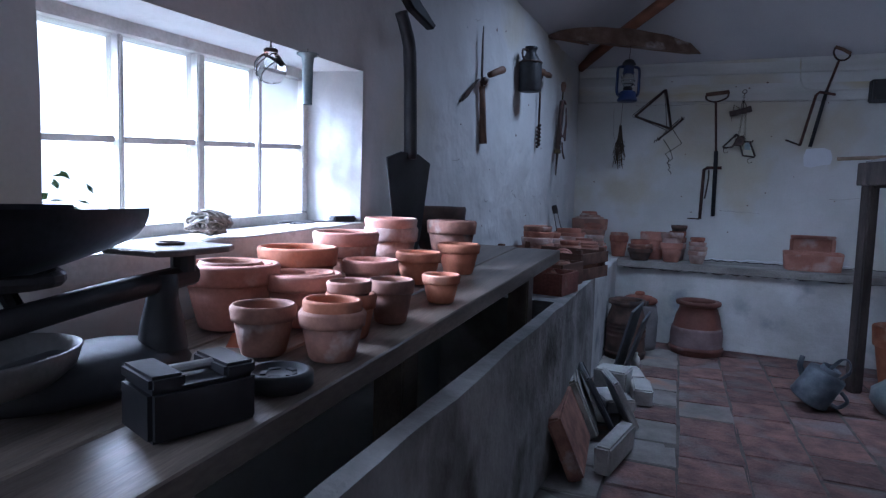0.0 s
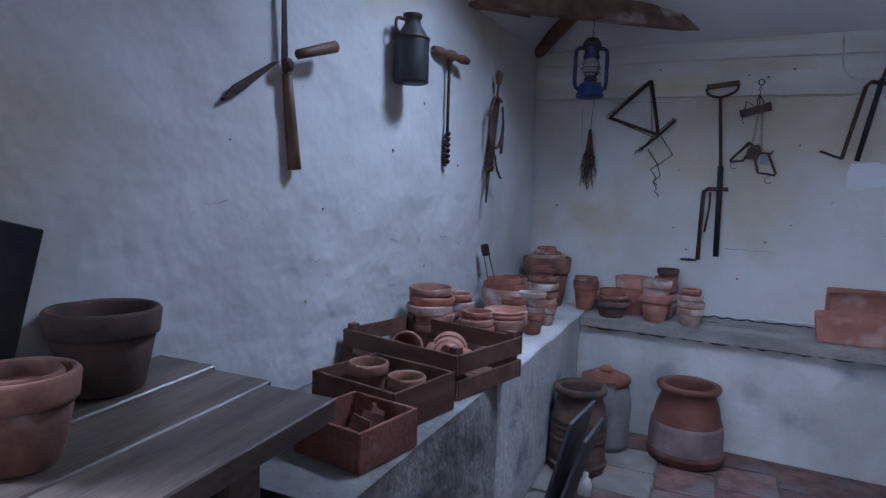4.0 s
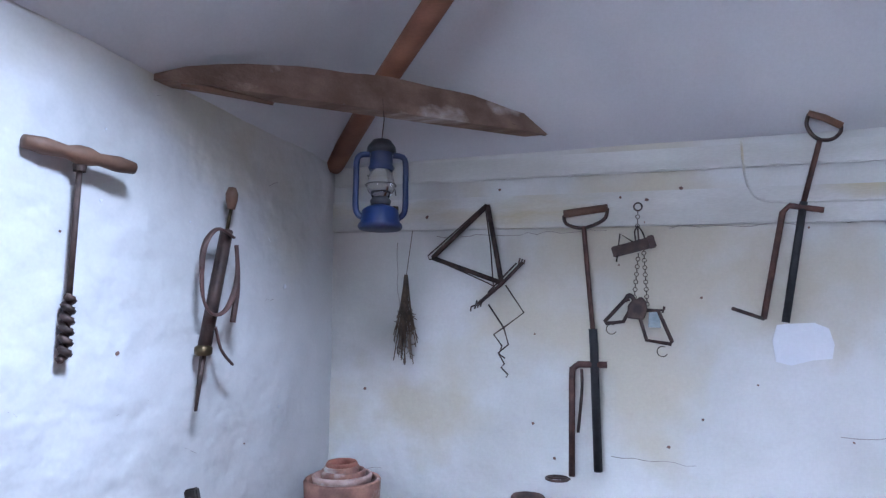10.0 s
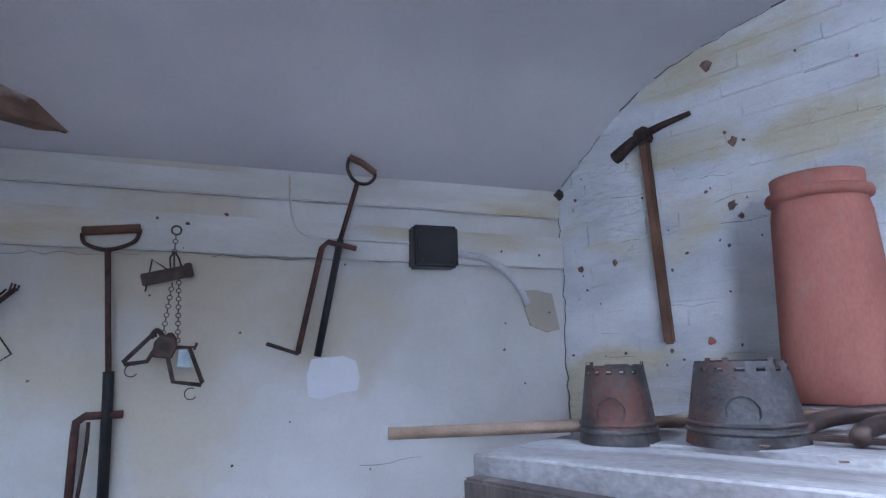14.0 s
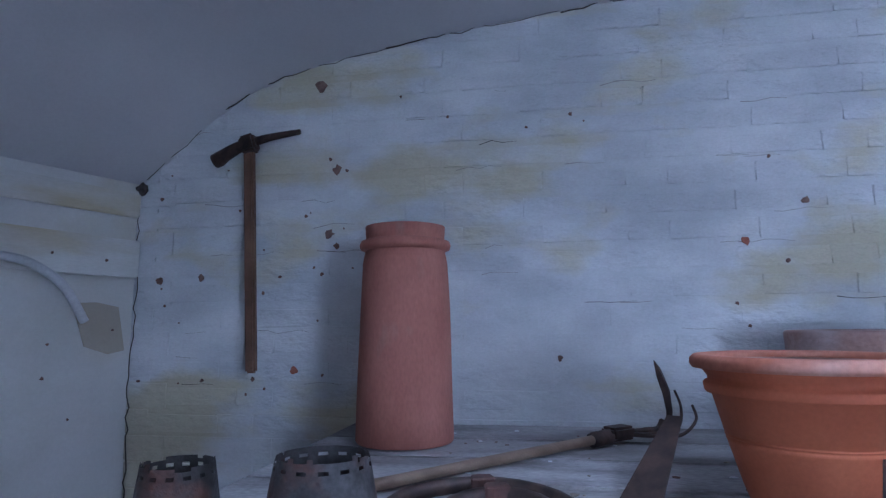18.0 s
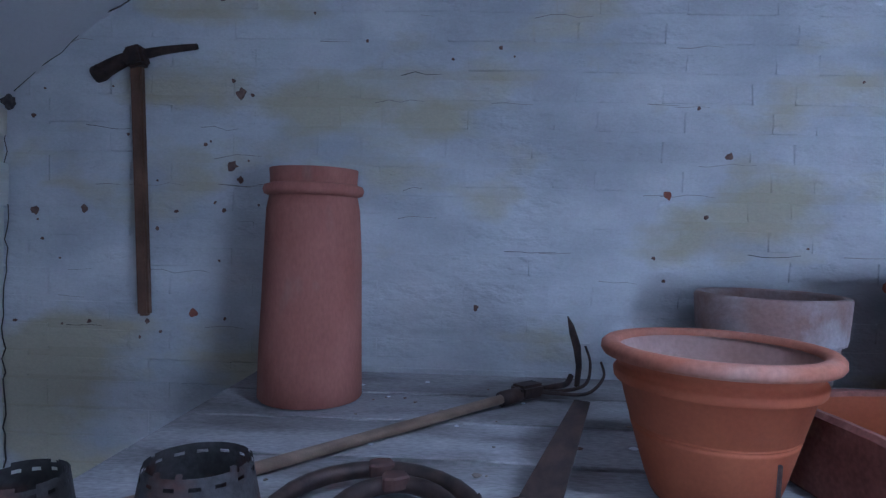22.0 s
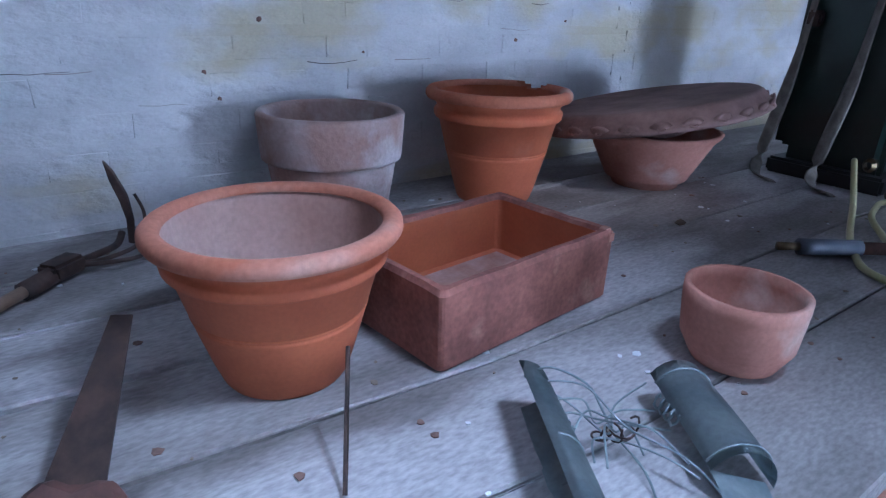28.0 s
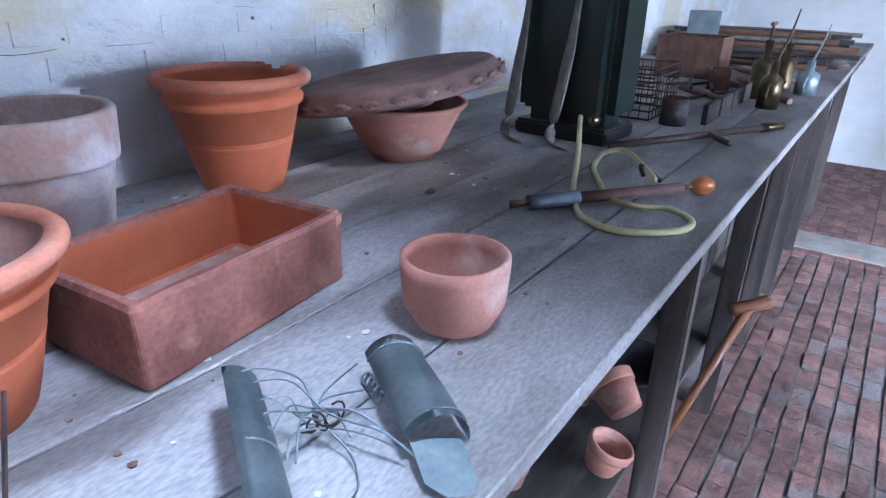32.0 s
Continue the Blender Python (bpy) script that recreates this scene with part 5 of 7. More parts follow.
part("dish", lathe([(0, 0.046), (0.19, 0.044), (0.222, 0.047), (0.23, 0.04), (0.236, 0.028), (0.247, 0.005), (0.252, -0.006), (0.246, -0.011), (0.225, 0.004), (0.18, 0.012), (0.12, 0.006), (0.09, -0.02), (0.078, -0.062), (0, -0.066)], 72, wob=0.01), DISHM, dish, smooth=True)
for k in range(26):
    a_ = 2 * math.pi * k / 26
    sc_ = part("scallop", lathe([(0, -0.012), (0.012, -0.010), (0.019, 0), (0.012, 0.010), (0, 0.012)], 10, pose(0.2425 * math.cos(a_), 0.2425 * math.sin(a_), 0.006, 0, 0, math.degrees(a_)) @ pose(0, 0, 0, 0, -66, 0) @ Matrix.Diagonal((1.1, 1.15, 0.5, 1))), DISHM, dish, smooth=True)
    part("shell_curl", lathe([(0.006, -0.003), (0.0085, 0), (0.006, 0.003), (0.004, 0.001)], 10, pose(0.2475 * math.cos(a_), 0.2475 * math.sin(a_), 0.004, 0, 0, math.degrees(a_)) @ pose(0, 0, 0, 0, 66, 0)), DISHM, sc_, smooth=True)

# perforated rusted tin pots
def tin_pot(m, r0, r1, h, label):
    ob = thing("tin_pot", m, label, "tin pot")
    def gone(a_, z):
        k = (a_ + math.pi) / (2 * math.pi) * 14
        rag = 0.07 * noise.noise((math.cos(a_) * 5, math.sin(a_) * 5, r0 * 40))
        return (abs(k % 1 - 0.5) < 0.18 and (z > h * 0.955 or h * 0.84 < z < h * 0.885)) or (z > h * (0.95 + rag))
    zs = [0, 0.02] + [h * f for f in (0.3, 0.4, 0.6, 0.75, 0.84, 0.885, 0.92, 0.955, 1.0)]
    part("body", lathe([(r0 + (r1 - r0) * min(1, z / h), z) for z in zs] + [(r0 - 0.003 + (r1 - r0) * z / h, z) for z in reversed(zs)], 56, wob=0.02, cut=gone), RUSTTIN, ob, smooth=True)
    rb_ = lambda z: r0 + (r1 - r0) * z / h
    for zb_ in (0.016, 0.026):
        part("band", lathe([(rb_(zb_) - 0.001, zb_), (rb_(zb_) + 0.0022, zb_ + 0.002), (rb_(zb_) + 0.0018, zb_ + 0.005), (rb_(zb_) - 0.001, zb_ + 0.007)], 40, wob=0.02), RUSTTIN, ob, smooth=True)
    part("badge", lathe([(0.0195, -0.002), (0.021, 0.0012), (0.0225, -0.002)], 24, pose(0, -(r0 + (r1 - r0) * 0.4), h * 0.4, 90 + math.degrees(math.atan2(r0 - r1, h)), 0, 0)), RUSTTIN, ob, "worn oval maker's badge")
    part("bottom", lathe([(0, 0.004), (r0 * 0.97, 0.004)], 40), RUSTTIN, ob)
    return ob


tin_pot(on_brick(0.79, 0.975, BENCH_Z - sag(0.79, 0.975), 20), 0.062, 0.044, 0.124, "small rusted tin pot with a perforated top")
tin_pot(on_brick(0.965, 0.925, BENCH_Z - sag(0.965, 0.925), 20), 0.082, 0.06, 0.12, "rusted zinc pot with a perforated jagged top")

# cultivator on its long handle
cu = thing("hand_cultivator", on_brick(0, 0, BENCH_Z), "three-tined cultivator with a long ash handle", "cultivator")
p0, p1 = Vector((0.47, -1.185, -0.006)), Vector((1.40, -0.262, 0.02))
wallrod(cu, "handle", [p0, p0.lerp(p1, 0.5), p1], 0.0105, HANDLE, seg=12)
dv = (p1 - p0).normalized()
wallrod(cu, "ferrule", [p1 - dv * 0.06, p1 + dv * 0.03], 0.017, IRON)
part("socket", box(0.07, 0.045, 0.03, Matrix.Translation(p1 + dv * 0.03 + Vector((0, 0, -0.01))) @ pose(0, 0, 0, 0, 0, 40), 0.006), IRON, cu)
q = p1 + dv * 0.05
part("tine", plate([(0, 0), (0.012, -0.002), (0.017, 0.05), (0.013, 0.10), (-0.006, 0.15), (-0.022, 0.172), (-0.016, 0.13), (-0.004, 0.09), (0.003, 0.05)], 0.009, Matrix.Translation((1.548, -0.135, 0.012)) @ pose(0, 0, 0, 90, 0, -25), 0.002), IRON, cu, "broad flat hooked tine")
wallrod(cu, "tine", smooth_path([q, q + Vector((0.05, 0.02, 0.005)), q + Vector((0.085, 0.055, 0.004)), q + Vector((0.10, 0.075, 0.02))], 6), 0.007, IRON)
wallrod(cu, "tine", smooth_path([q, q + Vector((0.06, 0.0, 0.0)), q + Vector((0.125, 0.03, 0.01)), q + Vector((0.145, 0.075, 0.05)), q + Vector((0.135, 0.09, 0.09))], 6), 0.005, IRON, taper=0.003)
wallrod(cu, "tine", smooth_path([q, q + Vector((0.05, -0.02, 0.0)), q + Vector((0.12, -0.02, 0.002)), q + Vector((0.165, 0.02, 0.03)), q + Vector((0.165, 0.05, 0.06))], 6), 0.005, IRON, taper=0.003)

# pruning saw and iron hoops
sw = thing("pruning_saw", on_brick(0, 0, BENCH_Z), "old hand saw with a dark blade and shaped handle", "saw")
a_, b_ = Vector((1.454, -0.704, 0.131)), Vector((1.372, -0.86, 0.03))
dd = (b_ - a_).normalized()
nn = Vector((-dd.y, dd.x, 0)).normalized()
sm = Matrix.Translation(b_) @ Matrix((nn, dd, nn.cross(dd))).transposed().to_4x4()
L_ = (b_ - a_).length
part("blade", plate([(0.012, -L_), (-0.012, -L_), (-0.034, 0.0), (0.026, 0.0)], 0.0025, sm), IRON, sw)
hd_ = part("handle", plate([(0.026, -0.012), (0.0, -0.004), (-0.03, -0.016), (-0.052, 0.004), (-0.062, 0.035), (-0.052, 0.062), (-0.02, 0.074), (0.02, 0.07), (0.05, 0.052), (0.056, 0.022), (0.044, 0.0)], 0.024, sm @ pose(0, 0, -0.011), 0.008), IRON_RED, sw)
for x_, y_ in ((-0.02, 0.0), (0.02, 0.005)):
    part("rivet", lathe([(0, 0), (0.005, 0), (0.004, 0.003), (0, 0.003)], 10, sm @ pose(x_, y_, 0.012)), BRASS, hd_)
hp = thing("iron_gin", on_brick(1.163, 0.86, BENCH_Z), "rusty iron gin trap lying open on the bench", "trap")
for dx, dy, rx_, ry_, lift in ((0.0, 0.0, 0.138, 0.128, 0.014), (0.026, -0.04, 0.088, 0.122, 0.012)):
    wallrod(hp, "jaw", [(dx + rx_ * math.cos(radians(k)), dy + ry_ * math.sin(radians(k)), 0.012 + lift * math.sin(radians(k))) for k in range(-15, 196, 14)], 0.0125, IRON, seg=10)
    part("hinge", plate([(-0.02, -0.012), (-0.006, -0.018), (0.02, -0.012), (0.018, 0.01), (0.0, 0.016), (-0.016, 0.012)], 0.02, pose(dx - 0.008, dy + ry_ - 0.004, 0.02, 0, 0, 20), 0.003), IRON_RED, hp)
part("catch", plate([(0, 0), (0.03, 0.005), (0.026, -0.075), (0.008, -0.085)], 0.006, pose(0.115, 0.03, 0.014, 0, -35, 8), 0.001), IRON, hp)
part("catch", plate([(0, 0), (0.03, 0.005), (0.026, -0.06), (0.008, -0.07)], 0.006, pose(0.09, -0.03, 0.012, 0, -35, 8), 0.001), IRON, hp)
part("base_bar", box(0.30, 0.022, 0.008, pose(0.0, -0.055, 0.0), 0.002), IRON, hp)

mk = link("iron_spike", tube([(1.598, -0.985, 0.004), (1.663, -0.873, 0.105)], 0.0028, 6), IRON)
mk.matrix_world = on_brick(0, 0, BENCH_Z)
tagged(mk, "thin rusty iron spike leaning beside the pot", "spike")

# zinc mole trap
mt = thing("mole_trap", on_brick(0, 0, BENCH_Z), "galvanised half-barrel mole trap with wire loops", "trap")
AXD, RTD = Vector((-0.5, -0.866, 0)), Vector((0.866, -0.5, 0))


def half_barrel(far_end, length, r, a0, a1, zc, lift=0.0):
    """A curved zinc plate round an axis on the bench, from angle a0 to a1 (0: away from the wall corner)."""
    bm = bmesh.new()
    g2 = []
    for i in range(9):
        f = i / 8
        q = r * (1 + 0.08 * math.sin(2.2 * f))
        c2 = Vector((far_end[0], far_end[1], zc + lift * (1 - f))) + AXD * length * f
        g2.append([bm.verts.new(c2 + RTD * q * math.cos(radians(a2)) + Vector((0, 0, q * math.sin(radians(a2))))) for a2 in [a0 + (a1 - a0) * k / 10 for k in range(11)]])
    for u, v in zip(g2, g2[1:]):
        for k in range(10):
            bm.faces.new((u[k], u[k + 1], v[k + 1], v[k]))
    bmesh.ops.solidify(bm, geom=list(bm.faces), thickness=0.0016)
    return bm


part("half_barrel", half_barrel((1.852, -0.972), 0.255, 0.036, -84, 96, 0.0375), ZINC, mt, smooth=True)
hb2 = part("half_barrel", half_barrel((2.035, -1.072), 0.165, 0.04, -12, 150, 0.012, 0.012), ZINC, mt, smooth=True)
part("tongue", plate([(-0.03, 0.02), (0.034, 0.012), (0.03, -0.05), (0.018, -0.062), (-0.012, -0.06), (-0.032, -0.04)], 0.0016, Matrix.Translation((1.945, -1.222, 0.014)) @ pose(0, 0, 0, 12, 12, -30)), ZINC, hb2)
for f, (fx, fy), r_, zc_, a0_, a1_ in ((0.12, (2.035, -1.072), 0.042, 0.022, 10, 150), (0.93, (2.035, -1.072), 0.043, 0.014, 10, 150), (0.55, (1.852, -0.972), 0.0385, 0.0375, -60, 80)):
    c2 = Vector((fx, fy, zc_)) + AXD * (0.165 if fx > 1.9 else 0.255) * f
    wallrod(mt, "hoop_wire", [c2 + RTD * r_ * math.cos(radians(a2)) + Vector((0, 0, r_ * math.sin(radians(a2)))) for a2 in range(a0_, a1_ + 1, 14)], 0.0017, ZINC, seg=5)
rnd = random.Random(3)
MID = Vector((1.885, -1.095, 0.03))
for k, (p_, q_) in enumerate((((1.845, -0.985, 0.06), (1.975, -1.07, 0.05)), ((1.835, -1.03, 0.055), (1.955, -1.10, 0.035)), ((1.825, -1.06, 0.05), (1.945, -1.13, 0.03)), ((1.815, -1.09, 0.045), (1.925, -1.17, 0.02)), ((1.81, -1.13, 0.05), (1.915, -1.19, 0.02)), ((1.805, -1.15, 0.06), (1.90, -1.13, 0.015)), ((1.84, -1.0, 0.062), (1.92, -1.22, 0.012)))):
    mid_ = MID + Vector((rnd.uniform(-0.012, 0.012), rnd.uniform(-0.02, 0.02), rnd.uniform(-0.012, 0.02)))
    wallrod(mt, "wire", smooth_path([p_, Vector(p_).lerp(mid_, 0.55) + Vector((rnd.uniform(-0.02, 0.02), rnd.uniform(-0.02, 0.02), rnd.uniform(0.0, 0.022))), mid_, Vector(q_).lerp(mid_, 0.5) + Vector((rnd.uniform(-0.012, 0.012), rnd.uniform(-0.016, 0.016), rnd.uniform(-0.004, 0.012))), q_], 6), 0.0014, ZINC, seg=5)
wallrod(mt, "wire", smooth_path([(1.845, -0.985, 0.062), (1.875, -1.0, 0.07), (1.91, -1.03, 0.05), (1.905, -1.06, 0.035), MID], 6), 0.0016, ZINC, seg=5)
wallrod(mt, "wire", smooth_path([MID, (1.885, -1.14, 0.012), (1.865, -1.175, 0.004), (1.84, -1.19, 0.01)], 6), 0.0015, ZINC, seg=5)
for k in range(5):
    wallrod(mt, "wire_twist", arc(MID + Vector((0.006 * k - 0.012, -0.006 * k + 0.01, 0.004 * k - 0.006)), 0.008 + 0.002 * k, 40 * k, 40 * k + 300, 10, ("xy", "xz", "yz")[k % 3]), 0.0014, IRON, seg=5)
for cx_, cy_, cz_ in ((1.838, -1.045, 0.052), (1.962, -1.095, 0.046)):
    wallrod(mt, "coil", [(cx_ + 0.008 * math.cos(k * 1.05) - 0.0007 * k, cy_ - 0.0016 * k, cz_ + 0.008 * math.sin(k * 1.05)) for k in range(26)], 0.0019, ZINC, seg=5)

# knapsack sprayer with hose and lance
ks = thing("knapsack_sprayer", on_brick(3.51, 0.65, BENCH_Z, -90) @ Matrix.Diagonal((1.32, 1.25, 1.5, 1)), "dark green metal knapsack sprayer with canvas straps", "sprayer")
part("tank", box(0.27, 0.19, 0.42, pose(0, 0, 0.03, 0, 0, -2), 0.035), GREEN, ks, smooth=False)
part("base", box(0.262, 0.182, 0.034, pose(0, 0, 0, 0, 0, -2), 0.006), BLACK, ks)
part("seam", box(0.012, 0.006, 0.40, pose(0.115, -0.096, 0.04, 0, 0, -2), 0.002), GREEN, ks)
for x_ in (-0.1, 0.03):
    wallrod(ks, "strap", smooth_path([(x_, -0.1, 0.36), (x_ - 0.005, -0.125, 0.2), (x_ - 0.03, -0.13, 0.05), (x_ - 0.02, -0.16, 0.008), (x_ + 0.04, -0.2, 0.006)], 6), 0.014, WEB, flat=0.18)
part("buckle", box(0.03, 0.02, 0.03, pose(-0.09, -0.105, 0.3), 0.004), IRON, ks)
part("outlet", lathe([(0.012, 0), (0.014, 0.02), (0.008, 0.03)], 12, pose(0.1, -0.1, 0.06, 90, 0, 0)), BRASS, ks)
hs = thing("spray_lance", on_brick(0, 0, BENCH_Z), "spray pump lance with rubber grip and yellowed hose", "sprayer lance")
l0, l1 = Vector((2.695, -0.893, 0.022)), Vector((3.06, -1.16, 0.022))
wallrod(hs, "tube", [l0.lerp(l1, 0.3), l1], 0.014, IRON_RED, seg=14)
wallrod(hs, "grip", [l0.lerp(l1, 0.06), l0.lerp(l1, 0.12), l0.lerp(l1, 0.35)], 0.018, RUBBER, seg=14)
wallrod(hs, "nozzle", [l0 - (l1 - l0) * 0.04, l0.lerp(l1, 0.08)], 0.009, BRASS, seg=12)
dl = (l1 - l0).normalized()
part("knob", lathe([(0, 0), (0.012, 0.002), (0.022, 0.02), (0.024, 0.045), (0.014, 0.062), (0, 0.065)], 20, Matrix.Translation(l1 + dl * 0.03) @ dl.to_track_quat("Z", "Y").to_matrix().to_4x4()), AMBER, hs, "varnished wooden knob", smooth=True)
wallrod(hs, "rod", [l1, l1 + dl * 0.04], 0.006, BRASS)
wallrod(hs, "hose", smooth_path([(3.321, -0.755, 0.104), (3.20, -0.81, 0.074), (3.071, -0.868, 0.044), (2.93, -0.925, 0.018), (2.854, -0.963, 0.009), (2.742, -1.032, 0.009), (2.711, -1.118, 0.009), (2.741, -1.185, 0.009), (2.807, -1.241, 0.009), (2.872, -1.24, 0.009), (2.907, -1.179, 0.012), (2.87, -1.11, 0.014), (2.90, -1.03, 0.010), (2.976, -0.981, 0.012), (3.103, -0.906, 0.014), (3.20, -0.878, 0.018), (3.251, -0.876, 0.024), (3.276, -0.93, 0.034), (3.113, -1.044, 0.040), (3.045, -1.095, 0.034)], 8), 0.0078, HOSE, seg=10)
wallrod(hs, "hose_clip", smooth_path([(3.06, -1.06, 0.034), (3.09, -1.04, 0.05), (3.12, -1.05, 0.034), (3.08, -1.10, 0.022)], 5), 0.006, IRON)
lf = link("dead_leaf", plate([(0, 0), (0.015, 0.012), (0.035, 0.008), (0.05, 0), (0.03, -0.014), (0.012, -0.01)], 0.002), DRY)
lf.matrix_world = on_brick(2.66, 0.66, BENCH_Z + 0.002, 30)
tagged(lf, "curled brown dead leaf on the bench", "leaf")

# ---- crate and boxes on the ledge ----


def slatted_box(name, m, L, W, H, slats, material, label, category="crate", t=0.009, gap=0.018, posts=True):
    ob = thing(name, m, label, category)
    sh_ = (H - gap * (slats - 1)) / slats
    for k in range(slats):
        z = k * (sh_ + gap)
        for sy_ in (-1, 1):
            part("slat", box(L, t, sh_, pose(0, sy_ * (W / 2 - t / 2), z), 0.0015), material, ob)
            part("slat", box(t, W - 2 * t - 0.001, sh_, pose(sy_ * (L / 2 - t / 2), 0, z), 0.0015), material, ob)
    if posts:
        for sx_ in (-1, 1):
            for sy_ in (-1, 1):
                part("corner_post", box(0.028, 0.028, H + 0.018, pose(sx_ * (L / 2 - t - 0.0145), sy_ * (W / 2 - t - 0.0145), 0), 0.002), material, ob)
    for k in range(3):
        part("floor_slat", box(L - 2 * t - 0.002, (W - 0.03) / 3.3, 0.008, pose(0, (k - 1) * (W - 0.03) / 3.1, 0.004)), material, ob)
    return ob


slatted_box("wooden_crate", pose(0.255, -1.66, 0.567, 0, 0, -15), 0.46, 0.33, 0.125, 2, CRATEW, "stained brown wooden slatted crate of broken pots")
random.seed(21)
for x_, y_, rr, tz, rx_ in ((0.14, -1.62, 0.055, 30, 80), (0.24, -1.66, 0.05, 100, 95), (0.33, -1.70, 0.055, 200, 75), (0.39, -1.67, 0.05, 320, 85), (0.22, -1.74, 0.055, 260, 100), (0.30, -1.60, 0.05, 15, 85)):
    terracotta_pot(pose(x_, y_, 0.567 + 0.058, rx_, 0, tz), rr, 0.085, TERRA_PINK, "loose dusty terracotta pot lying in the crate", group="pots in the crate")
slatted_box("wooden_box", pose(0.29, -2.02, 0.567, 0, 0, 78), 0.24, 0.28, 0.10, 1, CRATEW, "small brown wooden box holding pots", "box", posts=False)
terracotta_pot(pose(0.23, -2.0, 0.5795), 0.055, 0.1, TERRA_OLD, "old terracotta pot standing in the small box")
terracotta_pot(pose(0.36, -2.03, 0.5795), 0.05, 0.09, TERRA_OLD, "old terracotta pot standing in the small box")
slatted_box("wooden_box", pose(0.36, -2.26, 0.567, 0, 0, 80), 0.19, 0.19, 0.085, 1, TRAYM, "small red wooden box of shards", "box", posts=False)
for k in range(5):
    sd_ = link("shard", plate([(0, 0), (0.06, 0.01), (0.055, 0.05), (0.01, 0.06)], 0.006), TERRA_OLD)
    sd_.matrix_world = pose(0.35 + 0.012 * k, -2.29 + 0.02 * k, 0.592 + 0.004 * k, 70 + 6 * k, 10 * k, 40 * k)
    tagged(sd_, "broken terracotta shard in the box", "shard", "shards in the box")

# brush in the large pot
br = thing("wire_brush", pose(0.12, -0.74, LS + 0.19, 0, -14, 10), "small worn hand brush with a wire handle", "brush")
part("head", box(0.035, 0.02, 0.055, pose(0, 0, 0.11), 0.004), POSTW, br)
for sgn in (-1, 1):
    wallrod(br, "handle_wire", [(sgn * 0.012, 0, 0.115), (sgn * 0.014, 0, 0.03), (sgn * 0.02, 0, -0.02)], 0.0025, IRON)

# clay troughs on the plank shelf


def trough(m, L, W, H, label):
    ob = thing("clay_trough", m, label, "trough")
    fl_ = 0.012
    part("base", box(L * 0.86, W * 0.8, 0.012, None, 0.003), TERRA_PINK, ob)
    for sy_ in (-1, 1):
        part("side", box(L * 0.93, 0.013, H - 0.02, pose(0, sy_ * W * 0.42, 0.004, sy_ * -6, 0, 0), 0.003), TERRA_PINK, ob)
        part("end", box(0.013, W * 0.8, H - 0.02, pose(sy_ * L * 0.45, 0, 0.004, 0, sy_ * 6, 0), 0.003), TERRA_PINK, ob)
        part("rim", box(L, 0.02, 0.022, pose(0, sy_ * (W / 2 - 0.005), H - 0.022), 0.005), TERRA_PINK, ob)
        part("rim", box(0.02, W - 0.03, 0.022, pose(sy_ * (L / 2 - 0.01), 0, H - 0.022), 0.005), TERRA_PINK, ob)
    return ob


trough(pose(1.63, -0.30, LEDGE_Z, 0, 0, -4), 0.32, 0.15, 0.12, "pink clay window trough on the plank shelf")
trough(pose(1.66, -0.06, LEDGE_Z + 0.11, 90, 0, 0), 0.26, 0.20, 0.06, "clay trough stood on its side by the wall")
for x_, r_, h_ in ((2.2, 0.12, 0.09), (2.36, 0.1, 0.12)):
    terracotta_pot(pose(x_, -0.3, LEDGE_Z), r_, h_, TERRA, "wide terracotta pan on the plank shelf", group=G2)

# ---- weighing scale and weights on the window bench ----
sc = thing("weighing_scale", pose(0.03, -3.93, bench_top(-3.93)) @ Matrix.Diagonal((1.1, 1.1, 1.32, 1)), "black cast iron shop scale with a tin scoop", "scale")
part("base", lathe([(0, 0), (0.15, 0), (0.155, 0.01), (0.14, 0.03), (0.05, 0.045), (0, 0.045)], 40, Matrix.Diagonal((0.55, 1.0, 1, 1)) @ pose(0, -0.08, 0)), BLACK, sc, smooth=True)
part("column", lathe([(0.035, 0.03), (0.03, 0.06), (0.022, 0.09), (0.022, 0.12), (0, 0.12)], 20, pose(0.04, 0.0, 0)), BLACK, sc, smooth=True)
part("beam", tube([(0.04, 0.06, 0.115), (0.045, -0.1, 0.105), (0.07, -0.32, 0.09)], 0.014, 10), BLACK, sc, smooth=True)
part("plate", plate([(-0.045, 0.12), (0.06, 0.12), (0.075, 0.09), (0.075, -0.01), (0.06, -0.04), (-0.045, -0.04)], 0.008, pose(0.0, 0.01, 0.142), 0.002), mat("scale plate", (0.10, 0.09, 0.085), (0.2, 0.18, 0.165), 14, 0.45, metal=0.6, bump=0.3), sc)
part("plate_arm", tube([(0.04, 0.04, 0.12), (0.04, 0.04, 0.143)], 0.018, 10), BLACK, sc)
bm = bmesh.new()
N_ = 12
g_ = []
for i in range(13):
    f = i / 12
    ring = []
    for k in range(N_ + 1):
        a_ = math.pi * (k / N_)
        w_ = 0.10 * (0.55 + 0.45 * math.sin(math.pi * min(1, f * 0.9 + 0.12)))
        ring.append(bm.verts.new((-w_ * math.cos(a_), -0.05 - 0.34 * f, 0.20 - 0.085 * math.sin(a_) * (1 - 0.5 * (1 - f) ** 2))))
    g_.append(ring)
for u, v in zip(g_, g_[1:]):
    for k in range(N_):
        bm.faces.new((u[k], u[k + 1], v[k + 1], v[k]))
bmesh.ops.solidify(bm, geom=list(bm.faces), thickness=0.003)
part("scoop", bm, mat("dark tin scoop", (0.05, 0.052, 0.06), (0.08, 0.082, 0.09), 10, 0.35, metal=0.8, bump=0.1), sc, smooth=True)
part("scoop_stand", tube(arc((0.0, -0.2, 0.13), 0.06, 0, 360, 20, "xy")[:-1], 0.008, 8, True), BLACK, sc)
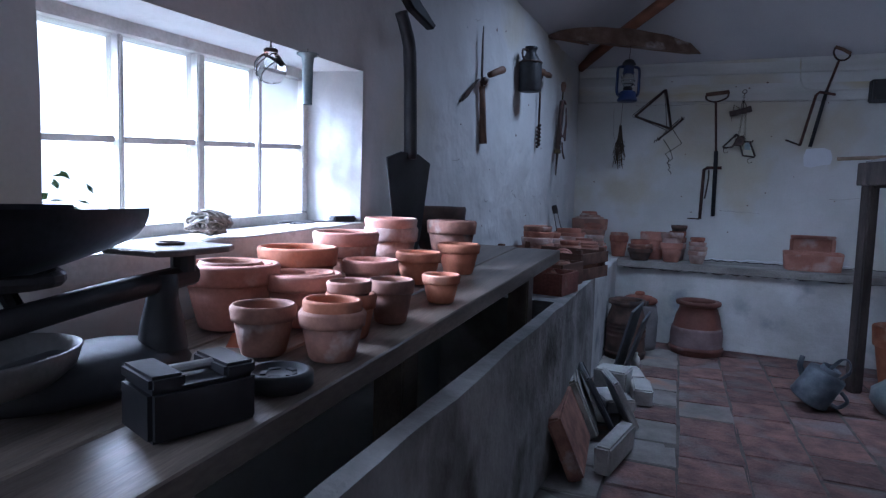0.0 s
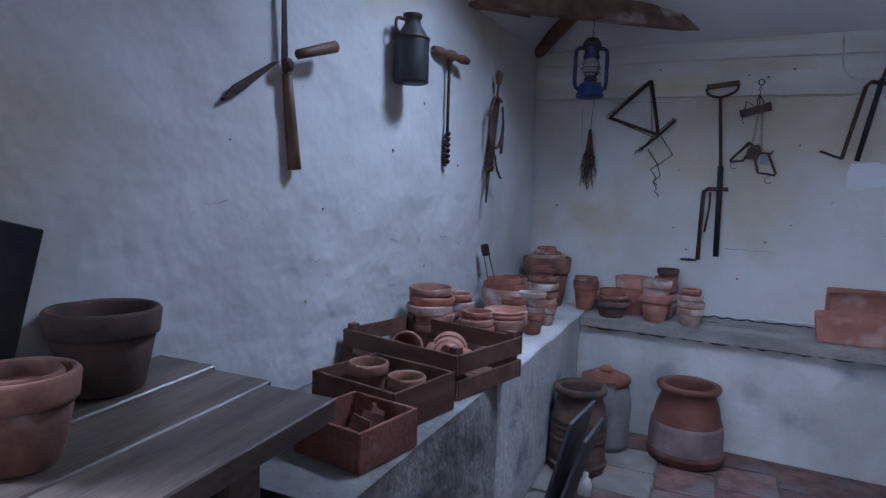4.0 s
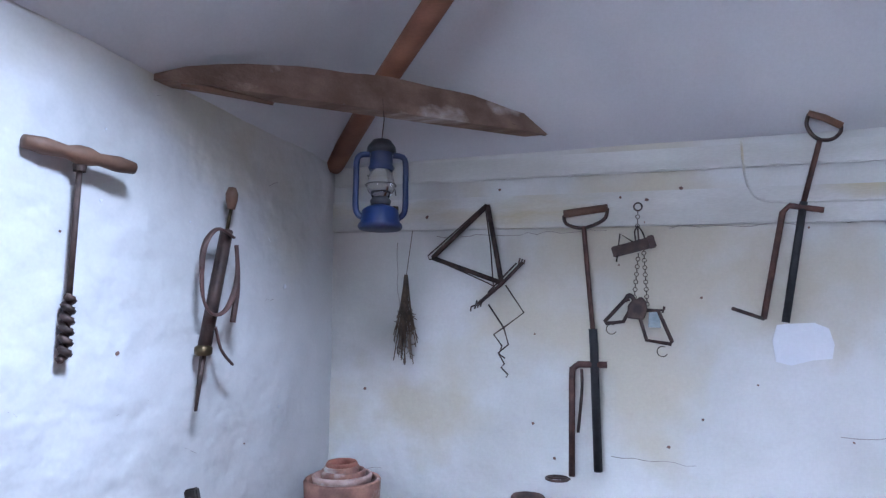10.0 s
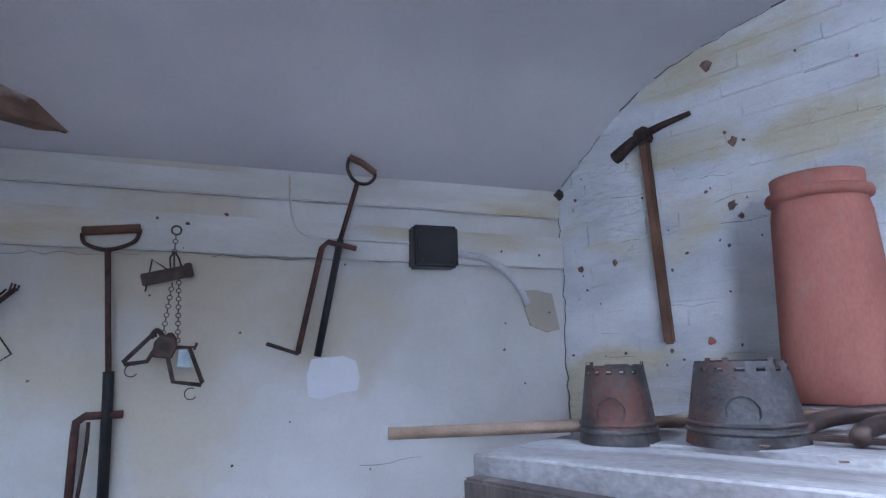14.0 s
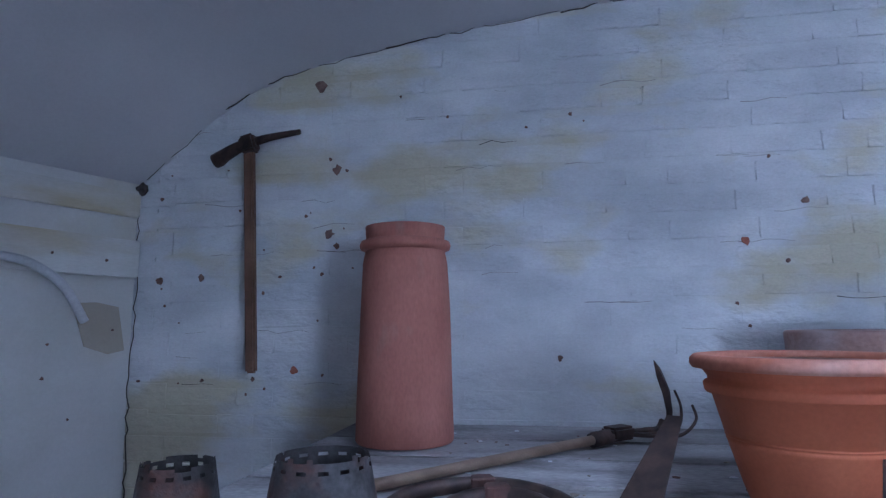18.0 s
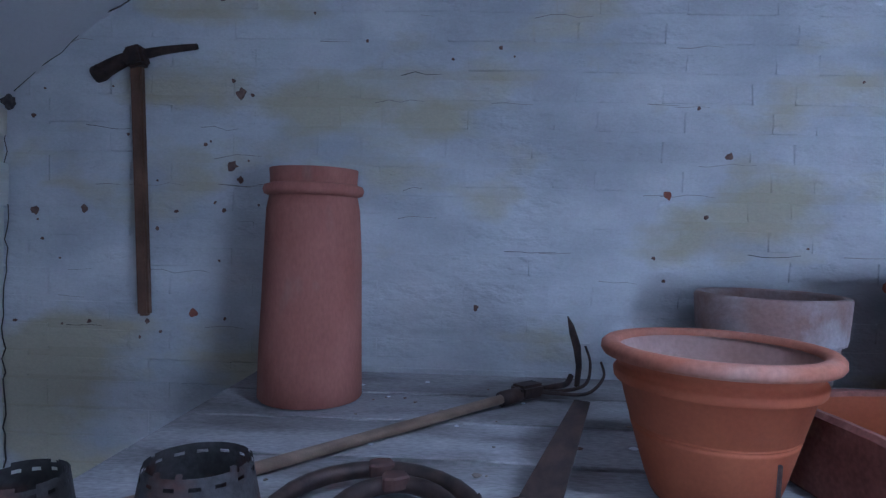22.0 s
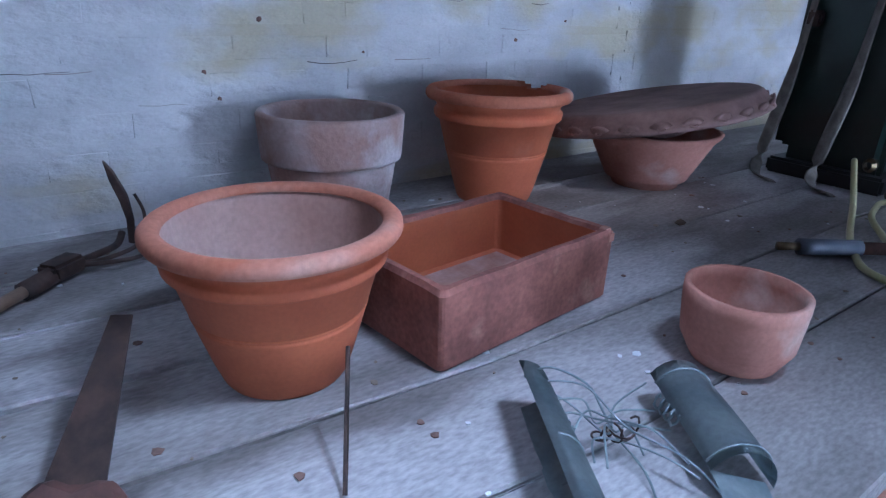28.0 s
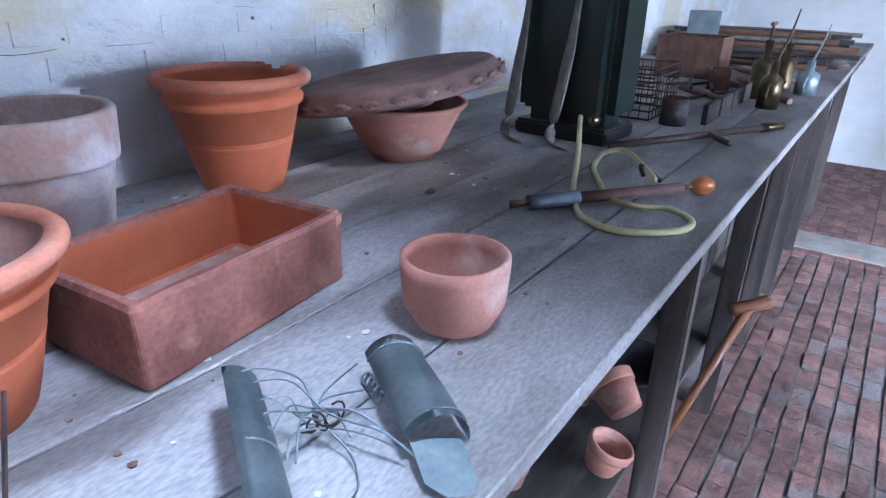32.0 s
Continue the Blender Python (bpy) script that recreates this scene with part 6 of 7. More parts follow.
part("scoop_stem", tube([(0.03, -0.2, 0.1), (0.0, -0.2, 0.13)], 0.01, 8), BLACK, sc)
key = link("iron_key_ring", tube(arc((0, 0, 0), 0.02, 0, 360, 20, "xy")[:-1], 0.004, 6, True, flat=0.8), IRON)
key.matrix_world = pose(0.03, -3.87, bench_top(-3.93) + 0.2015)
tagged(key, "small iron ring lying on the scale plate", "ring")
dsh = link("tin_dish", lathe([(0, 0), (0.12, 0.0), (0.15, 0.02), (0.16, 0.045), (0.156, 0.047), (0.145, 0.022), (0.11, 0.006), (0, 0.005)], 48, Matrix.Diagonal((0.62, 0.85, 1, 1))), mat("grey dusty tin", (0.16, 0.15, 0.15), (0.24, 0.23, 0.22), 10, 0.4, metal=0.6, bump=0.2), smooth=True)
dsh.matrix_world = pose(0.03, -4.19, bench_top(-4.25) + 0.06)
tagged(dsh, "shallow grey oval tin dish on the bench", "dish")
wt = thing("iron_weight", pose(0.255, -4.06, bench_top(-4.06), 0, 0, -22) @ Matrix.Diagonal((1.75, 1.45, 1.3, 1)), "black block weight with a sunken handle bar", "weight")
part("block", box(0.055, 0.095, 0.05, None, 0.004), BLACK, wt)
for sy_ in (-1, 1):
    part("block_top", box(0.055, 0.03, 0.014, pose(0, sy_ * 0.032, 0.0495), 0.003), BLACK, wt)
part("handle_bar", tube([(0, -0.02, 0.058), (0, 0.02, 0.058)], 0.005, 10), mat("worn steel", (0.35, 0.35, 0.36), (0.5, 0.5, 0.5), 20, 0.35, metal=0.9, bump=0), wt, "bare worn steel bar")
rw = thing("round_weight", pose(0.285, -3.912, bench_top(-3.93)) @ Matrix.Diagonal((1.4, 1.4, 1.25, 1)), "round black iron weight with a raised edge", "weight")
part("disc", lathe([(0, 0), (0.034, 0), (0.037, 0.004), (0.037, 0.018), (0.034, 0.022), (0.029, 0.022), (0.027, 0.017), (0, 0.017)], 40), BLACK, rw, smooth=True)
for k in range(5):
    part("raised_mark", box(0.006, 0.012, 0.002, pose(0.016 * math.cos(k * 1.25), 0.016 * math.sin(k * 1.25), 0.0165, 0, 0, 70 * k)), BLACK, rw)
shd = link("pot_shard", plate([(0, 0), (0.05, 0), (0.06, 0.012), (0.04, 0.03), (0.01, 0.026)], 0.006, pose(0, 0, 0, 75, 0, 0)), TERRA)
shd.matrix_world = pose(0.09, -3.80, bench_top(-3.78), 0, 0, 20)
tagged(shd, "orange pot shard leaning by the weight", "shard")

# on and over the sill
tb = thing("twine_ball", pose(-0.16, -3.57, 0.824) @ Matrix.Diagonal((1.2, 1.5, 0.72, 1)), "tangled ball of grey garden twine on the sill", "twine")
rnd = random.Random(11)
bm = bmesh.new()
for k in range(26):
    ax = Euler((rnd.uniform(0, 3), rnd.uniform(0, 3), rnd.uniform(0, 3))).to_matrix()
    rr = rnd.uniform(0.018, 0.034)
    tube([Vector((0, 0, 0.03)) + ax @ Vector((rr * 1.3 * math.cos(j * 0.52), rr * math.sin(j * 0.52), rnd.uniform(-0.004, 0.004))) for j in range(13)], 0.003, 5, bm=bm)
zmin = min(v.co.z for v in bm.verts)
bmesh.ops.translate(bm, vec=(0, 0, -zmin), verts=bm.verts)
part("strand_tangle", bm, TWINE, tb)["kind"] = "stuff"
sk = thing("knife_set", pose(-0.14, -3.16, 0.845, 0, 0, 86), "dark flat hand tools lying on the sill", "tool")
for k, (L_, dy) in enumerate(((0.2, 0.0), (0.16, 0.03), (0.12, -0.03))):
    part("blade", box(L_, 0.016, 0.004, pose(-0.05 * k, dy, 0.001 + 0.0, 0, 0, 6 * k), 0.001), BLACK, sk)
part("handle", box(0.1, 0.028, 0.018, pose(0.13, 0.0, 0.0, 0, 0, -8), 0.005), BLACK, sk)
jarb = thing("glass_fly_trap", pose(-0.10, -3.43, 1.19) @ Matrix.Scale(1.3, 4), "round clear glass bottle hung in the window", "bottle")
gg = part("glass", lathe([(0, 0), (0.018, 0.002), (0.028, 0.018), (0.028, 0.034), (0.016, 0.05), (0.009, 0.058), (0.01, 0.066)], 28), GLASS, jarb, smooth=True)
part("rope", tube([(0, 0, 0.064), (0, 0, 0.075)], 0.0015, 5), IRON, jarb)
for k in range(5):
    q_ = Euler((0, 0, k * 0.9)).to_matrix()
    part("net_cord", tube([q_ @ Vector((0.0295 * math.sin(a2) * math.cos(1.1 * a2), 0.0295 * math.sin(a2) * math.sin(1.1 * a2), 0.027 - 0.0275 * math.cos(a2))) for a2 in [0.15 + 0.28 * j for j in range(10)]], 0.0011, 5), POSTW, jarb)
part("collar", lathe([(0.0105, 0.054), (0.013, 0.056), (0.013, 0.06), (0.0105, 0.062)], 16), IRON, jarb)
fu = thing("tin_funnel", pose(-0.07, -3.32, 1.155), "thin tin tube with a flared top hung in the window", "funnel")
part("tube", lathe([(0.012, 0), (0.014, 0.1), (0.016, 0.118), (0.028, 0.124), (0.028, 0.127), (0.013, 0.121), (0.0115, 0.1), (0.0105, 0)], 24), ZINC, fu, smooth=True)
part("string", tube([(0, 0, 0.12), (0, 0, 0.14)], 0.001, 4), DRY, fu)

# ---- floor clutter by the ledge ----
for k, (x_, y_, lean, rz_, L_, H_, m_) in enumerate(((0.56, -1.22, 14, 80, 0.24, 0.40, SLATE), (0.60, -1.26, 17, 84, 0.22, 0.36, SLATE))):
    ob = link("slate", plate([(-L_ / 2, 0), (L_ / 2, 0.01), (L_ / 2 - 0.01, H_), (-L_ / 2 + 0.02, H_ - 0.03)], 0.012, pose(0, 0, 0, 90, 0, 0), 0.002), m_)
    ob.matrix_world = pose(x_, y_, 0, 0, 0, rz_) @ pose(0, 0, 0, lean, 0, 0)
    tagged(ob, "dark roofing slate leaning on the ledge", "slate", "leaning slates")
rnd = random.Random(9)
for k, (x_, y_, sx, sy_, sz, rz_, tilt) in enumerate(((0.66, -1.45, 0.10, 0.2, 0.07, 15, 0), (0.58, -1.62, 0.16, 0.14, 0.12, -10, 0), (0.72, -1.70, 0.09, 0.2, 0.08, 8, 0), (0.60, -1.85, 0.14, 0.2, 0.06, 30, 0), (0.55, -2.15, 0.05, 0.3, 0.24, 10, 24), (0.62, -2.1, 0.03, 0.26, 0.26, 16, 28), (0.69, -2.02, 0.03, 0.24, 0.22, 20, 26), (0.56, -2.5, 0.05, 0.4, 0.22, 4, 24), (0.67, -2.45, 0.06, 0.3, 0.1, -12, 0))):
    ob = link("loose_stone", box(sx, sy_, sz, pose(0, 0, 0, 0, -tilt, 0), 0.008, 0.003), (STONE, SLATE, STONE, TERRA_OLD)[k % 4] if k > 3 else STONE)
    zmin = min(v.co.z for v in ob.data.vertices)
    ob.matrix_world = pose(x_, y_, -zmin, 0, 0, rz_)
    tagged(ob, "loose broken stone slab on the brick floor", "stone", "loose stones")
wc_white = link("glass_bottle", lathe([(0, 0), (0.025, 0), (0.026, 0.04), (0.02, 0.06), (0.01, 0.068), (0.011, 0.085), (0, 0.086)], 24), PAPER, smooth=True)
wc_white.matrix_world = pose(0.655, -1.09, 0)
tagged(wc_white, "small white stoneware bottle on the floor", "bottle")


DULLZ = mat("dull blue-grey zinc", (0.05, 0.058, 0.07), (0.12, 0.135, 0.15), 14, 0.55, metal=0.5, bump=0.3, bscale=60, dist=0.001)


def watering_can(m, label, r=0.085, h=0.15):
    ob = thing("watering_can", m, label, "watering can")
    part("body", lathe([(0, 0), (r, 0), (r + 0.003, 0.006), (r, 0.012), (r * 0.97, h), (r * 0.5, h + 0.012), (0, h + 0.012)], 36), DULLZ, ob, smooth=True)
    part("neck", lathe([(r * 0.5, h + 0.01), (r * 0.5, h + 0.035), (r * 0.45, h + 0.035), (r * 0.45, h + 0.01)], 24), DULLZ, ob, smooth=True)
    part("handle", tube(smooth_path([(r * 0.55, 0.0, h), (r * 0.75, 0.0, h + 0.06), (r * 0.45, 0, h + 0.10), (r * 0.1, 0, h + 0.09), (-r * 0.05, 0, h + 0.01)], 6), 0.008, 8, flat=0.5), DULLZ, ob, smooth=True)
    part("lug", tube(smooth_path([(r, 0, h * 0.75), (r * 1.5, 0, h * 0.6), (r * 1.35, 0, h * 0.3), (r, 0, h * 0.25)], 5), 0.009, 8), DULLZ, ob, smooth=True)
    part("spout", tube([(-r * 0.9, 0, h * 0.55), (-r * 1.3, 0, h * 0.75), (-r * 1.45, 0, h * 1.05)], 0.016, 12, taper=0.011), DULLZ, ob, smooth=True)
    return ob


watering_can(pose(1.455, -1.42, 0, 0, 0, -20) @ pose(0, 0, 0.04, 0, 28, 0), "tilted galvanised watering can on the brick floor")
terracotta_pot(pose(1.98, -0.95, 0), 0.17, 0.34, TERRA, "large terracotta pot standing under the bench")
for x_, y_, r_, h_ in ((1.88, -1.35, 0.16, 0.17), ):
    ob = link("zinc_kettle", lathe([(0, 0), (r_ * 0.75, 0), (r_, h_ * 0.3), (r_ * 0.98, h_ * 0.6), (r_ * 0.6, h_ * 0.9), (r_ * 0.58, h_), (r_ * 0.5, h_), (r_ * 0.52, h_ * 0.88), (0, h_ * 0.2)], 40), ZINC, smooth=True)
    ob.matrix_world = pose(x_, y_, 0)
    tagged(ob, "squat zinc pan under the bench", "pan")
ob = link("dark_tub", lathe([(0, 0), (0.15, 0), (0.17, 0.22), (0.175, 0.26), (0.165, 0.26), (0.14, 0.02), (0, 0.02)], 40), BLACK, smooth=True)
ob.matrix_world = pose(2.02, -1.25, 0)
tagged(ob, "black bucket on the floor under the bench", "bucket")

# ---- under and beyond the far half of the potting bench ----
SHZ = 0.33
terracotta_pot(on_brick(3.18, 1.09, SHZ) @ pose(0, 0, 0.075, 62, 0, 150), 0.085, 0.13, TERRA_PINK, "terracotta pot lying on the lower shelf", group="pots under the bench")
terracotta_pot(on_brick(2.94, 1.10, SHZ) @ pose(0, 0, 0.03, 18, 0, 30), 0.07, 0.10, TERRA_PINK, "terracotta pot lying on the lower shelf", group="pots under the bench")
terracotta_pot(on_brick(3.21, 0.95, SHZ) @ pose(0, 0, 0.06, -70, 0, 20), 0.07, 0.1, TERRA_OLD, "terracotta pan on the lower shelf", group="pots under the bench")
ob = link("iron_pan", lathe([(0, 0), (0.14, 0), (0.17, 0.06), (0.172, 0.065), (0.16, 0.065), (0.13, 0.012), (0, 0.01)], 40), BLACK, smooth=True)
ob.matrix_world = on_brick(3.50, 0.98, SHZ)
tagged(ob, "wide black iron pan on the lower shelf", "pan")
for s_, d_, r_ in ((4.1, 0.92, 0.06), (3.75, 0.8, 0.07), (2.75, 0.9, 0.06)):
    terracotta_pot(on_brick(s_, d_, SHZ), r_, 0.09, TERRA_OLD, "dusty old pot on the dark lower shelf", group="pots under the bench")
hm = thing("mallet", on_brick(0, 0, 0), "wooden handled hammer hung between the bench posts", "hammer")
h0, h1 = Vector((3.145, -1.225, 0.38)), Vector((3.525, -1.33, 0.735))
wallrod(hm, "handle", [h0, h0.lerp(h1, 0.5), h1], 0.013, VARNISH, taper=0.017, seg=12)
part("head", lathe([(0, -0.065), (0.02, -0.065), (0.024, -0.055), (0.021, 0), (0.024, 0.055), (0.02, 0.065), (0, 0.065)], 18, Matrix.Translation(h1) @ Vector((0.6, -0.75, 0.25)).to_track_quat("Z", "Y").to_matrix().to_4x4()), VARNISH, hm, smooth=True)
rnd = random.Random(17)
wb = thing("wire_basket", on_brick(4.05, 0.67, BENCH_Z) @ Matrix.Diagonal((1, 1, 1.25, 1)), "rusty square wire basket", "basket")
for z in (0.0, 0.025, 0.05, 0.075, 0.1, 0.125, 0.15):
    part("hoop", tube([(-0.16, -0.12, z + 0.003), (0.16, -0.12, z + 0.003), (0.16, 0.12, z + 0.003), (-0.16, 0.12, z + 0.003)], 0.003, 5, True), IRON, wb)
for k in range(9):
    for y_ in (-0.12, 0.12):
        part("upright", tube([(-0.16 + 0.04 * k, y_, 0), (-0.16 + 0.04 * k, y_, 0.155)], 0.002, 5), IRON, wb)
for k in range(7):
    for x_ in (-0.16, 0.16):
        part("upright", tube([(x_, -0.12 + 0.04 * k, 0), (x_, -0.12 + 0.04 * k, 0.155)], 0.002, 5), IRON, wb)
ob = link("tin", lathe([(0, 0), (0.05, 0), (0.05, 0.1), (0.046, 0.1), (0.045, 0.01), (0, 0.01)], 28), RUSTTIN, smooth=True)
ob.matrix_world = on_brick(3.9, 0.88, BENCH_Z)
tagged(ob, "rusted open tin on the bench", "tin")
for k, (s_, d_, sx, sy_, sz) in enumerate(((5.3, 0.55, 0.25, 0.35, 0.22), (4.9, 0.8, 0.12, 0.1, 0.1))):
    slatted_box("wooden_box", on_brick(s_, d_, BENCH_Z, 10 * k), sx, sy_, sz, 1, CRATEW, "plain brown wooden box on the bench", "box", posts=False)
ob = link("tin_sheet", box(0.02, 0.18, 0.34, None, 0.003), ZINC)
ob.matrix_world = on_brick(5.6, 0.5, BENCH_Z, 12)
tagged(ob, "grey zinc box standing on the bench", "box")
for k in range(36):
    row, col = divmod(k, 6)
    L_ = rnd.uniform(0.8, 1.2)
    ob = link("garden_cane", tube([(-L_ / 2, 0, 0), (0, rnd.uniform(-0.008, 0.008), 0.002), (L_ / 2, 0, 0)], rnd.uniform(0.012, 0.018), 7), (HANDLE_DK, POSTW, SHELFDARK, HANDLE_DK, WEB)[k % 5])
    ob.matrix_world = on_brick(6.0 + 0.045 * row + 0.07 * col, rnd.uniform(0.62, 0.74), BENCH_Z + 0.018 + 0.034 * row, 90 + rnd.uniform(-5, 5))
    tagged(ob, "brown garden cane in a stacked bundle", "cane", "stacked canes")
for k in range(5):
    L_ = rnd.uniform(0.3, 0.6)
    ob = link("tool_handle", tube([(-L_ / 2, 0, 0), (L_ / 2, 0, 0)], 0.014, 8), HANDLE_DK)
    ob.matrix_world = on_brick(4.6 + 0.25 * k, rnd.uniform(0.7, 1.0), BENCH_Z + 0.015, rnd.uniform(20, 70))
    tagged(ob, "dark wooden tool handle on the bench", "handle", "tool handles")
for s_, d_, r_, h_, m_, l_ in ((4.5, 1.1, 0.045, 0.2, BRASS, "brass hand sprayer pump on the bench"), (5.0, 1.18, 0.05, 0.16, ZINC, "small metal oil can with a pointed spout")):
    ob = thing("hand_sprayer" if m_ is BRASS else "oil_can", on_brick(s_, d_, BENCH_Z), l_, "sprayer" if m_ is BRASS else "oil can")
    part("body", lathe([(0, 0), (r_, 0), (r_, h_ * 0.6), (r_ * 0.4, h_ * 0.72), (r_ * 0.35, h_), (0, h_)], 24), m_, ob, smooth=True)
    part("spout", tube([(0, 0, h_ * 0.95), (0.08, -0.02, h_ * 1.5), (0.12, -0.03, h_ * 2.0)], 0.006, 8, taper=0.003), m_, ob)
    part("handle", tube(smooth_path([(-r_, 0, 0.02), (-r_ * 1.9, 0, h_ * 0.3), (-r_, 0, h_ * 0.55)], 5), 0.006, 8), m_, ob)
ln = thing("spare_lance", on_brick(0, 0, BENCH_Z), "old brass spray lance lying on the bench", "sprayer lance")
wallrod(ln, "tube", [(3.35, -0.85, 0.02), (3.95, -1.18, 0.02)], 0.012, IRON)
wallrod(ln, "grip", [(3.95, -1.18, 0.02), (4.05, -1.23, 0.02)], 0.016, BRASS)
wallrod(ln, "lever", [(3.72, -1.06, 0.02), (3.66, -1.14, 0.012)], 0.01, IRON)
cy = thing("bucket_hook", on_brick(0, 0, 0), "dark curved wooden yoke behind the sprayer", "yoke")
wallrod(cy, "bar", smooth_path([(3.75, -0.5, BENCH_Z + 0.01), (3.78, -0.5, BENCH_Z + 0.3), (3.7, -0.5, BENCH_Z + 0.55)], 6), 0.018, HANDLE_DK)

for k in range(9):
    L_ = rnd.uniform(0.25, 0.5)
    ob = link("iron_rod", tube([(-L_ / 2, 0, 0), (0, 0.01, 0.004), (L_ / 2, 0, 0)], rnd.uniform(0.006, 0.012), 7), (IRON, BLACK, HANDLE_DK)[k % 3])
    ob.matrix_world = on_brick(rnd.uniform(4.4, 5.2), rnd.uniform(0.6, 1.1), BENCH_Z + 0.012 + 0.004 * k, rnd.uniform(-60, 80))
    tagged(ob, "dark iron tool rod in the clutter", "rod", "tool rods")
for s_, d_, sc_ in ((4.75, 1.02, 1.0), (5.15, 1.05, 0.85)):
    ob = thing("pump_sprayer", on_brick(s_, d_, BENCH_Z) @ Matrix.Scale(sc_, 4), "tarnished brass pump sprayer with a ring handle", "sprayer", "brass pumps")
    part("cylinder", lathe([(0, 0), (0.055, 0), (0.058, 0.01), (0.055, 0.02), (0.055, 0.15), (0.04, 0.17), (0.018, 0.18), (0.018, 0.26), (0, 0.26)], 28), BRASS, ob, smooth=True)
    hd2 = part("pump_rod", tube([(0, 0, 0.25), (0, 0, 0.33)], 0.006, 8), IRON, ob)
    part("grip", tube([(-0.04, 0, 0.33), (0.04, 0, 0.33)], 0.009, 8), HANDLE_DK, hd2)
    part("ring_handle", tube(arc((0.085, 0, 0.07), 0.045, 0, 360, 20)[:-1], 0.006, 8, True), BRASS, ob, smooth=True)

# bright overcast garden beyond the window
GLOW = bpy.data.materials.new("overcast sky glow")
GLOW.use_nodes = True
_e = GLOW.node_tree.nodes["Principled BSDF"]
_e.inputs["Base Color"].default_value = (0.8, 0.8, 0.8, 1)
_e.inputs["Emission Color"].default_value, _e.inputs["Emission Strength"].default_value = (0.90, 0.95, 1.0, 1), 22.0
bd = link("backdrop", box(0.1, 22, 8, pose(-9.0, -1.5, -0.05)), GLOW)
structure(bd, "plain bright overcast sky beyond the garden", "sky")

# garden bush seen through the window
bush = thing("garden_bush", pose(-5.2, -1.6, -0.06), "green leafy bush in the garden", "bush")
part("trunk", tube([(0, 0, 0), (0.05, 0, 0.4), (0, 0.05, 0.8)], 0.06, 8, taper=0.03), HANDLE_DK, bush)
rnd = random.Random(2)
vs, fs = [], []
for k in range(900):
    c = Vector((rnd.gauss(0, 0.42), rnd.gauss(0, 0.5), 0.75 + rnd.gauss(0, 0.28)))
    e1 = Vector((rnd.uniform(-1, 1), rnd.uniform(-1, 1), rnd.uniform(-1, 1))).normalized() * 0.07
    e2 = e1.cross(Vector((rnd.uniform(-1, 1), rnd.uniform(-1, 1), 1))).normalized() * 0.035
    i0 = len(vs)
    vs += [c - e1, c + e2, c + e1, c - e2]
    fs.append((i0, i0 + 1, i0 + 2, i0 + 3))
me = bpy.data.meshes.new("crown")
me.from_pydata(vs, [], fs)
me.materials.append(LEAF)
cr = new("crown", me)
cr.parent = bush

# ---- painted bricks of the wall ----
rnd = random.Random(8)


def brick_mesh(L, H, D, seed):
    bm = box(L, D, H, None, 0.010)
    r2 = random.Random(seed)
    for v in bm.verts:
        v.co += Vector((r2.uniform(-0.003, 0.003), r2.uniform(-0.0005, 0.0005), r2.uniform(-0.003, 0.003)))
    for f in bm.faces:
        f.smooth = f.calc_area() < 0.003
    me = bpy.data.meshes.new("brick")
    bm.to_mesh(me)
    bm.free()
    me.materials.append(BRICKP)
    return me


CH, BL = 0.0772, 0.228
long_b = [brick_mesh(BL + 0.016, CH - 0.006, 0.03, k) for k in range(5)]
short_b = [brick_mesh(BL / 2 + 0.016, CH - 0.006, 0.03, 20 + k) for k in range(5)]
wallb = new("wall_east")
wallb.matrix_world = BRICK
structure(wallb, "whitewashed brick wall with yellowed patches", "wall")
far_v, far_f = [], []
for c in range(int(2.55 / CH)):
    z = c * CH
    s = -0.1 - (BL / 4 if c % 2 else 0)
    k = 0
    while s < 8.9:
        head = (k % 3 == 2)
        L = BL / 2 if head else BL
        near = -0.05 < s < 3.1 and 1.15 < z < 2.42
        D = 0.0125 + rnd.uniform(-0.001, 0.0008)
        if near:
            b = new("brick", (short_b if head else long_b)[rnd.randrange(5)])
            b.parent = wallb
            b.matrix_basis = pose(s + L / 2, 0.0155 + rnd.uniform(-0.0008, 0.0004), z, rnd.uniform(-0.5, 0.5), rnd.uniform(-0.6, 0.6), rnd.uniform(-0.15, 0.15))
        else:
            x0, x1, z0, z1, y = s + 0.0006, s + L - 0.0006, z + 0.0035, z + CH - 0.0035, D - 0.011
            i0 = len(far_v)
            far_v += [(x0, y, z0), (x1, y, z0), (x1, y, z1), (x0, y, z1), (x0, 0.03, z0), (x1, 0.03, z0), (x1, 0.03, z1), (x0, 0.03, z1)]
            far_f += [(i0, i0 + 1, i0 + 2, i0 + 3), (i0, i0 + 4, i0 + 5, i0 + 1), (i0 + 1, i0 + 5, i0 + 6, i0 + 2), (i0 + 2, i0 + 6, i0 + 7, i0 + 3), (i0 + 3, i0 + 7, i0 + 4, i0)]
        s += L
        k += 1
me = bpy.data.meshes.new("brick_field")
me.from_pydata(far_v, [], far_f)
me.materials.append(BRICKP)
ob = new("brick_field", me)
ob.parent = wallb
ob["kind"] = "stuff"

# scars, cracks and filler patches on the walls
def blot(cx, cy, r, seed, n=11):
    r2 = random.Random(seed)
    return [(cx + r * r2.uniform(0.55, 1.15) * math.cos(2 * math.pi * k / n), cy + r * r2.uniform(0.5, 1.2) * math.sin(2 * math.pi * k / n)) for k in range(n)]


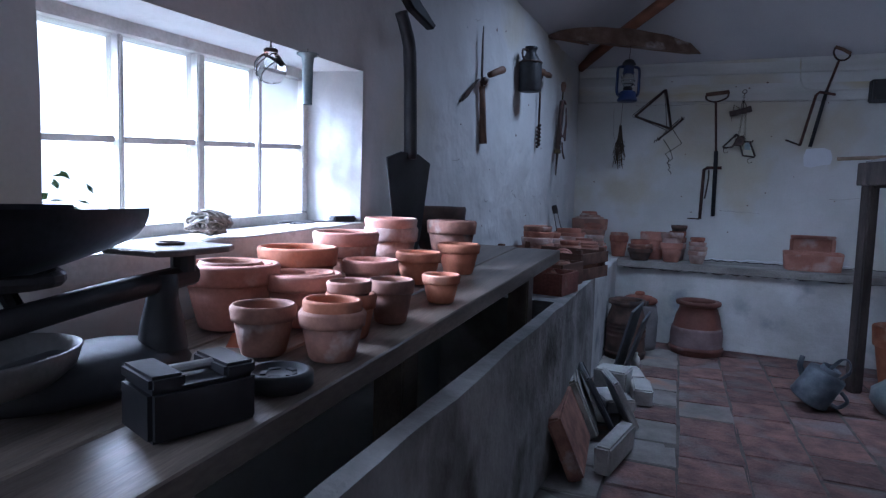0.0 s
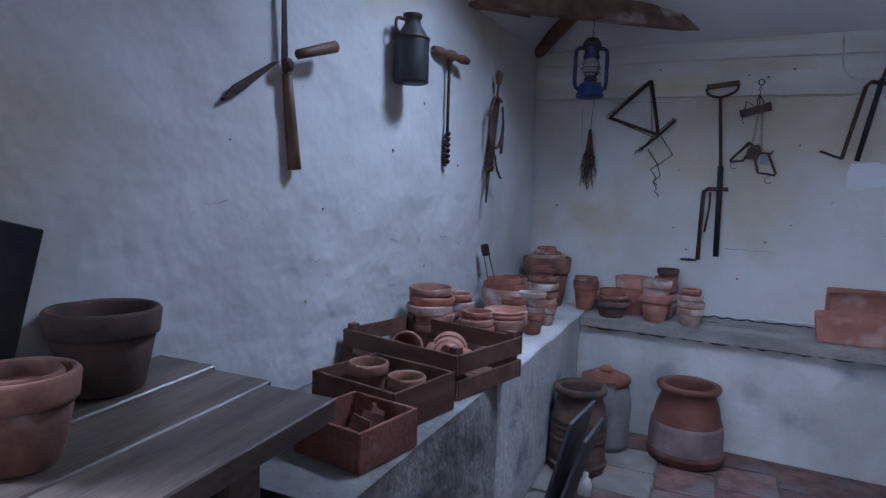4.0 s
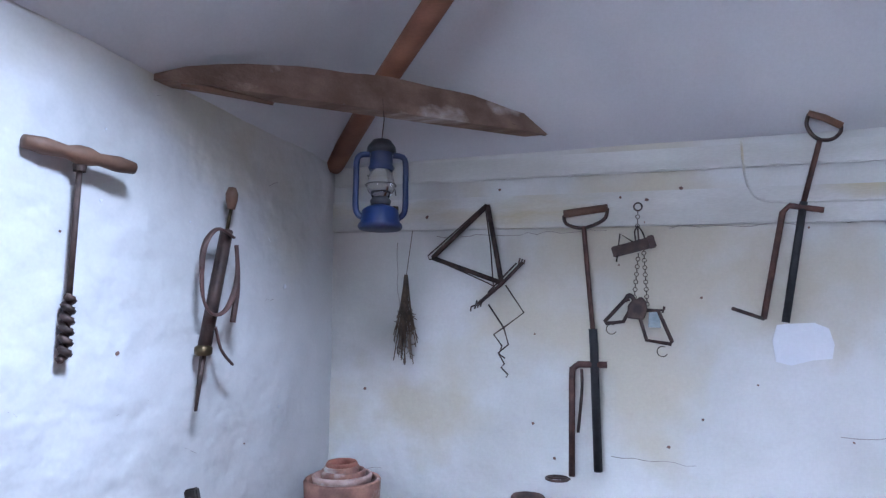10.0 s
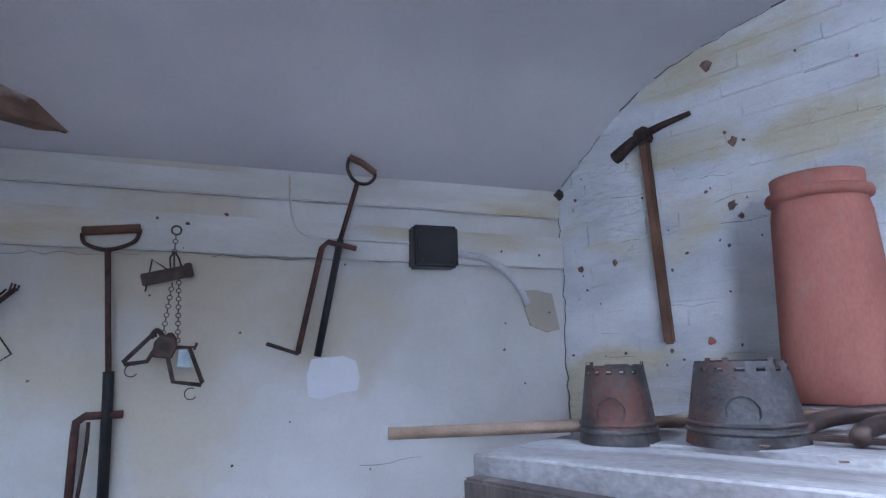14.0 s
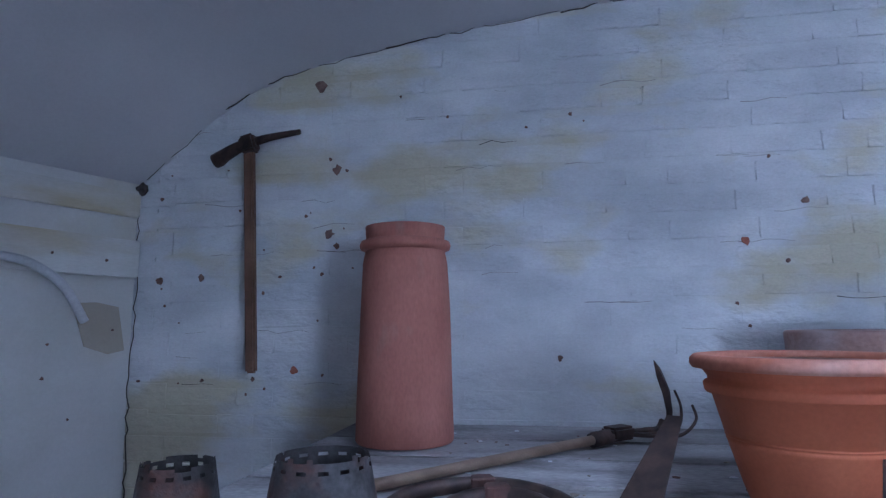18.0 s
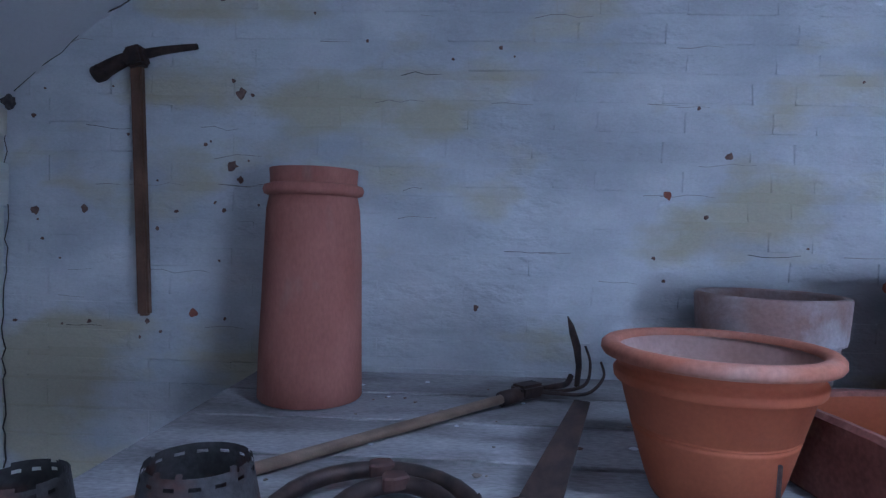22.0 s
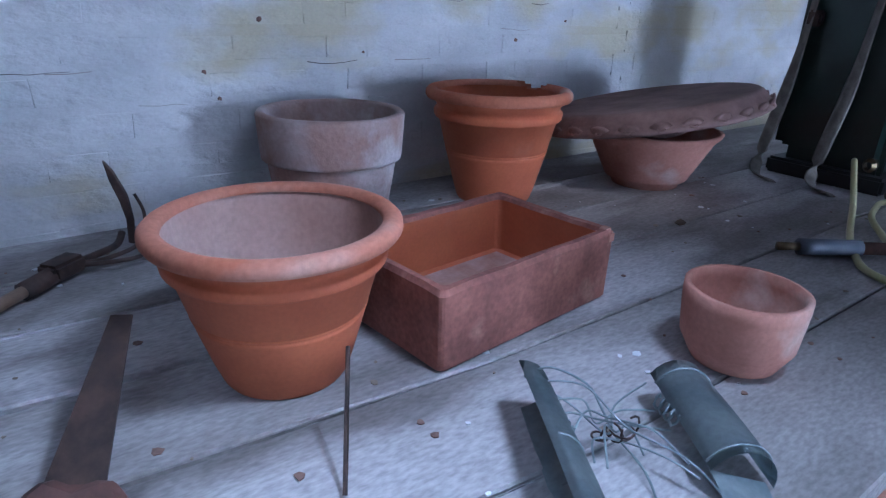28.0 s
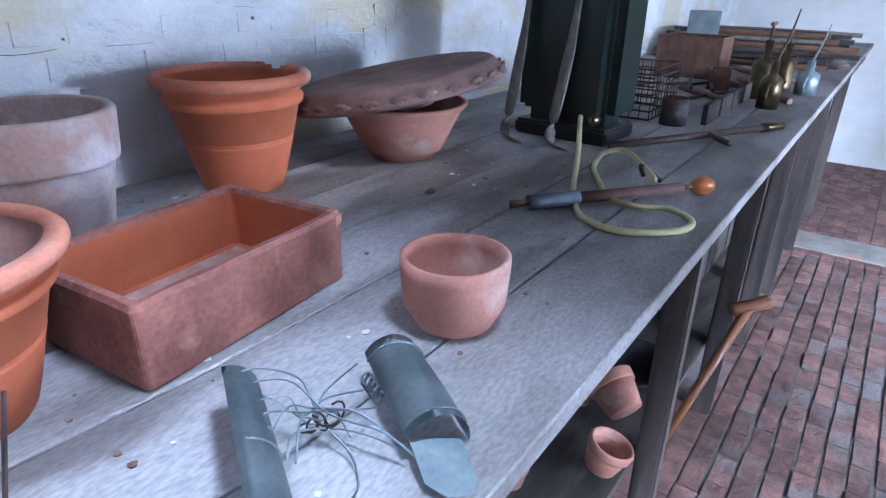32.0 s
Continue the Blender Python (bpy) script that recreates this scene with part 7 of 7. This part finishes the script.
def crack_line(bm, pts, r, seed):
    r2 = random.Random(seed)
    out = []
    for p, q in zip(pts, pts[1:]):
        n = max(2, int((Vector(q) - Vector(p)).length / 0.03))
        for k in range(n):
            out.append(Vector(p).lerp(Vector(q), k / n) + Vector((r2.uniform(-1, 1), 0, r2.uniform(-1, 1))) * 0.006)
    out.append(Vector(pts[-1]))
    tube(out, r, 5, bm=bm, taper=r * 0.5)
    return bm


r3 = random.Random(77)
FL_BIG = ((0.604, 2.215, 0.02), (0.66, 1.947, 0.016), (0.638, 1.751, 0.016), (0.661, 1.715, 0.01), (0.23, 1.628, 0.012), (0.09, 1.62, 0.012), (0.535, 1.35, 0.013), (0.407, 1.325, 0.008), (1.801, 1.698, 0.014), (1.769, 1.531, 0.006), (1.957, 1.802, 0.011), (1.303, 1.386, 0.009))
for k, (s_, z_, r_) in enumerate(FL_BIG):
    part("flake_scar", plate(blot(s_, z_, r_, k), 0.003, pose(0, 0.001, 0, 90, 0, 0)), FLAKE_RED if k in (6, 8) else FLAKE, wallb)
for k in range(46):
    s_, z_ = (r3.uniform(0.03, 0.75), r3.uniform(1.25, 2.0)) if k < 30 else (r3.uniform(0.8, 3.0), r3.uniform(1.3, 2.2))
    part("flake_scar", plate(blot(s_, z_, r3.uniform(0.003, 0.007), 100 + k, 7), 0.003, pose(0, 0.001, 0, 90, 0, 0)), FLAKE, wallb)
bm = crack_line(bmesh.new(), [(0.012, -0.004, 0.9), (0.006, -0.004, 1.3), (0.014, -0.004, 1.6), (0.008, -0.004, 1.93)], 0.0022, 1)
part("crack", bm, CRACK, wallb)
cl = [(s_, -0.003, ceiling_z(*(BRICK @ Vector((s_, -0.003, 0))).xy) - 0.002) for s_ in [0.03 + 0.13 * k for k in range(16)]]
for i in range(0, 15, 2):
    part("crack", crack_line(bmesh.new(), cl[i:i + 3], 0.0026 if i % 4 else 0.0014, 5 + i), CRACK, wallb)
part("crack_hole", plate(blot(0.02, 1.915, 0.022, 3), 0.006, pose(0, -0.002, 0, 90, 0, 0)), CRACK, wallb)
wnorth = bpy.data.objects["wall_north"]
wwest = bpy.data.objects["wall_west"]
fp = part("filler_patch", plate([(1.59, 1.215), (1.63, 1.205), (1.69, 1.222), (1.742, 1.228), (1.75, 1.27), (1.738, 1.318), (1.70, 1.335), (1.64, 1.332), (1.598, 1.328), (1.583, 1.28)], 0.004, pose(0, -0.004, 0, 90, 0, 0)), PATCH, wnorth)
fp = part("filler_patch", plate([(2.33, 1.55), (2.40, 1.553), (2.465, 1.54), (2.49, 1.41), (2.44, 1.40), (2.37, 1.425)], 0.004, pose(0, -0.004, 0, 90, 0, 0)), PATCH_BEIGE, wnorth)
for k, pts in enumerate(([(0.5, 0, 1.635), (1.1, 0, 1.640)], [(1.3, 0, 1.642), (2.45, 0, 1.640)], [(0.12, 0, 0.80), (0.3, 0, 0.81)], [(1.1, 0, 0.9), (1.35, 0, 0.89)], [(1.75, 0, 1.0), (1.95, 0, 1.01)], [(0.35, 0, 1.62), (0.36, 0, 1.2)])):
    part("crack", crack_line(bmesh.new(), [(x_, -0.007, z_) for x_, y_, z_ in pts], 0.0015, 40 + k), CRACK_PALE, wnorth)
for k, pts in enumerate(([(1.492, 0.964), (1.394, 0.933), (1.322, 0.93)], [(1.059, 0.951), (1.16, 0.965)], [(1.247, 1.02), (1.31, 1.0)], [(0.895, 1.893), (0.825, 1.912)], [(0.425, 1.754), (0.33, 1.80), (0.264, 1.859)], [(0.855, 1.136), (0.95, 1.11)], [(2.054, 1.289), (2.014, 1.277)])):
    part("crack", crack_line(bmesh.new(), [(s_, lump(s_, z_) - 0.0005, z_) for s_, z_ in pts], 0.0011, 60 + k), CRACK_PALE, wwest)
for k in range(34):
    s_, z_ = r3.uniform(0.35, 2.4), r3.uniform(0.62, 1.15) if k % 3 else r3.uniform(1.2, 1.85)
    a2 = r3.uniform(-0.5, 0.6)
    L_ = r3.uniform(0.02, 0.085)
    pts = [(s_, z_), (s_ + 0.5 * L_, z_ + 0.5 * L_ * a2 + r3.uniform(-0.006, 0.006)), (s_ + L_, z_ + L_ * a2)]
    part("crack", crack_line(bmesh.new(), [(u_, lump(u_, w_) - 0.0004, w_) for u_, w_ in pts], r3.uniform(0.0006, 0.0013), 160 + k), (CRACK_PALE, PATCH)[k % 2], wwest)
for k in range(24):
    s_, z_ = r3.uniform(0.3, 2.3), r3.uniform(0.75, 1.8)
    part("flake_scar", plate(blot(s_, z_, r3.uniform(0.003, 0.008), 300 + k, 7), 0.003, pose(0, lump(s_, z_) + 0.002, 0, 90, 0, 0)), (FLAKE, PATCH)[k % 2], wwest)
for k in range(26):
    x_, z_ = r3.uniform(0.2, 2.45), r3.choice((r3.uniform(1.62, 1.9), r3.uniform(0.6, 1.6)))
    part("flake_scar", plate(blot(x_, z_, r3.uniform(0.003, 0.007), 400 + k, 7), 0.004, pose(0, -0.034 if 1.64 < z_ < 1.78 else -0.006, 0, 90, 0, 0)), FLAKE, wnorth)
# dirt and crumbling edges along the shelf; the lowest line draws its worn, shadowed underside
for x0_, x1_, y_, z_, r_, m_ in ((0.98, 2.45, -0.017, LEDGE_Z + 0.004, 0.0045, CRACK), (1.05, 1.9, -0.014, LEDGE_Z + 0.016, 0.004, PATCH), (0.5, 2.6, 0.0, LEDGE_Z - 0.046, 0.006, CRACK)):
    y_of = (lambda x_: y_) if y_ else (lambda x_: ledge_front(x_) + 0.012)
    part("crack", crack_line(bmesh.new(), [(x0_ + (x1_ - x0_) * k / 6, y_of(x0_ + (x1_ - x0_) * k / 6), z_) for k in range(7)], r_, int(900 + 10 * x0_)), m_, wnorth)
# open cracks along the bed joints
for k in range(44):
    c_, s_, L_ = r3.randrange(17, 29), r3.uniform(0.05, 2.9), r3.uniform(0.03, 0.16)
    z_ = c_ * CH + r3.uniform(-0.003, 0.002)
    part("joint_crack", crack_line(bmesh.new(), [(s_, -0.001, z_), (s_ + L_, -0.001, z_ + r3.uniform(-0.004, 0.004))], r3.uniform(0.0006, 0.0012), 700 + k), (CRACK_PALE, CRACK_PALE, CRACK_PALE, CRACK)[k % 4], wallb)
# crumbs and paint flecks on the bench top
for k in range(150):
    ob = part("paint_fleck", plate(blot(0, 0, r3.choice((r3.uniform(0.002, 0.005), r3.uniform(0.003, 0.009))), 500 + k, 6), 0.0015, pose(r3.uniform(0.9, 3.2), -r3.uniform(0.1, 1.2), BENCH_Z + 0.0005)), (PATCH, FLAKE, SOIL)[k % 3], pb)

# ---- floor bricks ----
FL, FW = 0.172, 0.086
fb = []
for k in range(6):
    bm = box(FL - 0.004, FW - 0.003, 0.03, None, 0.007)
    r2 = random.Random(60 + k)
    for v in bm.verts:
        v.co += Vector((r2.uniform(-0.003, 0.003), r2.uniform(-0.003, 0.003), r2.uniform(-0.003, 0.002)))
    me = bpy.data.meshes.new("floor_brick")
    bm.to_mesh(me)
    bm.free()
    me.materials.append(FLOORB)
    fb.append(me)
PAV = mat("pale floor tile", (0.17, 0.155, 0.14), (0.27, 0.25, 0.225), 8, 0.85, bump=0.5, bscale=50, stain=(0.30, 0.17, 0.12), stain_scale=4, stain_at=0.58, random_tint=0.12, dist=0.004)
far_v, far_f = [], []
rnd = random.Random(31)
AX = pose(0, 0, 0, 0, 0, -67.36)
inv = BRICK.inverted()
for j in range(-52, 118):
    for i in range(-10, 66):
        u, v = i * FL + (FL / 2 if j % 2 else 0), j * FW
        p = AX @ Vector((u, v, 0))
        if not (-0.1 < p.x < 7 and -9.6 < p.y < -0.05):
            continue
        q = inv @ p
        if q.y > 0.05 or p.x < 0.4 or (0.42 < p.x < 2.12 and -3.7 < p.y < -0.2):
            continue
        z = rnd.uniform(-0.004, 0.0)
        near = 3.4 < q.x < 6.0 and -2.3 < q.y < -1.25
        if near:
            b = new("floor_brick", fb[rnd.randrange(6)])
            b.parent = fl
            b.matrix_basis = Matrix.Translation((p.x, p.y, z - 0.0305)) @ pose(0, 0, 0, rnd.uniform(-0.8, 0.8), rnd.uniform(-0.6, 0.6), -67.36 + rnd.uniform(-0.8, 0.8))
        else:
            i0 = len(far_v)
            for dx, dy, dz in ((-1, -1, 0), (1, -1, 0), (1, 1, 0), (-1, 1, 0), (-1.03, -1.05, -0.02), (1.03, -1.05, -0.02), (1.03, 1.05, -0.02), (-1.03, 1.05, -0.02)):
                w_ = AX @ Vector((u + dx * (FL / 2 - 0.003), v + dy * (FW / 2 - 0.003), 0))
                far_v.append((w_.x, w_.y, z + dz))
            far_f += [(i0, i0 + 1, i0 + 2, i0 + 3), (i0, i0 + 4, i0 + 5, i0 + 1), (i0 + 1, i0 + 5, i0 + 6, i0 + 2), (i0 + 2, i0 + 6, i0 + 7, i0 + 3), (i0 + 3, i0 + 7, i0 + 4, i0)]
me = bpy.data.meshes.new("brick_paving")
me.from_pydata(far_v, [], far_f)
me.materials.append(FLOORB_J)
ob = new("brick_paving", me)
ob.parent = fl
ob["kind"] = "stuff"
TS = 0.232
tiles = []
for k in range(6):
    bm = box(TS - 0.002, TS - 0.002, 0.03, None, 0.006)
    r2 = random.Random(90 + k)
    for v in bm.verts:
        v.co += Vector((r2.uniform(-0.004, 0.004), r2.uniform(-0.004, 0.004), r2.uniform(-0.004, 0.002)))
    for m_ in (FLOORB, PAV):
        me = bpy.data.meshes.new("floor_tile")
        bm.to_mesh(me)
        me.materials.append(m_)
        tiles.append(me)
    bm.free()
rnd = random.Random(12)
for i in range(7):
    for j in range(15):
        x_, y_ = 0.535 + TS * i, -0.32 - TS * (j + (0.5 if i % 2 else 0.0))
        pale = i == 0 or rnd.random() < (0.5 if i == 1 else 0.08)
        b = new("floor_tile", tiles[2 * rnd.randrange(6) + (1 if pale else 0)])
        b.parent = fl
        b.matrix_basis = Matrix.Translation((x_, y_, -0.0305 + rnd.uniform(-0.004, 0.0))) @ pose(0, 0, 0, rnd.uniform(-0.8, 0.8), rnd.uniform(-0.8, 0.8), 90 * rnd.randrange(4) + rnd.uniform(-0.8, 0.8))
th_ = link("threshold", box(0.35, 2.2, 0.02, on_brick(6.35, 2.2, 0.0) @ pose(0, 0, -0.012), 0.004), PAV)
structure(th_, "grey worn stone threshold in the brick floor", "threshold")
